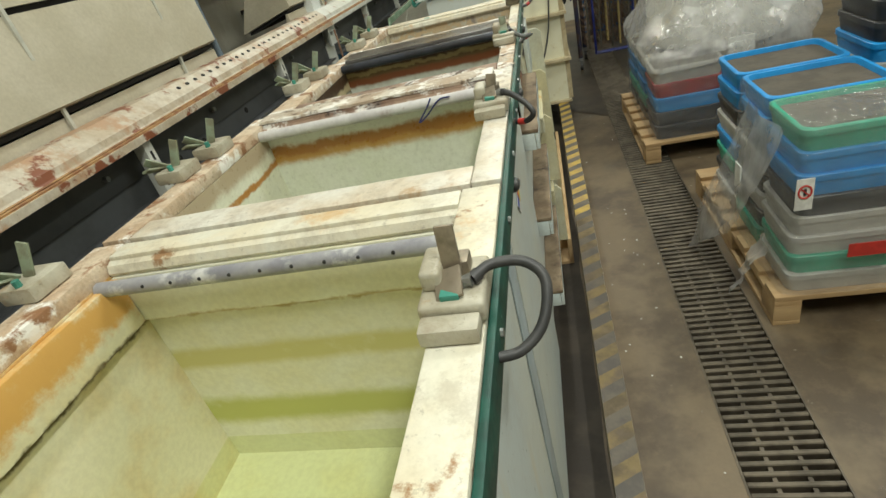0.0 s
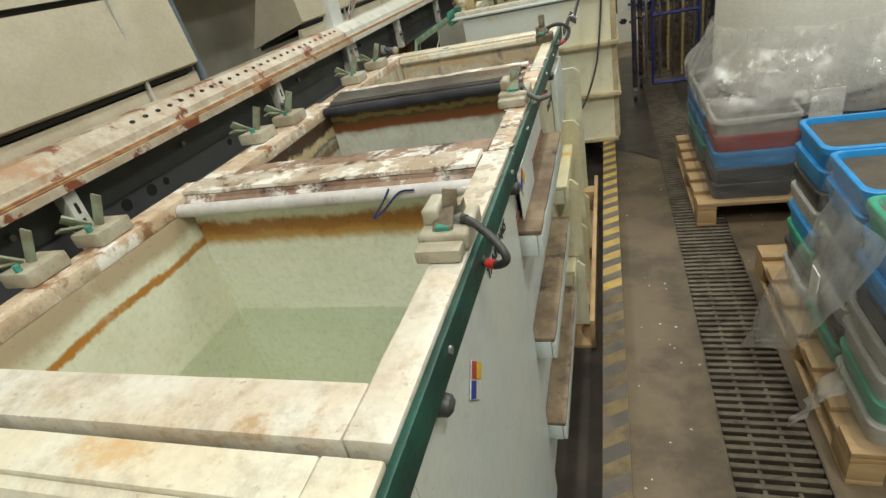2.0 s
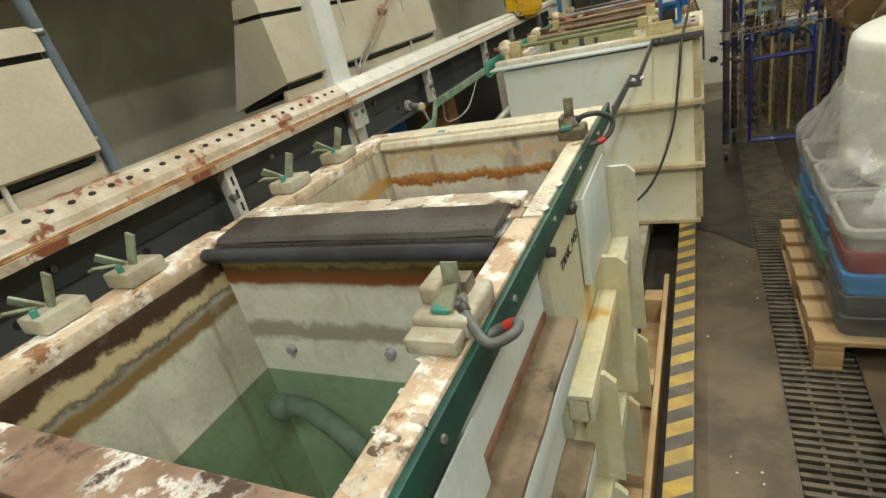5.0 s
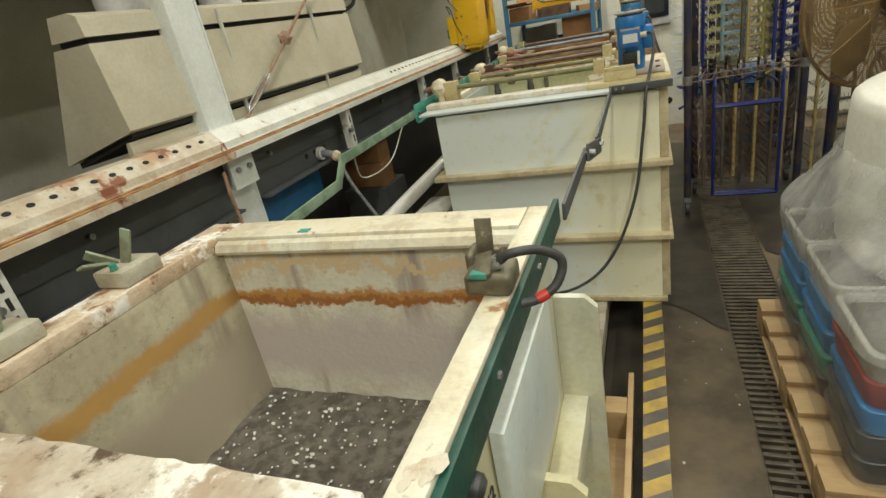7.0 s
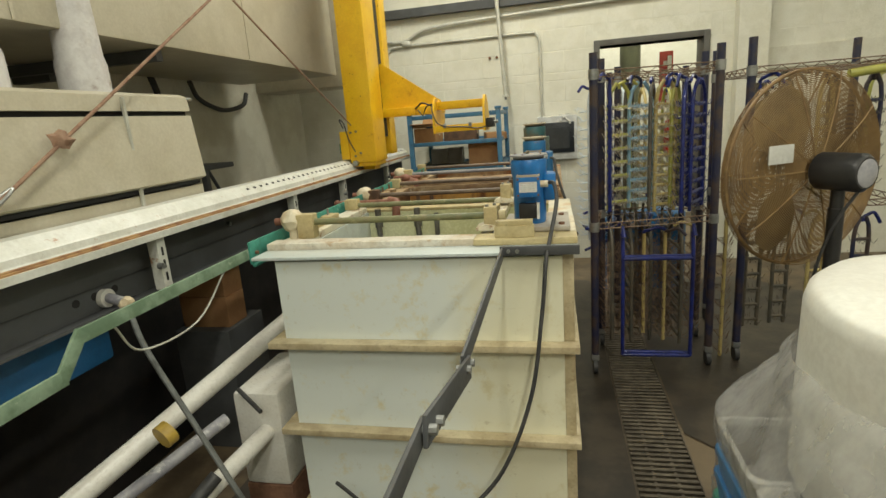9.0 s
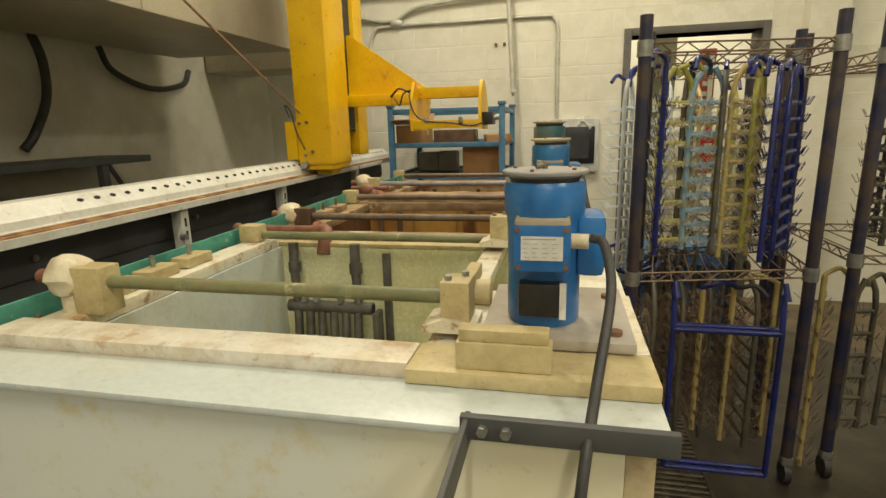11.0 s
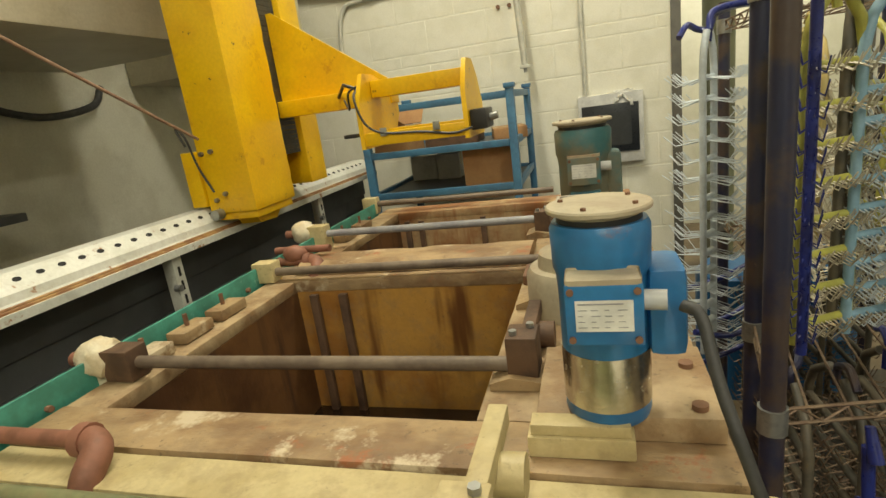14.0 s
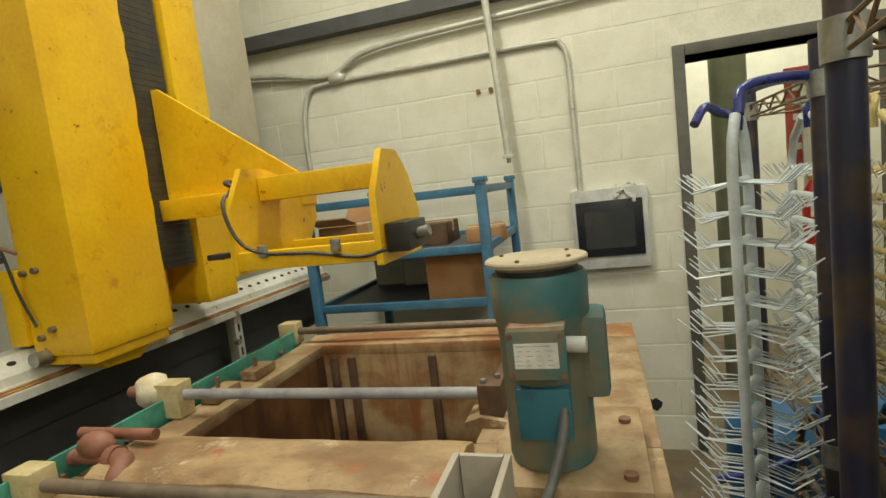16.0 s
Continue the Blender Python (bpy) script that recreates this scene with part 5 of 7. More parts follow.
# ---- rusty tanks ----
ZD = 1.116  # deck of the rusty tanks
def rusty_tank(label, Y0, Y1, y0, y1, lin, far):
    t = thing("process_tank", (0.02, (Y0 + Y1) / 2, 0.2), label, "tank", "row of high process tanks")
    panel_walls(t, -0.44, 0.50, Y0, Y1, -0.40, 0.225, y0, y1, 0.186, ZD - 0.032, lin, "in_tan")
    part("rim_near", rim_board(-0.49, 0.525, Y0, y0, ZD - 0.032, ZD), "divider", t)
    part("rim_left", rim_board(-0.49, -0.40, y0 + 0.001, y1 - 0.001, ZD - 0.032, ZD - 0.002), "deck", t)
    part("rim_far", rim_board(-0.49, 0.525, y1, Y1, ZD - 0.032, ZD), far, t)
    part("deck", rim_board(0.225, 0.525, y0 + 0.001, y1 - 0.001, ZD - 0.032, ZD), "deck", t)
    return t


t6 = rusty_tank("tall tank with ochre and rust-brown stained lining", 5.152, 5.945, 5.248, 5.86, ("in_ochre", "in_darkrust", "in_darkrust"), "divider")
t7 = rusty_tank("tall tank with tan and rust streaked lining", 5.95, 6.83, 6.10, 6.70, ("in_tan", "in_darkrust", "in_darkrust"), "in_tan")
b = prism(N(), [(5.90, ZD + 0.001), (5.908, ZD + 0.019), (5.93, ZD + 0.028), (6.03, ZD + 0.030), (6.07, ZD + 0.016), (6.075, ZD + 0.001)], -0.42, 0.23, "x")
bmesh.ops.subdivide_edges(b, edges=[e for e in b.edges if e.calc_length() > 0.3], cuts=30)
for v in b.verts:
    v.co.z += 0.004 * noise.noise(v.co * 12)
    v.co.y += 0.003 * noise.noise(v.co * 9 + Vector((2, 2, 2)))
solo("divider_beam", b, "divider", "tan stained beam between the two rusty tanks", "beam")
sheet("tank_liquid", -0.399, 0.224, 5.249, 5.859, 0.735, 0.0006, 6, "dark_liquid", "dark brown liquid low in the rusty tank", "liquid")
# black guide strips down the far linings
for t, y, xs, zt in ((t6, 5.852, (-0.345, -0.26), 1.08), (t7, 6.692, (-0.36, -0.30, -0.04), 1.08), (t5, 5.068, (-0.06,), 1.09)):
    for x in xs:
        part("guide_strip", box(N(), x - 0.011, x + 0.011, y - 0.012, y + 0.004, 0.5, zt, 0.003), "brown_block" if t is not t5 else "coil", t)

# ---- rods across, brackets and wrapped ends ----
def cross_rod(y, xa, xb, z, material, ball=None, block="cream_block", r=0.0115):
    t = thing("cross_rod", ((xa + xb) / 2, y, z), "horizontal agitation rod across a tank in end blocks", "rod", "rods across the tanks")
    part("rod", rod(N(), (xa, y, z), (xb, y, z), r, 14), material, t)
    part("end_block", box(N(), xa - 0.05, xa + 0.012, y - 0.024, y + 0.024, ZD if y > 5.03 else 1.1285, z + 0.03, 0.004), block, t)
    if ball:
        part("wrapped_end", bead(N(), (xa - 0.075, y, z + 0.008), 0.040, 3, (1.05, 1, 1), 0.22), "tape_wrap", t, "end wrapped in yellowed tape")
        part("stub", rod(N(), (xa - 0.14, y, z + 0.005), (xa - 0.1, y, z + 0.005), 0.014, 12), "redpipe", t)
        part("stand", box(N(), xa - 0.085, xa - 0.055, y - 0.02, y + 0.02, ZD - 0.03, z - 0.018, 0.004), "tape_wrap", t)
    return t


cross_rod(4.42, -0.37, 0.255, 1.185, "rod_green", True)
cross_rod(5.02, -0.43, 0.26, 1.146, "rod_green")
cross_rod(5.348, -0.43, 0.265, 1.145, "rod_brown", True, "brown_block")
cross_rod(5.872, -0.47, 0.262, 1.142, "rod_brown", False)
cross_rod(6.20, -0.475, 0.245, 1.165, "pipe_grey", True)
cross_rod(6.74, -0.51, 0.24, 1.155, "rod_brown", False)


def drive_bracket(y, x, mat_, label):
    t = thing("drive_bracket", (x, y, 1.15), label, "bracket", "drive brackets")
    z = ZD + 0.0005 if y > 5.03 else 1.142
    part("upright", box(N(), x - 0.005, x + 0.04, y - 0.032, y + 0.022, z, z + 0.075, 0.004), mat_, t)
    for dx, dy in ((0.006, -0.018), (0.028, 0.008)):
        part("bolt", rod(N(), (x + dx, y + dy, z + 0.074), (x + dx, y + dy, z + 0.082), 0.006, 6), "galv", t)
    part("crank_bar", box(N(), x + 0.008, x + 0.03, y + 0.023, y + 0.17, z + 0.03, z + 0.055, 0.003), mat_, t)
    part("hub", rod(N(), (x + 0.02, y + 0.1, z + 0.02), (x + 0.055, y + 0.1, z + 0.02), 0.022, 16), mat_, t)
    part("foot", prism(N(), [(x - 0.03, z), (x + 0.05, z), (x + 0.05, z + 0.012), (x + 0.0, z + 0.02), (x - 0.03, z + 0.01)], y - 0.045, y + 0.03), "divider" if y > 5 else "rim_clean", t)
    return t


drive_bracket(4.42, 0.258, "cream_block", "cream plastic bracket holding a drive rod")
drive_bracket(4.99, 0.258, "cream_block", "cream plastic bracket holding a drive rod")
drive_bracket(5.365, 0.262, "brown_block", "dark brown bracket holding a drive rod")
drive_bracket(5.665, 0.262, "brown_block", "dark brown bracket holding a drive rod")
drive_bracket(6.20, 0.225, "brown_block", "dark brown bracket holding a drive rod")


# ---- agitator motors ----
def motor(x, y, z0, paint, cap, label, style, R=0.054, zt=1.378):
    t = thing("agitator_motor", (x, y, z0), label, "motor", "agitator motors on the tanks")
    h = zt - z0
    part("body", lathe(N(), (x, y), [(R * 0.92, z0), (R * 0.97, z0 + 0.008), (R * 0.97, z0 + h * 0.62), (R, z0 + h * 0.70), (R * 1.05, z0 + h * 0.73), (R * 1.07, z0 + h * 0.90), (R * 1.0, z0 + h * 0.93)], 36), paint, t)
    part("band", lathe(N(), (x, y), [(R * 0.9, z0 + h * 0.93), (R * 0.9, z0 + h * 0.955)], 36), "black", t)
    part("cap", lathe(N(), (x, y), [(R * 0.9, z0 + h * 0.955), (R * 0.95, z0 + h * 0.972), (R * 1.11, z0 + h * 0.976), (R * 1.12, z0 + h * 0.992), (R * 1.09, z0 + h), (R * 0.3, z0 + h * 1.003)], 44), cap, t)
    for a in (40, 160, 250, 330):
        c = (x + R * 0.85 * math.cos(radians(a)), y + R * 0.85 * math.sin(radians(a)))
        part("cap_bolt", rod(N(), (*c, z0 + h - 0.001), (*c, z0 + h + 0.003), 0.0032, 6), "rusty_steel", t)
    if style == 1:
        part("wing_bolt", rod(N(), (x - 0.012, y - 0.006, z0 + h + 0.004), (x - 0.001, y + 0.002, z0 + h + 0.006), 0.0035, 8), "clamp_olive", t)
        part("wing", lathe(N(), (x - 0.001, y + 0.003), [(0.0045, z0 + h + 0.0005), (0.0055, z0 + h + 0.008), (0.003, z0 + h + 0.011)], 10), "clamp_olive", t)
        part("wear_ring", lathe(N(), (x + 0.004, y + 0.014), [(0.0145, z0 + h * 1.0031), (0.0145, z0 + h * 1.0036)], 24), "dusty_cap", t)
    # terminal box facing the near side
    zb = z0 + h * (0.43 if style == 1 else 0.50)
    part("terminal_box", box(N(), x - 0.034, x + 0.034, y - 0.082, y - 0.04, zb, zb + 0.060, 0.005), paint, t)
    part("box_lid", box(N(), x - 0.037, x + 0.037, y - 0.088, y - 0.0825, zb - 0.002, zb + 0.062, 0.003), paint, t)
    part("box_top", rim_board(x - 0.036, x + 0.036, y - 0.0875, y - 0.046, zb + 0.0621, zb + 0.0645, 0.0005), "dusty_cap", t, "dust lying on the box")
    plate = part("rating_plate", box(N(), x - 0.027, x + 0.027, y - 0.0895, y - 0.0883, zb + 0.014, zb + 0.046), "label", t, "white rating plate with dark print", smooth=False)
    for i in range(4):
        for j in range(4):
            part("print_bar", box(N(), x - 0.0245 + j * 0.0125, x - 0.0245 + j * 0.0125 + 0.0085 - 0.002 * ((i + j) % 3), y - 0.0900, y - 0.0896, zb + 0.018 + i * 0.006, zb + 0.0187 + i * 0.006), "pipe_grey", plate, smooth=False)
    part("print_bar", box(N(), x - 0.0245, x + 0.018, y - 0.0900, y - 0.0896, zb + 0.042, zb + 0.0432), "pipe_grey", plate, smooth=False)
    for dx, dz in ((-0.031, 0.005), (0.031, 0.005), (-0.031, 0.055), (0.031, 0.055)):
        part("screw", rod(N(), (x + dx, y - 0.088, zb + dz), (x + dx, y - 0.091, zb + dz), 0.0036, 8), "rusty_steel", t)
    part("gland", rod(N(), (x + 0.0345, y - 0.06, zb + 0.035), (x + 0.060, y - 0.063, zb + 0.035), 0.0105, 12), "tape_wrap" if style == 1 else "hmi_case", t)
    part("side_box", box(N(), x + 0.045, x + 0.085, y - 0.03, y + 0.05, z0 + h * 0.32, z0 + h * 0.72, 0.012), paint, t)
    if style == 1:
        part("vent_panel", box(N(), x - 0.033, x + 0.03, y - 0.066, y - 0.030, z0 + 0.02, z0 + 0.07, 0.008), "black", t)
        part("sticker", box(N(), x + 0.024, x + 0.033, y - 0.0675, y - 0.066, z0 + 0.02, z0 + 0.072), "label", t, "white sticker", smooth=False)
    elif style == 2:
        part("shine_band", lathe(N(), (x, y), [(R * 0.985, z0 + 0.02), (R * 0.985, z0 + 0.085)], 36), "chrome", t, "bare bright metal band")
    else:
        part("vent_panel", box(N(), x - 0.035, x + 0.035, y - 0.068, y - 0.03, z0 + 0.05, z0 + 0.12, 0.004), "teal_paint", t)
    # motor plate and lead
    mp = thing("motor_plate", (x + 0.02, y, z0 - 0.03), "grey plastic motor base plate with bolts", "plate", "motor plates")
    part("plate", box(N(), x - 0.085, x + 0.125, y - (0.02 if style == 2 else 0.09), y + 0.16, ZD + 0.0005 if y > 5 else 1.142, z0 - 0.0005, 0.004), "grey_plate" if style == 1 else "deck", mp)
    for dx, dy in ((0.1, 0.0 if style == 2 else -0.06), (0.1, 0.1)):
        part("bolt", rod(N(), (x + dx, y + dy, z0 - 0.001), (x + dx, y + dy, z0 + 0.006), 0.009, 12), "rusty_steel", mp)
    return t


motor(0.403, 4.428, 1.158, "blue_motor", "grey_cap", "bright blue electric motor with grey cover and rating plate", 1)
motor(0.394, 5.235, 1.15, "blue_old", "dusty_cap", "blue electric motor, rusted, with dusty cap", 2, 0.050, 1.398)
m3 = motor(0.372, 5.985, 1.165, "teal_old", "dusty_cap", "old teal electric motor, dusty and rusted", 3, 0.062, 1.447)
for x, y, z, pts in (
        (0.467, 4.347, 1.31, [(0.467, 4.368, 1.292), (0.482, 4.352, 1.286), (0.488, 4.30, 1.24), (0.47, 4.22, 1.16), (0.455, 4.145, 1.10), (0.44, 4.12, 0.95), (0.40, 4.08, 0.70), (0.30, 4.03, 0.47), (0.15, 3.98, 0.36), (-0.05, 4.0, 0.33), (-0.25, 4.1, 0.36)]),
        (0.467, 5.17, 1.31, [(0.467, 5.172, 1.303), (0.482, 5.16, 1.295), (0.492, 5.13, 1.24), (0.512, 5.10, 1.17), (0.545, 5.08, 1.05), (0.55, 5.05, 0.85)])):
    c = thing("motor_lead", (x, y, z), "black rubber lead from the motor box", "cable", "motor leads")
    part("cable", tube(N(), curve_pts(pts, 8), 0.0062, 10), "rubber", c)
solo("motor_lead", tube(N(), curve_pts([(0.40, 5.93, 1.27), (0.392, 5.90, 1.22), (0.372, 5.86, 1.17), (0.35, 5.84, 1.158)]), 0.007, 10), "cable_grey", "grey rubber lead on the deck", "cable")
for x0, x1, y in ((0.300, 0.42, 4.265), (0.302, 0.42, 5.178)):
    t = thing("stop_block", ((x0 + x1) / 2, y, 1.14), "cream plastic stop block with a groove on the rim", "block", "cream stop blocks")
    z = 1.1412 if y < 5 else ZD + 0.0005
    lo, hi = (0.036, 0.052) if y < 5 else (0.026, 0.040)
    part("lower", box(N(), x0, x1, y, y + 0.03, z, z + lo, 0.002), "cream_block", t)
    part("upper", box(N(), x0 + 0.004, x1 - 0.004, y + 0.004, y + 0.03, z + lo + 0.0002, z + hi, 0.002), "cream_block", t)
t = thing("rusty_channel", (0.33, 5.70, ZD), "rust-brown steel channel piece on the tank deck", "channel")
part("web", box(N(), 0.23, 0.40, 5.76, 5.85, ZD + 0.0005, ZD + 0.022, 0.003), "rusty_steel", t)
# hollow sleeve standing on a round foot
sl = thing("square_sleeve", (0.345, 5.62, ZD), "dusty grey hollow rectangular sleeve on a round foot", "sleeve")
part("foot", lathe(N(), (0.35, 5.63), [(0.092, ZD + 0.0005), (0.092, 1.19), (0.084, 1.203), (0.070, 1.205), (0.066, 1.23), (0.058, 1.236), (0.0, 1.237)], 36), "dusty_cap", sl)
b = N()
for xa, xb, ya, yb2 in ((0.322, 0.328, 5.56, 5.68), (0.367, 0.373, 5.56, 5.68), (0.3285, 0.3665, 5.56, 5.566), (0.3285, 0.3665, 5.674, 5.68)):
    box(b, xa, xb, ya, yb2, 1.237, 1.325, 0.0015)
part("sleeve", b, "grey_plate", sl)
part("plug", lathe(N(), (0.3475, 5.62), [(0.016, 1.2375), (0.016, 1.30), (0.0, 1.301)], 16), "dusty_cap", sl)
for i, (y, x) in enumerate(((4.52, -0.44), (4.63, -0.445), (4.75, -0.445), (5.4, -0.45), (5.52, -0.45), (5.64, -0.45), (6.3, -0.45), (6.45, -0.45))):
    t = thing("rim_block", (x, y, 1.15), "small cream block bolted to the tank rim", "block", "rim blocks on the rail side")
    z = 1.129 if y < 5 else ZD + 0.0005
    part("block", box(N(), x - 0.028, x + 0.02, y - 0.045, y + 0.045, z, z + 0.024, 0.003), "cream_block" if y < 5 else "divider", t)
    part("stud", rod(N(), (x - 0.01, y, z + 0.024), (x - 0.01, y, z + 0.05), 0.005, 8), "galv" if y < 5 else "rusty_steel", t)
ga = thing("green_angle", (-0.5, 5.5, 1.1), "verdigris green steel angle along the rail side of the tanks", "angle bar")
part("upright", box(N(), -0.512, -0.504, 4.22, 6.75, 1.085, 1.160, 0.0015), "verdigris", ga)
part("foot", box(N(), -0.5035, -0.4905, 4.22, 6.75, 1.078, 1.087, 0.001), "verdigris", ga)
for i in range(18):
    part("bolt", rod(N(), (-0.5045, 4.25 + i * 0.14, 1.12), (-0.494, 4.25 + i * 0.14, 1.12), 0.006, 6), "rusty_steel", ga)
# rust-red steam pipes
for y, xa, xb, dn in ((5.13, -0.58, -0.29, True), (5.96, -0.52, -0.40, False)):
    t = thing("steam_pipe", (xa, y, 1.17), "rust-red iron pipe with elbow entering the tank", "pipe", "steam pipes")
    part("pipe", rod(N(), (xa, y, 1.142), (xb, y, 1.142), 0.012, 12), "redpipe", t)
    part("elbow", tube(N(), curve_pts([(xb - 0.01, y, 1.142), (xb + 0.012, y - 0.004, 1.142), (xb + 0.03, y - 0.02, 1.136), (xb + 0.034, y - 0.045, 1.116), (xb + 0.034, y - 0.06, 1.08)]), 0.020, 14), "redpipe", t)
    part("collar", rod(N(), (xb - 0.016, y, 1.142), (xb + 0.002, y, 1.142), 0.024, 14), "redpipe", t)
    part("union", bead(N(), (xa + 0.01, y, 1.142), 0.018, 2), "redpipe", t)
t = thing("steam_pipe", (-0.47, 5.97, 1.17), "rust-red iron pipe with elbow entering the tank", "pipe", "steam pipes")
part("pipe", rod(N(), (-0.54, 6.01, 1.165), (-0.36, 6.01, 1.165), 0.011, 12), "redpipe", t)
part("tee", bead(N(), (-0.45, 5.965, 1.165), 0.026, 2, (1.5, 1, 1)), "redpipe", t)
# heating coil in the white tank
hc = thing("heating_coil", (-0.22, 4.9, 0.6), "dark grey tubular heating coil hanging in the tank", "heating coil")
for x in (-0.335, -0.145):
    part("riser", tube(N(), [(x, 5.04, 1.12), (x, 5.035, 1.045), (x + 0.012, 5.015, 0.95)], [0.015, 0.014, 0.012], 12), "coil", hc)
    part("union", rod(N(), (x + 0.002, 5.035, 1.065), (x + 0.003, 5.032, 1.035), 0.019, 10), "coil", hc)
part("header", rod(N(), (-0.35, 5.015, 0.937), (-0.09, 5.015, 0.937), 0.018, 16), "coil", hc)
part("header_mouth", rod(N(), (-0.0905, 5.015, 0.937), (-0.0885, 5.015, 0.937), 0.014, 14), "slot", hc)
for i in range(6):
    x = -0.32 + i * 0.037
    part("tube", rod(N(), (x, 5.01, 0.925), (x + 0.012, 4.95, 0.60), 0.0125, 12), "coil", hc)
part("side_plate", box(N(), -0.086, -0.07, 4.99, 5.04, 0.6, 0.93, 0.003), "coil", hc)
for x in (-0.30, -0.265, -0.19):
    part("clip", box(N(), x, x + 0.014, 4.995, 5.015, 0.955, 0.97), "galv", hc, smooth=False)
t = thing("level_bracket", (-0.18, 4.5, 0.95), "cream bracket with small clamp on the tank wall", "bracket")
part("post", box(N(), -0.275, -0.25, 4.40, 4.43, 0.56, 1.04, 0.003), "cream_block", t)
part("clamp", box(N(), -0.249, -0.225, 4.40, 4.42, 1.005, 1.02, 0.003), "coil", t)

# ---- yellow hoist column and arm ----
tw = thing("hoist", (-0.75, 6.5, 1.28), "yellow painted hoist column with arm and chipped edges", "hoist")
def chipped(bm, yc):
    """Ragged paint and dents along the edge at yc."""
    bmesh.ops.subdivide_edges(bm, edges=[e for e in bm.edges if e.calc_length() > 0.4], cuts=70)
    for v in bm.verts:
        if abs(v.co.y - yc) < 0.008:
            v.co.y += 0.010 * max(-0.3, noise.noise(Vector((1, 2, v.co.z * 26)))) + 0.004 * noise.noise(Vector((5, 2, v.co.z * 70)))
    return bm


HX = -0.055  # the column stands this far from the arm line
part("front_post", chipped(box(N(), -0.84 + HX, -0.655 + HX, 6.2, 6.455, 1.262, 3.6, 0.005), 6.455), "yellow", tw)
part("rear_post", chipped(box(N(), -0.84 + HX, -0.665 + HX, 6.62, 6.76, 1.29, 3.6, 0.005), 6.62), "yellow", tw)
part("back_web", box(N(), -0.84 + HX, -0.80 + HX, 6.468, 6.608, 1.29, 3.6), "yellow", tw, smooth=False)
b = N()
n = 120
for i in range(n):
    z = 1.42 + i * 0.018
    box(b, -0.72 + HX + 0.008 * math.sin(i * 2.4), -0.682 + HX, 6.472, 6.606, z, z + 0.017)
tagged(part("bellows", b, "bellows", tw, "black folded bellows", smooth=False), kind="stuff")
part("carriage", box(N(), -0.82 + HX, -0.662 + HX, 6.21, 6.44, 1.236, 1.2615, 0.004), "yellow", tw)
part("skirt", prism(N(), [(6.24, 1.2355), (6.40, 1.2355), (6.36, 1.205), (6.26, 1.21)], -0.77 + HX, -0.69 + HX, "x"), "yellow", tw)
part("side_box", box(N(), -0.90 + HX, -0.842 + HX, 6.19, 6.33, 1.29, 1.48, 0.004), "yellow", tw)
part("roller", rod(N(), (-0.80 + HX, 6.165, 1.262), (-0.80 + HX, 6.20, 1.262), 0.018, 14), "galv", tw)
for x, z in ((-0.78, 1.475), (-0.82, 1.47), (-0.80, 1.31), (-0.76, 1.33)):
    part("bolt", rod(N(), (x + HX, 6.201, z), (x + HX, 6.188, z), 0.008, 8), "copper", tw)
part("sensor", box(N(), -0.925 + HX, -0.902 + HX, 6.23, 6.28, 1.33, 1.40, 0.004), "verdigris", tw)
part("lead", tube(N(), curve_pts([(-0.92, 6.185, 1.50), (-0.94, 6.18, 1.56), (-0.91, 6.18, 1.53), (-0.89, 6.185, 1.43), (-0.85, 6.185, 1.34)]), 0.004, 6), "rubber", tw)
arm = N()
box(arm, -0.74, -0.28, 6.505, 6.585, 1.555, 1.615, 0.004)
part("arm", arm, "yellow", tw)
part("gusset", prism(N(), [(-0.735, 1.93), (-0.715, 1.93), (-0.30, 1.645), (-0.30, 1.616), (-0.735, 1.616)], 6.54, 6.55), "yellow", tw)
for x in (-0.30, 0.035):
    part("end_plate", prism(N(), [(6.22, 1.42), (6.50 if x < 0 else 6.46, 1.42), (6.58 if x < 0 else 6.47, 1.52), (6.58 if x < 0 else 6.42, 1.60), (6.36, 1.65), (6.28, 1.65), (6.22, 1.56)], x, x + 0.014, "x"), "yellow", tw)
part("upper_beam", box(N(), -0.285, 0.0345, 6.33, 6.41, 1.575, 1.628, 0.003), "yellow", tw)
part("lower_beam", box(N(), -0.30, 0.0345, 6.225, 6.25, 1.428, 1.468, 0.003), "yellow", tw)
part("rear_beam", box(N(), -0.285, 0.0345, 6.44, 6.46, 1.43, 1.47, 0.003), "yellow", tw)
part("motor_head", box(N(), 0.05, 0.10, 6.24, 6.36, 1.44, 1.50, 0.006), "black", tw)
part("shaft", rod(N(), (0.10, 6.30, 1.47), (0.125, 6.30, 1.475), 0.012, 10), "galv", tw)
part("limit_switch", box(N(), -0.345, -0.302, 6.20, 6.24, 1.46, 1.472, 0.002), "black", tw)
part("lead", tube(N(), curve_pts([(-0.46, 6.50, 1.585), (-0.41, 6.42, 1.55), (-0.36, 6.32, 1.60), (-0.31, 6.30, 1.615), (-0.30, 6.22, 1.58), (-0.275, 6.215, 1.50), (-0.22, 6.218, 1.465), (-0.10, 6.22, 1.455), (0.0, 6.22, 1.44), (0.06, 6.22, 1.45)]), 0.004, 6), "rubber", tw)
for x in (-0.23, -0.06):
    part("clip", box(N(), x, x + 0.02, 6.215, 6.225, 1.455, 1.48, 0.002), "galv", tw)
part("upper_lead", tube(N(), curve_pts([(-0.48, 6.50, 1.60), (-0.42, 6.42, 1.63), (-0.37, 6.33, 1.625), (-0.31, 6.33, 1.60)]), 0.006, 8), "rubber", tw)

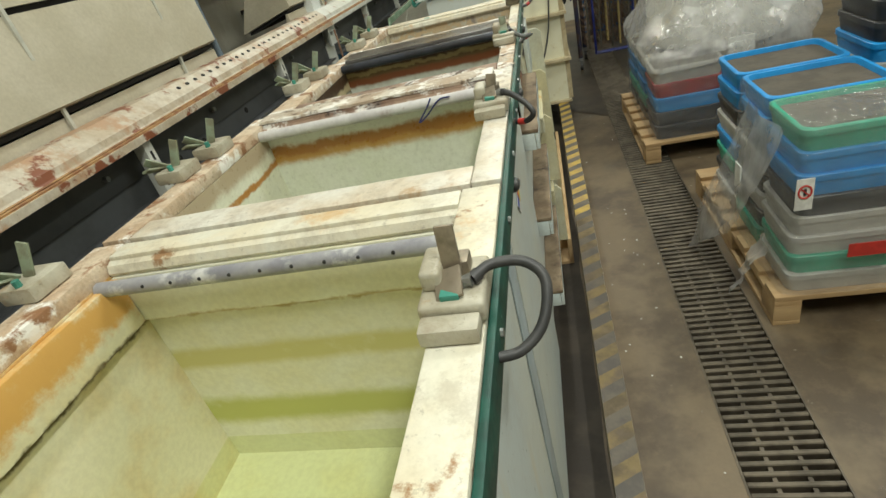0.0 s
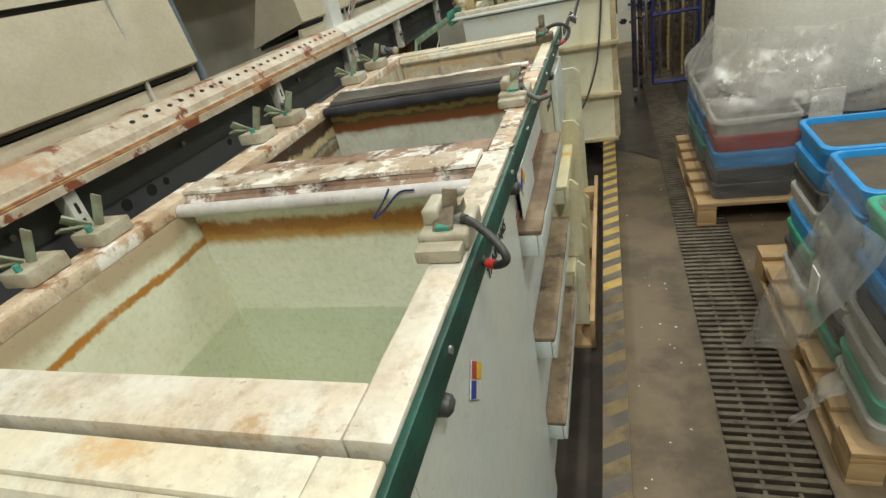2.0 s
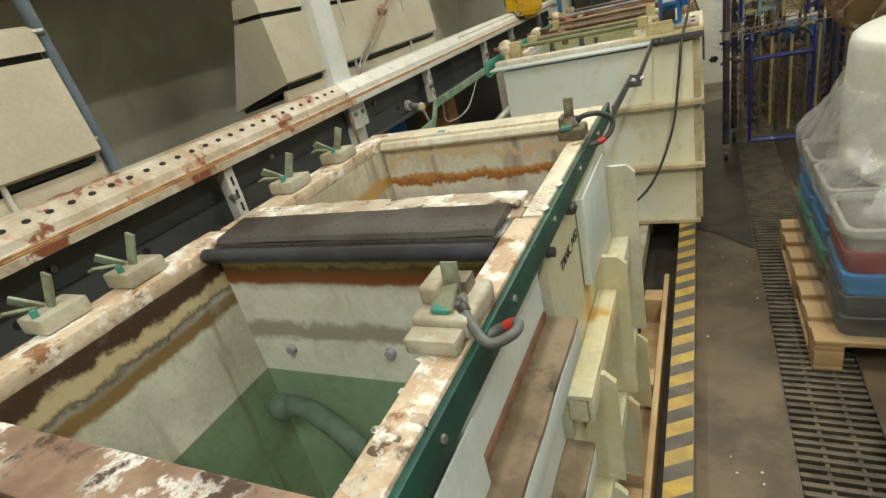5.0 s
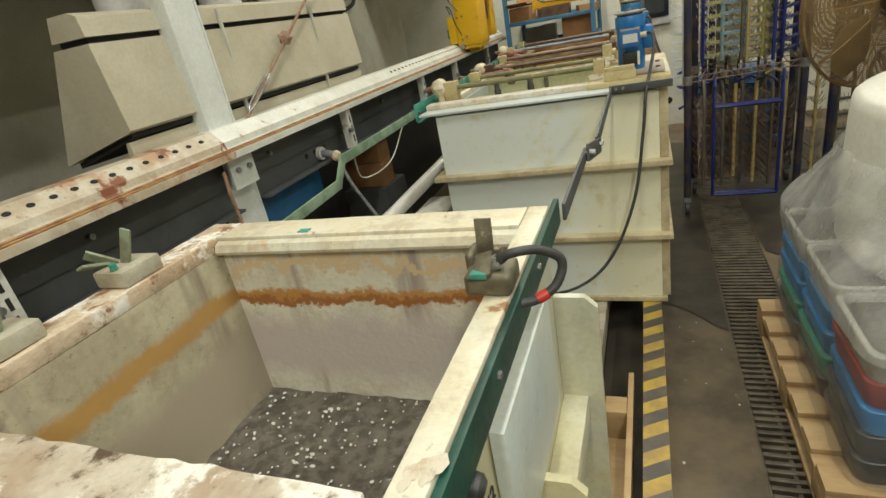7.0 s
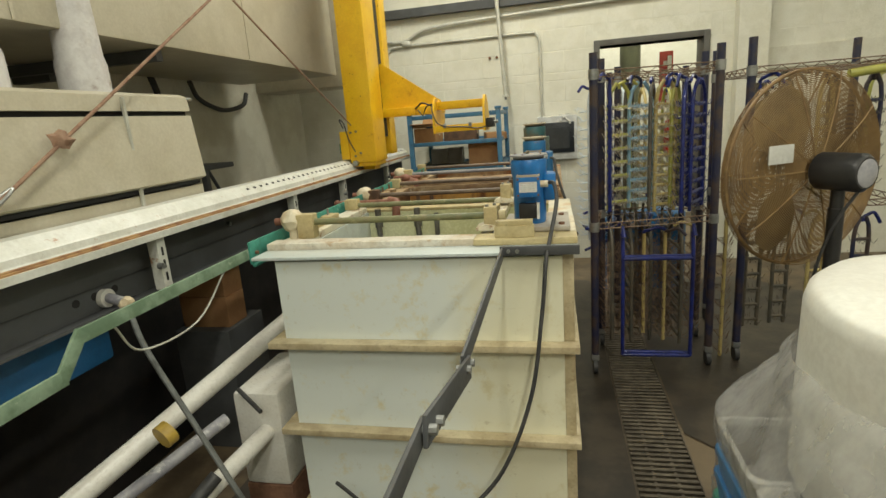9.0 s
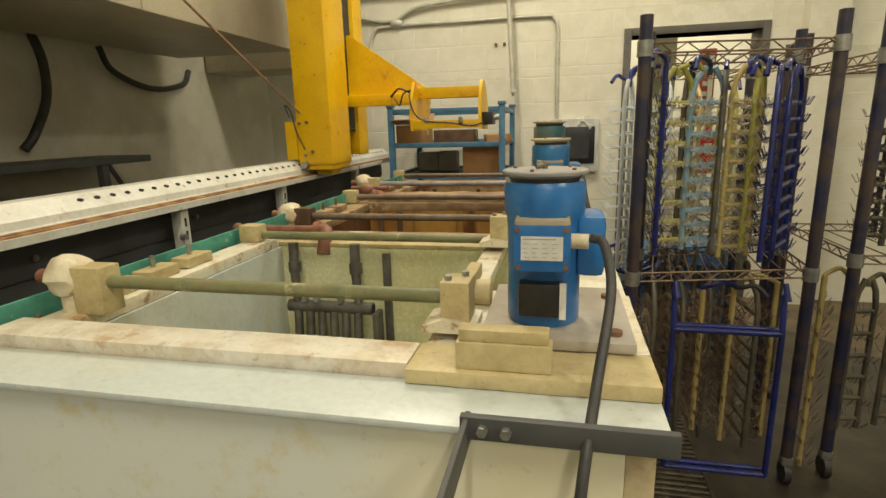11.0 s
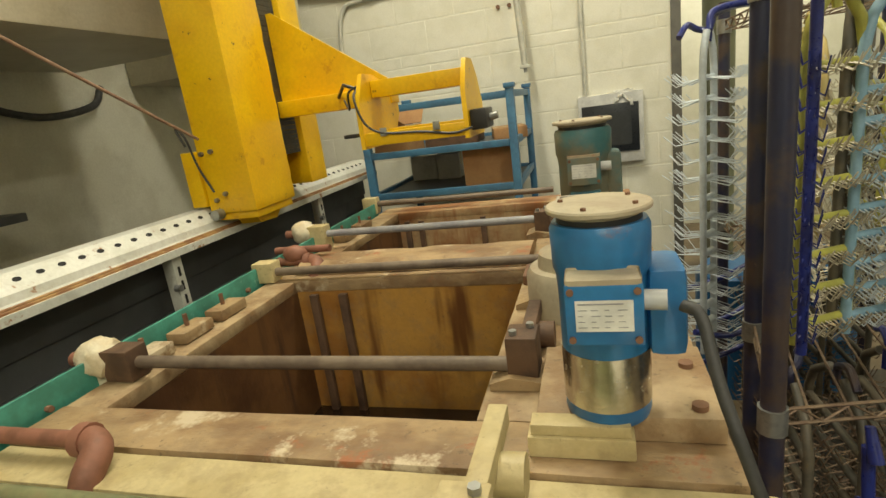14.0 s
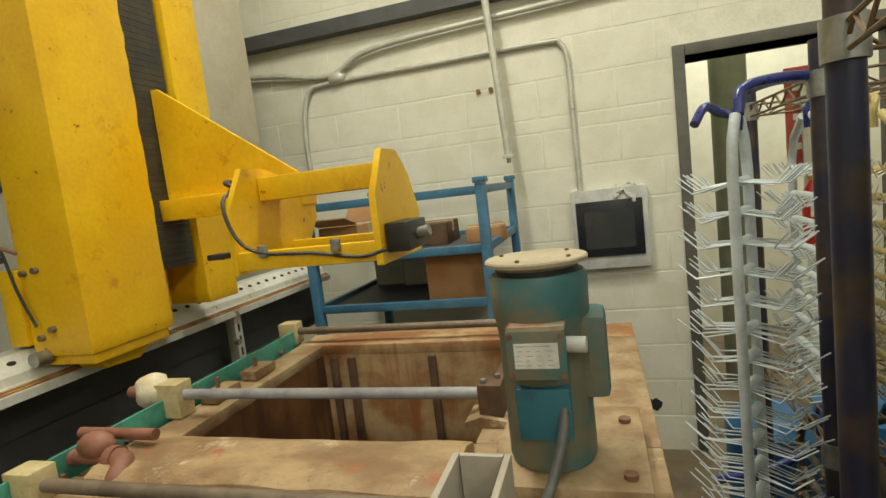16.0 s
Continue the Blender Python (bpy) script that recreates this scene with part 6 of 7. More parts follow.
# ---- end wall fittings ----
t = thing("control_panel", (0.515, YW, 1.04), "pale grey operator panel with dark screen", "control panel")
part("case", box(N(), 0.325, 0.708, YW - 0.07, YW, 1.04, 1.465, 0.008), "hmi_case", t)
part("bezel", box(N(), 0.345, 0.68, YW - 0.078, YW - 0.0705, 1.108, 1.402, 0.003), "bezel", t)
part("screen", box(N(), 0.385, 0.635, YW - 0.0795, YW - 0.0785, 1.15, 1.35), "screen", t, smooth=False)
b = N()
bmesh.ops.create_grid(b, x_segments=16, y_segments=16, size=0.5)
for v in b.verts:
    u, w = v.co.x + 0.5, v.co.y + 0.5
    v.co = Vector((0.54 + u * 0.11 + 0.02 * noise.noise(v.co * 6), YW - 0.085 + w * 0.07 + 0.012 * noise.noise(v.co * 9), 1.475 - (1 - w) ** 2 * 0.10 * (0.3 + abs(u - 0.4)) + 0.018 * noise.noise(v.co * 8 + Vector((3, 0, 0)))))
bmesh.ops.solidify(b, geom=b.faces[:], thickness=0.003)
solo("rag", b, "card_white", "crumpled off-white rag on the panel", "rag")
t = thing("wall_pipe", (0.02, YW - 0.1, 1.66), "white painted pipe with clamp hanging down the wall", "pipe")
part("pipe", rod(N(), (-0.03, YW - 0.16, 2.9), (0.03, YW - 0.16, 1.70), 0.019, 14), "conduit", t)
part("clamp", box(N(), 0.0, 0.06, YW - 0.18, YW - 0.14, 1.68, 1.70, 0.003), "conduit", t)
part("thread", rod(N(), (0.03, YW - 0.16, 1.70), (0.032, YW - 0.16, 1.655), 0.012, 10), "galv", t)
part("standoff", rod(N(), (-0.02, YW - 0.16, 2.6), (-0.02, YW, 2.6), 0.01), "galv", t)
t = thing("conduit", (0.37, YW, 1.5), "painted electrical conduit bending along the wall", "conduit")
part("run", tube(N(), curve_pts([(0.375, YW - 0.03, 1.466), (0.372, YW - 0.03, 1.9), (0.37, YW - 0.03, 2.15), (0.34, YW - 0.03, 2.24), (0.25, YW - 0.03, 2.262), (-0.4, YW - 0.03, 2.262), (-1.0, YW - 0.03, 2.26), (-1.15, YW - 0.04, 2.22), (-1.2, YW - 0.05, 2.0), (-1.2, YW - 0.05, 1.7)], 6), 0.014, 10), "conduit", t)
part("coupling", rod(N(), (0.372, YW - 0.03, 1.9), (0.372, YW - 0.03, 1.94), 0.018, 10), "conduit", t)
part("fitting", bead(N(), (-0.95, YW - 0.04, 2.28), 0.05, 2, (1.2, 0.6, 0.7)), "conduit", t)
solo("conduit", tube(N(), curve_pts([(-2.1, YW - 0.05, 2.43), (-1.4, YW - 0.05, 2.36), (-1.0, YW - 0.04, 2.30), (-0.7, YW - 0.05, 2.40), (0.1, YW - 0.05, 2.44), (1.6, YW - 0.05, 2.48)], 8), 0.016, 10), "conduit", "painted pipe run along the wall", "conduit")
slab("lintel_beam", -2.2, 2.1, YW - 0.09, YW - 0.001, 2.52, 2.60, "steel_dark", label="dark steel beam along the end wall", category="beam")
slab("pilaster", 2.1, 2.35, YW - 0.14, YW - 0.001, 0, 4.2, "block", label="cream wall pilaster beside the doorway", category="pilaster")
solo("wall_hole", prism(N(), [(0.662 + 0.046 * (1 + 0.3 * math.sin(a * 2.3)) * math.cos(a * 0.5236), 0.26 + 0.036 * (1 + 0.25 * math.cos(a * 3.1)) * math.sin(a * 0.5236)) for a in range(12)], YW - 0.0165, YW - 0.012), "slot", "dark ragged hole in the block wall", "hole")
for x in (-0.12, -0.05):
    solo("wall_anchor", rod(N(), (x, YW - 0.0145, 2.07), (x, YW - 0.028, 2.07), 0.013, 8), "rusty_steel", "rusty anchor in the wall", "anchor")
slab("window_bar", 2.36, 5.0, YW - 0.04, YW - 0.001, 1.74, 1.92, "sidewall", label="grey green rail band on the wall", category="band")

# blue shelf cart
ct = thing("shelf_cart", (-0.36, 7.65, 0), "blue steel shelf cart loaded with cardboard boxes", "cart")
for x in (-0.745, 0.03):
    for y in (7.3, 8.05):
        part("post", box(N(), x - 0.02, x + 0.02, y - 0.02, y + 0.02, 0.1, 1.565, 0.004), "cart_blue", ct)
        part("caster", rod(N(), (x - 0.012, y, 0.05), (x + 0.012, y, 0.05), 0.05, 16), "rubber", ct)
        part("post_cap", box(N(), x - 0.027, x + 0.027, y - 0.027, y + 0.027, 1.566, 1.59, 0.006), "cart_blue", ct)
for z in (1.545, 1.315, 1.10):
    for y in (7.3, 8.05):
        part("rail", box(N(), -0.724, 0.009, y - 0.012, y + 0.012, z - 0.022, z + 0.012, 0.003), "cart_blue", ct)
    for x in (-0.745, 0.03):
        part("side_rail", box(N(), x - 0.012, x + 0.012, 7.321, 8.029, z - 0.022, z + 0.012, 0.003), "cart_blue", ct)
for z in (1.315, 1.10):
    part("shelf", box(N(), -0.732, 0.017, 7.3125, 8.037, z - 0.018, z - 0.008), "steel_dark", ct, smooth=False)


def carton(x, y, z, w, d, h, rz, material, label, open_top=False):
    t = thing("carton", (x, y, z), label, "box", "cartons on the cart")
    m = pose(x, y, z, 0, 0, rz)
    part("body", box(N(), -w / 2, w / 2, -d / 2, d / 2, 0, h, 0.004, m), material, t)
    if open_top:
        for s in (-1, 1):
            part("flap", box(N(), -w / 2, w / 2, 0, d * 0.45, 0, 0.004, 0.0, m @ pose(0, s * d / 2, h + 0.003, 35 if s > 0 else 0, 0, 0 if s > 0 else 180) @ pose(0, 0, 0, 20)), material, t, smooth=False)
    part("tape", box(N(), -w / 2 - 0.001, w / 2 + 0.001, -0.02, 0.02, h * 0.5, h + 0.0012, 0, m), "cream_block", t, smooth=False)
    return t


carton(-0.14, 7.5, 1.093, 0.26, 0.26, 0.20, 8, "card", "brown cardboard box with taped lid")
carton(-0.62, 7.46, 1.308, 0.2, 0.22, 0.14, -6, "card", "open brown cardboard box", True)
carton(-0.36, 7.7, 1.308, 0.3, 0.28, 0.10, 3, "brown_block", "dark flattened cardboard box")
carton(-0.05, 7.7, 1.308, 0.18, 0.3, 0.06, 12, "card", "flat brown cardboard box")
carton(-0.45, 7.85, 1.093, 0.14, 0.12, 0.15, 0, "card_white", "white carton with grey print")
carton(-0.62, 7.9, 1.093, 0.16, 0.12, 0.14, 0, "card_white", "white carton with grey print")
carton(-0.2, 7.2, 0.86, 0.5, 0.2, 0.16, 0, "card", "brown carton behind the last tank")
solo("cabinet", box(N(), -0.6, 0.1, 7.05, 7.275, 0.0, 0.858, 0.006), "steel_dark", "dark cabinet behind the last tank", "cabinet")
# beyond the doorway
solo("round_column", lathe(N(), (1.33, 9.2), [(0.11, 0), (0.11, 4.2)], 28), "olive_col", "olive green round column beyond the doorway", "column")
fe = thing("fire_extinguisher", (1.72, 9.0, 0.95), "red fire extinguisher hanging beyond the doorway", "fire extinguisher")
part("cylinder", lathe(N(), (1.72, 9.0), [(0.05, 0.95), (0.062, 0.97), (0.062, 1.28), (0.03, 1.34), (0.02, 1.36)], 24), "red_ext", fe)
part("valve", box(N(), 1.69, 1.75, 8.98, 9.02, 1.36, 1.40, 0.006), "hazard_yellow", fe)
part("tag", box(N(), 1.68, 1.74, 8.935, 8.937, 1.14, 1.22), "label", fe, "white tag", smooth=False)
part("post", box(N(), 1.70, 1.74, 9.07, 9.09, 0, 2.0), "steel_white", fe, smooth=False)
solo("red_sign", box(N(), 1.62, 1.76, 9.1, 9.11, 1.45, 2.05), "sign_red", "tall red sign with pale bars", "sign")
for i in range(5):
    solo("sign_bar", box(N(), 1.66, 1.72, 9.096, 9.0995, 1.55 + i * 0.09, 1.59 + i * 0.09), "label", "pale bar of unreadable print on the red sign", "print", "bars on the sign")
solo("blue_drum", lathe(N(), (1.35, 7.4), [(0.2, 0.0), (0.2, 0.26), (0.207, 0.27), (0.2, 0.28), (0.2, 0.52), (0.207, 0.53), (0.2, 0.54), (0.195, 0.62), (0.15, 0.64)], 28), "bin_blue", "bright blue plastic drum behind the racks", "drum")
solo("blue_drum", lathe(N(), (1.0, 7.3), [(0.16, 0.0), (0.16, 0.6), (0.12, 0.64)], 28), "bin_blue", "bright blue plastic drum behind the racks", "drum")

# ---- wheeled rack with hanging plating racks ----
def truss(bm, a, c, h, r=0.0035, step=0.045):
    """Wire shelf edge: two wires with a zigzag between."""
    a, c = Vector(a), Vector(c)
    d = c - a
    dz = Vector((0, 0, h))
    rod(bm, a, c, r, 6)
    rod(bm, a + dz, c + dz, r, 6)
    n = max(2, int(d.length / step))
    pts = [a + d * (i / n) + (dz if i % 2 else Vector((0, 0, 0))) for i in range(n + 1)]
    tube(bm, pts, r * 0.8, 5)


def rack_cart(c, label, zs=(0.86, 1.66), top=1.78):
    """c: the four posts in plan, near left, near right, far right, far left."""
    cx, cy = sum(p[0] for p in c) / 4, sum(p[1] for p in c) / 4
    t = thing("wire_rack", (cx, cy, 0), label, "rack", "wire shelf racks on casters")
    for x, y in c:
        part("post", rod(N(), (x, y, 0.12), (x, y, top), 0.0215, 18), "rack_navy", t)
        part("caster", rod(N(), (x - 0.012, y, 0.045), (x + 0.012, y, 0.045), 0.045, 16), "rubber", t)
        part("fork", box(N(), x - 0.02, x + 0.02, y - 0.02, y + 0.02, 0.085, 0.1195, 0.004), "galv", t)
    for z in zs:
        b = N()
        for p, q in zip(c, c[1:] + c[:1]):
            truss(b, (*p, z), (*q, z), 0.032)
        part("shelf_edge", b, "wire", t)
        for i in range(1, 9):
            f = i / 9
            p = Vector((*c[0], z + 0.002)).lerp(Vector((*c[1], z + 0.002)), f)
            q = Vector((*c[3], z + 0.002)).lerp(Vector((*c[2], z + 0.002)), f)
            part("shelf_wire", rod(N(), p, q, 0.003, 5), "wire", t)
        for x, y in c:
            part("collar", rod(N(), (x, y, z - 0.012), (x, y, z + 0.04), 0.0265, 12), "galv", t)
    return t


rack_cart([(0.69, 5.645), (1.33, 5.78), (1.36, 6.2), (0.76, 6.04)], "dark blue post rack on casters with rusty wire shelves")
rack_cart([(0.905, 6.52), (1.44, 6.52), (1.44, 7.05), (0.905, 7.05)], "dark post rack on casters behind the front rack", (0.88, 1.66), 1.76)
rack_cart([(1.50, 5.85), (2.28, 5.85), (2.28, 6.5), (1.50, 6.5)], "dark post rack on casters with rusty wire shelves", (0.9, 1.62), 1.80)


def hook_tree(x, y, zt, zb, paint, label, width=0.075, facing=0.0, rows=9, per=6, wire="hook", length=0.045, double=True):
    """Plating rack: two stems, rungs set with bent wire tips, hooked on at the top."""
    t = thing("plating_rack", (x, y, zb), label, "plating rack", "hanging plating racks")
    rnd = random.Random(int(x * 1000) + int(y * 777))
    m = pose(x, y, 0, 0, 0, facing)
    if zt < 1.0 and wire == "hook":
        wire = "wire"  # the lower racks carry the darker wire tips

    def P(a, b_, c):
        return m @ Vector((a, b_, c))
    stems = (-width / 2, width / 2) if double else (0,)
    for s in stems:
        part("stem", tube(N(), [P(s * 0.25, 0.0, zt + 0.03), P(s * 0.8, 0, zt - 0.02), P(s, 0, zt - 0.08), P(s, 0, zb)], 0.0105, 12), paint, t)
    hh, sw, sd = rnd.uniform(0.03, 0.07), rnd.uniform(-0.03, 0.03), rnd.choice((-1, 1))
    part("hanger", tube(N(), curve_pts([P(0, 0.0, zt), P(0, 0.0, zt + hh * 0.7), P(sd * 0.02, sw, zt + hh), P(sd * 0.06, sw * 1.5, zt + hh + 0.012), P(sd * 0.10, sw * 1.8, zt + hh - rnd.uniform(0.0, 0.05))]), 0.009, 8), rnd.choice(("rack_blue", "rack_navy", paint)), t)
    b = N()
    for i in range(rows):
        z = zt - 0.10 - (zt - zb - 0.14) * i / max(1, rows - 1)
        if double:
            part("rung", rod(N(), P(-width / 2, 0, z), P(width / 2, 0, z), 0.0095, 10), paint, t)
        n_tips = int(per * 1.4)
        for j in range(n_tips):
            a = (-width / 2 + width * (j + 0.5) / n_tips) if double else 0.0
            for side in (-1, 1):
                dz = rnd.uniform(-0.006, 0.006)
                L = length * rnd.uniform(0.85, 1.55)
                if double:
                    tube(b, [P(a, side * 0.006, z), P(a + rnd.uniform(-0.004, 0.004), side * L * 0.7, z - 0.012 + dz), P(a + rnd.uniform(-0.006, 0.006), side * L, z + 0.018 + dz)], 0.0017, 4, False)
                else:
                    dxx = side * L * (0.5 + 0.5 * j / per)
                    tube(b, [P(0, 0, z + j * 0.006), P(dxx * 0.6, (j - per / 2) * 0.012, z - 0.012 + j * 0.006), P(dxx, (j - per / 2) * 0.016, z + 0.016 + j * 0.006)], 0.0017, 4, False)
    tagged(part("tip_cluster", b, wire, t), kind="stuff")
    return t


FR = "hanging on the front rack"
hook_tree(0.785, 5.80, 1.60, 0.93, "rack_blue", "dark blue coated single-stem plating rack " + FR, 0.02, 70, 14, 3, "rack_blue", 0.03, False)
hook_tree(0.845, 5.88, 1.60, 0.93, "rack_olive", "olive plating rack with bright tips " + FR, 0.14, 28, 8, 10, "hook", 0.05)
hook_tree(0.905, 5.96, 1.59, 0.95, "rack_dark", "dark coated plating rack with corroded tips " + FR, 0.10, 60, 9, 5)
hook_tree(0.965, 5.93, 1.60, 0.93, "rack_sky", "sky blue rack with pale tips " + FR, 0.14, 24, 10, 9, "rack_white", 0.05)
hook_tree(1.035, 5.98, 1.59, 0.92, "rack_dark", "dark coated plating rack with corroded tips " + FR, 0.20, 75, 10, 7, "hook", 0.05)
hook_tree(1.10, 5.93, 1.60, 0.90, "rack_tan", "mustard plating rack with stubby tips " + FR, 0.12, 20, 11, 6, "hook", 0.05)
hook_tree(1.16, 5.98, 1.59, 0.92, "rack_olive", "olive coated plating rack with corroded tips " + FR, 0.12, 60, 9, 6, "hook", 0.05)
hook_tree(1.21, 5.94, 1.59, 0.90, "rack_blue", "glossy dark blue coated plating rack " + FR, 0.22, 70, 10, 6, "rack_blue", 0.035)
hook_tree(1.28, 5.97, 1.59, 0.90, "rack_blue", "glossy dark blue coated plating rack " + FR, 0.22, 60, 10, 6, "rack_blue", 0.035)
BK = "hanging on the rear rack"
hook_tree(0.735, 6.45, 1.60, 0.62, "rack_white", "pale blue-white plating rack with long tips " + BK, 0.09, 60, 15, 6, "rack_white", 0.085)
for dy in (0.0, 0.035, 0.07):
    solo("rack_arm", tube(N(), curve_pts([(0.735 + dy * 0.3, 6.44 + dy, 1.63 + dy * 0.4), (0.75 + dy * 0.3, 6.46 + dy, 1.68), (0.83, 6.50 + dy * 0.5, 1.695), (0.92, 6.535, 1.69)]), 0.0105, 10), "rack_blue", "dark blue coated hook arm over the shelf edge", "rack arm", "arms poking out of the rack")
hook_tree(0.965, 6.78, 1.60, 0.92, "rack_white", "pale blue-white plating rack with long tips " + BK, 0.28, 88, 9, 8, "rack_white", 0.06)
hook_tree(1.10, 6.78, 1.58, 0.92, "rack_tan", "mustard plating rack with corroded tips " + BK, 0.3, 90, 9, 8)
hook_tree(1.26, 6.76, 1.58, 0.92, "rack_olive", "olive plating rack with corroded tips " + BK, 0.3, 90, 9, 8)
LW = "hanging on the lower shelf"
hook_tree(0.80, 5.9, 0.79, 0.16, "rack_dark", "dark plating rack with fine tips " + LW, 0.28, 88, 8, 8)
hook_tree(0.90, 5.92, 0.79, 0.14, "rack_dark", "dark plating rack with fine tips " + LW, 0.28, 92, 8, 8)
hook_tree(0.97, 5.78, 0.77, 0.2, "rack_tan", "mustard plating rack with fine tips " + LW, 0.02, 20, 9, 5, "hook", 0.04, False)
hook_tree(1.09, 5.82, 0.77, 0.14, "rack_tan", "brown plating rack with fine tips " + LW, 0.02, 0, 10, 6, "hook", 0.045, False)
hook_tree(1.03, 6.0, 0.79, 0.12, "rack_dark", "dark plating rack with fine tips " + LW, 0.28, 86, 8, 8)
hook_tree(1.17, 5.95, 0.79, 0.12, "rack_dark", "dark plating rack with fine tips " + LW, 0.28, 94, 8, 8)
hook_tree(1.25, 5.85, 0.79, 0.16, "rack_tan", "mustard plating rack with fine tips " + LW, 0.02, 0, 9, 5, "hook", 0.045, False)
for x in (0.97, 1.05, 1.14, 1.28):
    hook_tree(x, 6.8, 0.80, 0.14, "rack_dark", "dark plating rack with fine tips on the rear rack", 0.3, 90, 8, 7)
hook_tree(1.43, 5.9, 0.80, 0.0, "rack_tan", "mustard plating rack leaning between the carts", 0.03, 10, 8, 5, "hook", 0.045, False)
# blue open frame hanging at the front
fr = thing("tubular_rack", (1.01, 5.62, 0.14), "glossy dark blue tubular frame hanging from the rack", "frame")
for y in (5.60, 5.645):
    part("cross_tube", rod(N(), (0.835, y, 0.70), (1.19, y, 0.70), 0.0105, 12), "rack_blue", fr)
for x in (0.835, 1.19):
    part("side_tube", tube(N(), [(x, 5.62, 0.84), (x, 5.60, 0.70), (x, 5.60, 0.14)], 0.0105, 12), "rack_blue", fr)
    part("hook_end", tube(N(), [(x, 5.62, 0.88), (x + 0.005, 5.60, 0.82)], [0.008, 0.013], 10), "rack_blue", fr)
for y in (5.60, 5.64):
    part("bottom_tube", rod(N(), (0.835, y, 0.14), (1.19, y, 0.14), 0.0105, 12), "rack_blue", fr)
for k, (z, dy) in enumerate(((0.80, 0.35), (0.66, 0.12), (0.56, 0.22), (0.62, 0.42))):
    solo("rack_arm", tube(N(), curve_pts([(0.95, 6.42 + dy * 0.6, z + 0.05 + dy * 0.1), (0.80, 6.34 + dy * 0.7, z + 0.02), (0.68, 6.26 + dy, z - 0.03 + 0.08 * (k % 2))]), 0.010, 10), "rack_blue", "dark blue coated rack arm poking out", "rack arm", "arms poking out of the rack")
# second cart's load
random.seed(9)
for i, (x, y, p) in enumerate(((1.56, 5.9, "rack_dark"), (1.64, 6.1, "rack_navy"), (1.72, 5.95, "rack_dark"), (1.80, 6.2, "rack_dark"), (1.9, 5.95, "rack_tan"), (2.0, 6.1, "rack_dark"), (2.1, 5.92, "rack_navy"), (2.2, 6.1, "rack_olive"))):
    hook_tree(x, y, 1.54, 0.96, p, "coated plating rack hanging on the second cart", 0.08, 20 * (i % 3), 8, 4, "rack_dark")
    if i % 2 == 0:
        hook_tree(x + 0.02, y, 0.80, 0.2, p, "coated plating rack on the lower shelf of the second cart", 0.08, 10, 6, 4, "rack_dark")
solo("frame_top", tube(N(), curve_pts([(1.95, 5.85, 1.58), (2.2, 5.85, 1.6), (2.3, 5.86, 1.58), (2.31, 5.86, 1.3), (2.3, 5.86, 0.6)]), 0.022, 12), "rack_olive", "pale green tubular frame", "frame")
solo("blue_bin", box(N(), 1.95, 2.4, 5.2, 5.6, 0.45, 0.62, 0.02), "bin_blue", "bright blue plastic bin beside the rack", "bin")
solo("bin_stand", box(N(), 1.97, 2.38, 5.22, 5.58, 0, 0.449, 0.01), "steel_dark", "dark stand under the blue bin", "stand")

# ---- pedestal fan ----
fan = thing("pedestal_fan", (1.40, 4.62, 0), "large pedestal fan with rusty brown wire guard", "fan")
FC = Vector((1.335, 4.75, 1.244))
FM = Matrix.Translation(FC) @ Euler((0, 0, radians(30))).to_matrix().to_4x4()


def F(r, a, d):
    return FM @ Vector((r * math.cos(a), d, r * math.sin(a)))


R = 0.335
for face, dd in (("rear_guard", -0.045), ("front_guard", 0.075)):
    b = N()
    for i in range(44):
        r = 0.06 + (R - 0.06) * i / 43
        dep = dd * (1 - 0.55 * (r / R) ** 3)
        tube(b, [F(r, 2 * math.pi * j / 48, dep) for j in range(49)], 0.0016, 4, False)
    for j in range(10):
        a = 2 * math.pi * j / 10
        tube(b, [F(r, a, dd * (1 - 0.55 * (r / R) ** 3)) for r in (0.05, 0.12, 0.2, 0.26, R)], 0.003, 5)
    tagged(part(face, b, "fan_guard", fan), kind="stuff")
part("rim_hoop", tube(N(), [F(R, 2 * math.pi * j / 48, 0.012) for j in range(49)], 0.006, 8, False), "fan_guard", fan)
for j in range(3):
    b = N()
    rows = []
    for i in range(8):
        r = 0.04 + 0.265 * i / 7
        w = 0.25 + 0.5 * math.sin(math.pi * min(1, i / 6.5)) ** 0.7
        rows.append([b.verts.new(F(r, 2 * math.pi * j / 3 + w * (k / 6 - 0.5) * 1.6, 0.02 + 0.035 * (k / 6 - 0.5))) for k in range(7)])
    for a_, c_ in zip(rows, rows[1:]):
        for k in range(6):
            b.faces.new((a_[k], a_[k + 1], c_[k + 1], c_[k]))
    bmesh.ops.solidify(b, geom=b.faces[:], thickness=0.003)
    part("blade", b, "fan_blade", fan)
part("hub", tube(N(), [F(0, 0, 0.045), F(0, 0, 0.0)], 0.04, 20), "fan_guard", fan)
part("motor", tube(N(), [F(0, 0, -0.05), F(0, 0, -0.06), F(0, 0, -0.19), F(0, 0, -0.205)], [0.05, 0.062, 0.062, 0.05], 24), "black", fan)
part("motor_vent", tube(N(), [F(0, 0, -0.206), F(0, 0, -0.212)], [0.045, 0.03], 20), "pipe_grey", fan)
hubp = FM @ Vector((0, -0.12, 0))
part("yoke", rod(N(), hubp + Vector((0, 0, -0.05)), hubp + Vector((0, 0, -0.13)), 0.02, 12), "black", fan)
part("pole", rod(N(), (hubp.x, hubp.y, 0.03), hubp + Vector((0, 0, -0.12)), 0.024, 16), "black", fan)
part("base", lathe(N(), (hubp.x, hubp.y), [(0.26, 0.0), (0.26, 0.02), (0.1, 0.035), (0.03, 0.06)], 32), "black", fan)
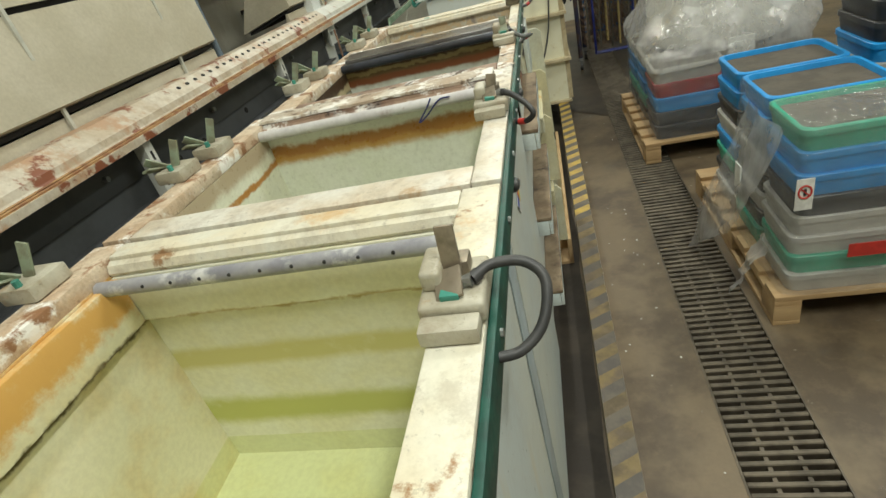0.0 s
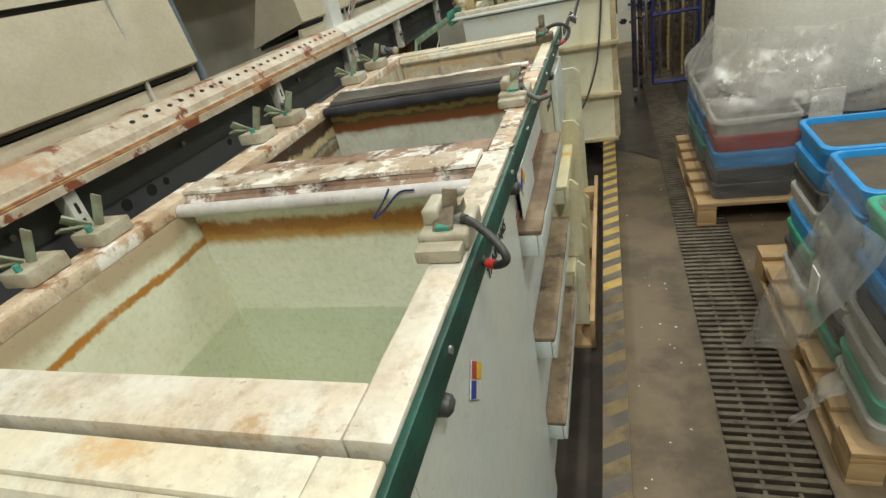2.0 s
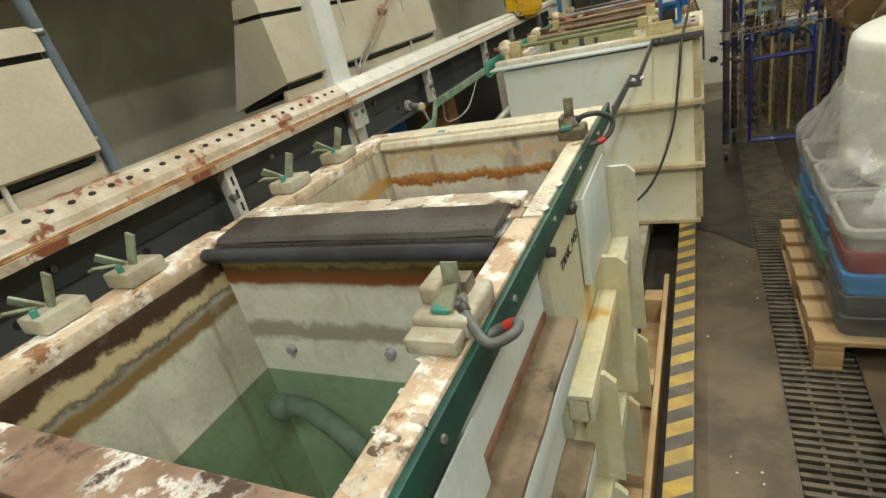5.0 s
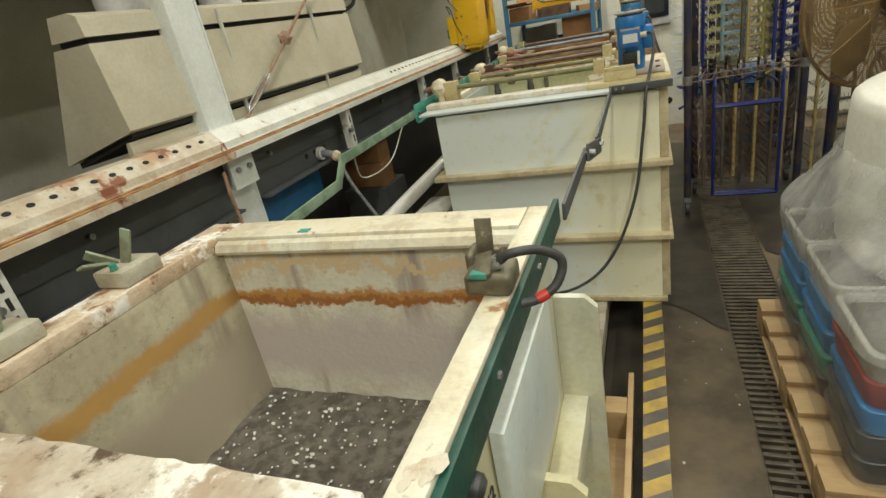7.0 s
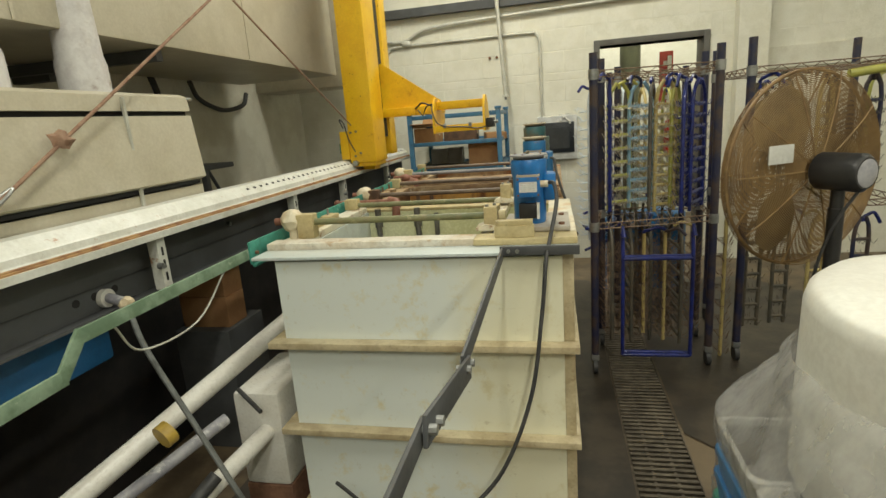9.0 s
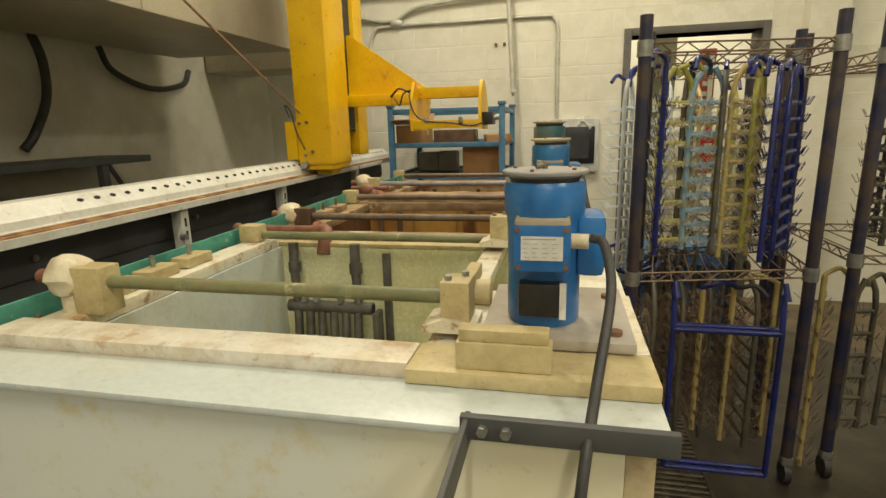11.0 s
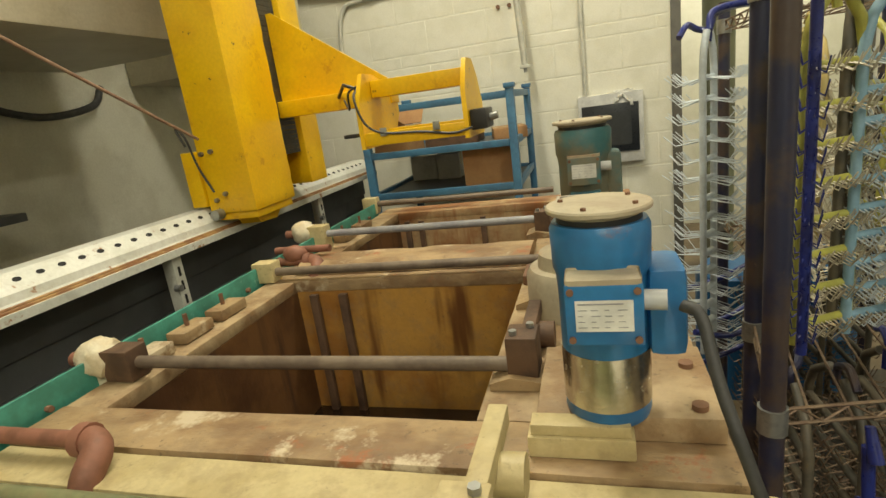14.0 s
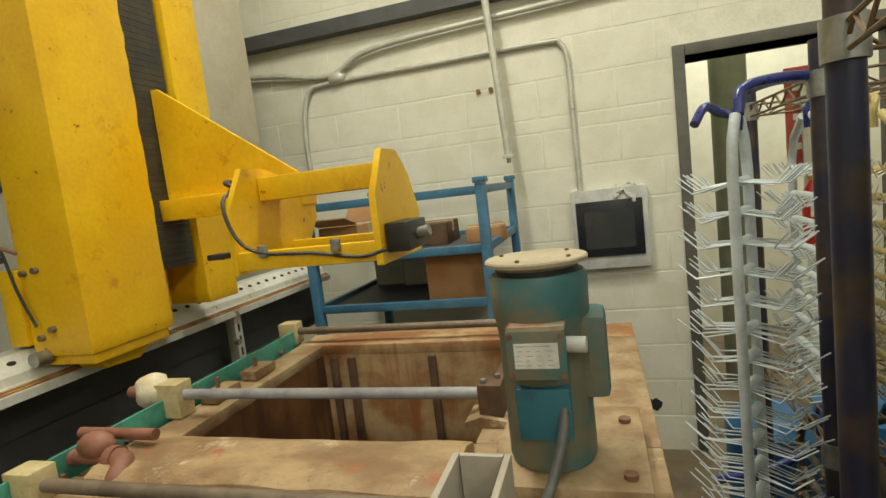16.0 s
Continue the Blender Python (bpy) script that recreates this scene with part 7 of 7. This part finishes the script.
part("lead", tube(N(), curve_pts([FM @ Vector((0.0, -0.2, -0.03)), FM @ Vector((-0.05, -0.14, -0.2)), FM @ Vector((-0.06, -0.1, -0.45)), FM @ Vector((-0.02, -0.12, -0.8))]), 0.005, 8), "rubber", fan)
part("guard_tag", box(N(), -0.245, -0.14, -0.066, -0.062, 0.04, 0.10, 0.001, FM), "card_white", fan, "worn pale label on the guard")

# ---- pallets, crates and foam rolls ----
def pallet(x0, y0, w, d, label, h=0.13):
    t = thing("pallet", (x0 + w / 2, y0 + d / 2, 0), label, "pallet", "wooden pallets on the floor")
    nb = 7
    for i in range(nb):
        ya = y0 + (d - 0.1) * i / (nb - 1)
        part("top_board", box(N(), x0, x0 + w, ya, ya + 0.1, h - 0.02, h, 0.003), "pine", t)
    for i in range(3):
        xa = x0 + (w - 0.09) * i / 2
        part("stringer_board", box(N(), xa, xa + 0.09, y0, y0 + d, h - 0.04, h - 0.0205, 0.003), "pine", t)
        part("bottom_board", box(N(), xa, xa + 0.09, y0, y0 + d, 0.0, 0.018, 0.003), "pine", t)
        for j in range(3):
            yb_ = y0 + (d - 0.12) * j / 2
            part("block", box(N(), xa, xa + 0.09, yb_, yb_ + 0.12, 0.0185, h - 0.0405, 0.004), "pine", t)
    return t


pallet(0.885, 3.27, 1.0, 1.03, "pale pine pallet on the floor")
pallet(1.065, 1.745, 1.1, 1.1, "pale pine pallet loaded with crates")

CRATE = {}


def crate_mesh(w, d, h, color):
    """Rounded open tray with a thick lip and a recessed floor."""
    key = (w, d, h, color)
    if key in CRATE:
        return CRATE[key]

    def loop(b, ww, dd, z, r=0.035, n=5):
        out = []
        for cx, cy, a0 in ((ww / 2 - r, dd / 2 - r, 0), (-ww / 2 + r, dd / 2 - r, 90), (-ww / 2 + r, -dd / 2 + r, 180), (ww / 2 - r, -dd / 2 + r, 270)):
            for i in range(n):
                a = radians(a0 + 90 * i / (n - 1))
                out.append(b.verts.new((cx + r * math.cos(a), cy + r * math.sin(a), z)))
        return out
    b = N()
    ls = [loop(b, w - 0.026, d - 0.026, 0), loop(b, w - 0.012, d - 0.012, h * 0.55), loop(b, w - 0.012, d - 0.012, h - 0.024), loop(b, w, d, h - 0.022), loop(b, w, d, h - 0.003), loop(b, w - 0.006, d - 0.006, h),
          loop(b, w - 0.03, d - 0.03, h), loop(b, w - 0.034, d - 0.034, h - 0.006), loop(b, w - 0.04, d - 0.04, h - 0.02)]
    for p, q in zip(ls, ls[1:]):
        n = len(p)
        for i in range(n):
            b.faces.new((p[i], p[(i + 1) % n], q[(i + 1) % n], q[i]))
    b.faces.new(ls[0][::-1])
    shell = finish(b, "shell", "pp_" + color)
    b = N()
    lo = loop(b, w - 0.041, d - 0.041, h - 0.019)
    b.faces.new(lo)
    lo2 = loop(b, w - 0.041, d - 0.041, h - 0.03)
    b.faces.new(lo2[::-1])
    for i in range(len(lo)):
        b.faces.new((lo[i], lo2[i], lo2[(i + 1) % len(lo)], lo[(i + 1) % len(lo)]))
    fill = finish(b, "filling", "crate_in")
    CRATE[key] = (shell, fill)
    return CRATE[key]


def crate(x, y, z, w, d, h, color, rz=0.0):
    s, f = crate_mesh(w, d, h, color)
    t = thing("crate", (x, y, z), "stackable %s plastic crate filled with dark goods" % color, "crate", "stacked plastic crates")
    t.rotation_euler[2] = radians(rz)
    for me in (s, f):
        o = new(me.name, me)
        o.parent = t
    return t


rnd = random.Random(3)


def stack(x, y, z, w, d, h, colors):
    for i, c in enumerate(colors):
        crate(x + rnd.uniform(-0.003, 0.003), y + rnd.uniform(-0.003, 0.003), z + i * (h - 0.0005), w, d, h, c, rnd.uniform(-0.8, 0.8))


H8 = 0.078
g, bl, gr, k_, rd = "grey", "blue", "green", "black", "red"
stack(1.305, 1.91, 0.131, 0.40, 0.30, H8, (g, gr, g, g, k_, bl, bl, gr))
stack(1.715, 1.91, 0.131, 0.40, 0.30, H8, (g, gr, bl, g, k_, g, bl, gr))
stack(1.31, 2.22, 0.131, 0.40, 0.30, H8, (gr, k_, g, k_, g, k_, bl, bl))
stack(1.72, 2.22, 0.131, 0.40, 0.30, H8, (gr, g, g, bl, k_, g))
stack(1.31, 2.53, 0.131, 0.40, 0.30, H8, (g, k_, gr, bl, g, k_, bl, bl))
stack(1.80, 2.60, 0.131, 0.40, 0.34, H8, (g, bl, g, bl, g, bl, g, bl, k_, k_, k_, bl))
for yy in (3.46, 3.80, 4.125):
    stack(1.14, yy, 0.131, 0.38, 0.32, 0.085, (k_, k_, bl, rd, g) if yy < 3.5 else (k_, gr, bl, bl, g))
    stack(1.54, yy, 0.131, 0.38, 0.32, 0.085, (k_, g, bl, rd, k_) if yy < 3.5 else (k_, g, g, bl, k_))
# far pallets of the same goods
pallet(2.15, 2.9, 1.0, 1.0, "pale pine pallet loaded with crates")
for xx in (2.36, 2.78):
    for yy in (3.08, 3.42, 3.74):
        stack(xx, yy, 0.131, 0.40, 0.32, 0.085, (k_, g, bl, k_, g, k_, bl))


def roll(x, y, z0, z1, r, name="foam_roll", label="big white roll of foam sheet in plastic film"):
    t = thing(name, (x, y, z0), label, "foam roll", "white foam rolls")
    b = N()
    n, rows = 56, []
    for r_, z in ((r * 0.96, z0), (r, z0 + 0.03), (r * 1.005, (z0 + z1) / 2), (r, z1 - 0.05), (r * 0.985, z1 - 0.02), (r * 0.94, z1 - 0.004), (r * 0.8, z1 + 0.004), (r * 0.4, z1 + 0.0), (r * 0.1, z1 - 0.01)):
        rows.append([b.verts.new((x + r_ * math.cos(2 * math.pi * i / n) * (1 + 0.012 * noise.noise(Vector((math.cos(2 * math.pi * i / n) * 2, math.sin(2 * math.pi * i / n) * 2, z * 3)))), y + r_ * math.sin(2 * math.pi * i / n) * (1 + 0.012 * noise.noise(Vector((i * 0.2, z * 4, 1)))), z + 0.008 * noise.noise(Vector((math.cos(2 * math.pi * i / n) * 2, math.sin(2 * math.pi * i / n) * 2, r_ * 5))))) for i in range(n)])
    for p, q in zip(rows, rows[1:]):
        for i in range(n):
            b.faces.new((p[i], p[(i + 1) % n], q[(i + 1) % n], q[i]))
    b.faces.new(rows[0][::-1])
    b.faces.new(rows[-1])
    part("roll", b, "foam", t)
    return t


roll(1.46, 3.88, 0.558, 1.07, 0.43)
roll(2.40, 3.35, 0.735, 1.05, 0.36)


def drape(name, pts, material, label, amp=0.02, n=40, k=9.0, seed=0):
    """Crumpled film patch over four corner points."""
    b = N()
    A, B_, C_, D_ = [Vector(p) for p in pts]
    nor = (B_ - A).cross(D_ - A).normalized()
    g_ = [[None] * (n + 1) for _ in range(n + 1)]
    for i in range(n + 1):
        for j in range(n + 1):
            u, v = i / n, j / n
            p = A.lerp(B_, u).lerp(D_.lerp(C_, u), v)
            q = p * k + Vector((seed, seed * 2, 0))
            p = p + nor * (amp * noise.noise(q) + amp * 0.5 * noise.noise(q * 2.7)) + Vector((0, 0, 0.4 * amp * noise.noise(q + Vector((9, 9, 9)))))
            g_[i][j] = b.verts.new(p)
    for i in range(n):
        for j in range(n):
            b.faces.new((g_[i][j], g_[i + 1][j], g_[i + 1][j + 1], g_[i][j + 1]))
    return solo(name, b, material, label, "plastic film", "stretch film round the crates")


def around(name, rows, material, label, a0=0.0, a1=360.0, n=150, m=34, amp=0.01, kc=3.0, kz=9.0, seed=0.0):
    """Film laid round a load: rows of (z, centre x, centre y, half width, half depth, squareness)."""
    b = N()
    grid = []
    full = a1 - a0 > 359
    for j in range(m + 1):
        f = j / m * (len(rows) - 1)
        i = min(int(f), len(rows) - 2)
        w = f - i
        w = w * w * (3 - 2 * w)
        z, cx, cy, hx, hy, q = (p + (r - p) * w for p, r in zip(rows[i], rows[i + 1]))
        line = []
        for k in range(n if full else n + 1):
            a = radians(a0 + (a1 - a0) * k / n)
            c, d = math.cos(a), math.sin(a)
            r = ((abs(c) / hx) ** q + (abs(d) / hy) ** q) ** (-1 / q)
            p = Vector((c * kc + seed, d * kc, z * kz))
            fold = 1 - abs(noise.noise(p)) * 2.2
            r += amp * (fold + 0.6 * noise.noise(p * 2.3) + 0.25 * noise.noise(p * 6.1))
            line.append(b.verts.new((cx + r * c, cy + r * d, z + amp * 0.8 * noise.noise(p * 1.7 + Vector((4, 4, 4))))))
        grid.append(line)
    for p, r in zip(grid, grid[1:]):
        for k in range(len(p) if full else len(p) - 1):
            b.faces.new((p[k], p[(k + 1) % len(p)], r[(k + 1) % len(p)], r[k]))
    return solo(name, b, material, label, "plastic film", "stretch film round the crates")


# film round the first pallet load
around("stretch_film", [(0.135, 1.51, 2.06, 0.425, 0.318, 14), (0.45, 1.51, 2.06, 0.421, 0.314, 14), (0.77, 1.51, 2.06, 0.416, 0.309, 14)], "film",
       "clear stretch film over the crate fronts", 150, 330, 160, 44, 0.005, 5.0, 30.0, 1.0)
drape("stretch_film", [(1.10, 1.75, 0.768), (1.92, 1.75, 0.768), (1.90, 2.03, 0.77), (1.10, 2.0, 0.77)], "film", "clear stretch film over the top crate", 0.005, 50, 16, 3)
drape("torn_film", [(1.075, 1.80, 0.74), (1.085, 2.22, 0.70), (0.90, 2.32, 0.012), (0.98, 2.02, 0.25)], "bag", "torn crumpled film hanging to the floor", 0.022, 60, 5, 4)
drape("torn_film", [(1.05, 1.82, 0.30), (1.055, 1.9, 0.32), (0.985, 1.95, 0.02), (0.965, 1.91, 0.03)], "bag", "torn strand of film hanging to the floor", 0.02, 30, 16, 5)
# film and bag round the second load
around("stretch_film", [(0.14, 1.34, 3.79, 0.405, 0.51, 14), (0.35, 1.34, 3.79, 0.403, 0.508, 14), (0.56, 1.34, 3.79, 0.40, 0.50, 12)], "film_side",
       "clear stretch film over the crate sides", 0, 360, 220, 36, 0.006, 6.0, 22.0, 2.0)
around("plastic_bag", [(0.545, 1.34, 3.79, 0.41, 0.515, 12), (0.60, 1.35, 3.80, 0.43, 0.525, 7), (0.66, 1.39, 3.83, 0.475, 0.53, 4), (0.74, 1.43, 3.86, 0.475, 0.50, 2.6), (0.82, 1.45, 3.875, 0.455, 0.465, 2.1), (0.90, 1.46, 3.88, 0.438, 0.438, 2)], "bag",
       "crumpled clear bag round the foam roll", 0, 360, 220, 40, 0.018, 2.4, 3.5, 5.0)
around("plastic_bag", [(0.74, 2.40, 3.35, 0.42, 0.42, 3), (0.86, 2.40, 3.35, 0.42, 0.42, 2.2), (0.98, 2.40, 3.35, 0.375, 0.375, 2), (1.05, 2.40, 3.35, 0.37, 0.37, 2)], "bag",
       "crumpled clear bag round the second foam roll", 0, 360, 160, 30, 0.026, 2.2, 4.0, 8.0)
# labels on the loads
solo("paper_label", box(N(), 1.33, 1.46, 3.268, 3.272, 0.36, 0.66), "label", "white paper sheet taped to the film", "label", smooth=False)
t = thing("warning_label", (1.06, 1.74, 0.55), "white label with a red ring and bar", "label")
part("card", box(N(), 1.085, 1.135, 1.722, 1.725, 0.50, 0.61), "label", t, smooth=False)
part("ring", tube(N(), [(1.11 + 0.018 * math.cos(2 * math.pi * i / 20), 1.7205, 0.565 + 0.022 * math.sin(2 * math.pi * i / 20)) for i in range(21)], 0.003, 6, False), "red_tape", t)
part("slash", rod(N(), (1.098, 1.7205, 0.578), (1.122, 1.7205, 0.552), 0.0025, 6), "red_tape", t)
part("symbol", box(N(), 1.106, 1.114, 1.719, 1.7215, 0.553, 0.577), "ink", t, smooth=False)
solo("red_tag", box(N(), 1.26, 1.40, 1.722, 1.725, 0.295, 0.345), "red_tape", "red label on a grey crate", "label", smooth=False)
solo("paper_label", box(N(), 1.012, 1.016, 2.0, 2.06, 0.44, 0.54, 0, Matrix.Identity(4)), "label", "white paper square on the torn film", "label", smooth=False)

# dark patches on the floor round the racks, either side of the grating
for cx, cy, rx, ry, lo, hi, sd in ((1.75, 6.1, 1.0, 1.35, 1.04, 9, 3), (0.66, 5.9, 0.6, 1.55, -9, 0.77, 7)):
    b = N()
    rim = []
    for i in range(60):
        a = 2 * math.pi * i / 60
        k = 1 + 0.16 * noise.noise(Vector((math.cos(a) * 2, math.sin(a) * 2, sd)))
        rim.append(b.verts.new((min(hi, max(lo, cx + rx * k * math.cos(a))), cy + ry * k * math.sin(a), 0.006)))
    b.faces.new(rim)
    solo("oil_patch", b, "oil", "dark patch on the floor under the racks", "oil stain", smooth=False)

# small litter on the floor
rnd = random.Random(12)
b = N()
for i in range(70):
    x, y = rnd.uniform(0.53, 1.2), rnd.uniform(0.6, 4.6)
    if GX0 - 0.01 < x < GX1 + 0.01:
        continue
    s = rnd.uniform(0.002, 0.006)
    bead(b, (x, y, s * 0.25), s, 1, (1, rnd.uniform(0.5, 1.4), 0.25), 0.4)
solo("floor_litter", b, "card_white", "small pale scraps scattered on the floor", "litter", kind="stuff")

# ---- wall blocks ----
BL = {}


def wall_block(w, h):
    key = (round(w, 3), round(h, 3))
    if key not in BL:
        BL[key] = finish(box(N(), 0.003, w - 0.003, 0, 0.02, 0.003, h - 0.003, 0.003, seg=1), "block", "block")
    return BL[key]


courses = []
z = 0.0
while z < 1.59:
    courses.append((z, 0.2))
    z += 0.2
courses += [(1.6, 0.2), (1.8, 0.075)]
z = 1.875
while z < 3.2:
    courses.append((z, 0.2))
    z += 0.2
for i, (z, h) in enumerate(courses):
    x = -2.2 - (0.2 if i % 2 else 0.0)
    while x < 3.0:
        a, c = max(x, -2.2), min(x + 0.4, 3.0)
        x += 0.4
        spans = [(a, c)]
        if z < 2.13 and c > 0.875 and a < 1.90:
            if z + h > 2.13:
                pass
            spans = [(a, min(c, 0.875)), (max(a, 1.90), c)]
        for p, q in spans:
            if q - p < 0.03:
                continue
            o = new("block", wall_block(q - p, h))
            o.location = (p, YW - 0.0145, z)
            o.parent = back_wall
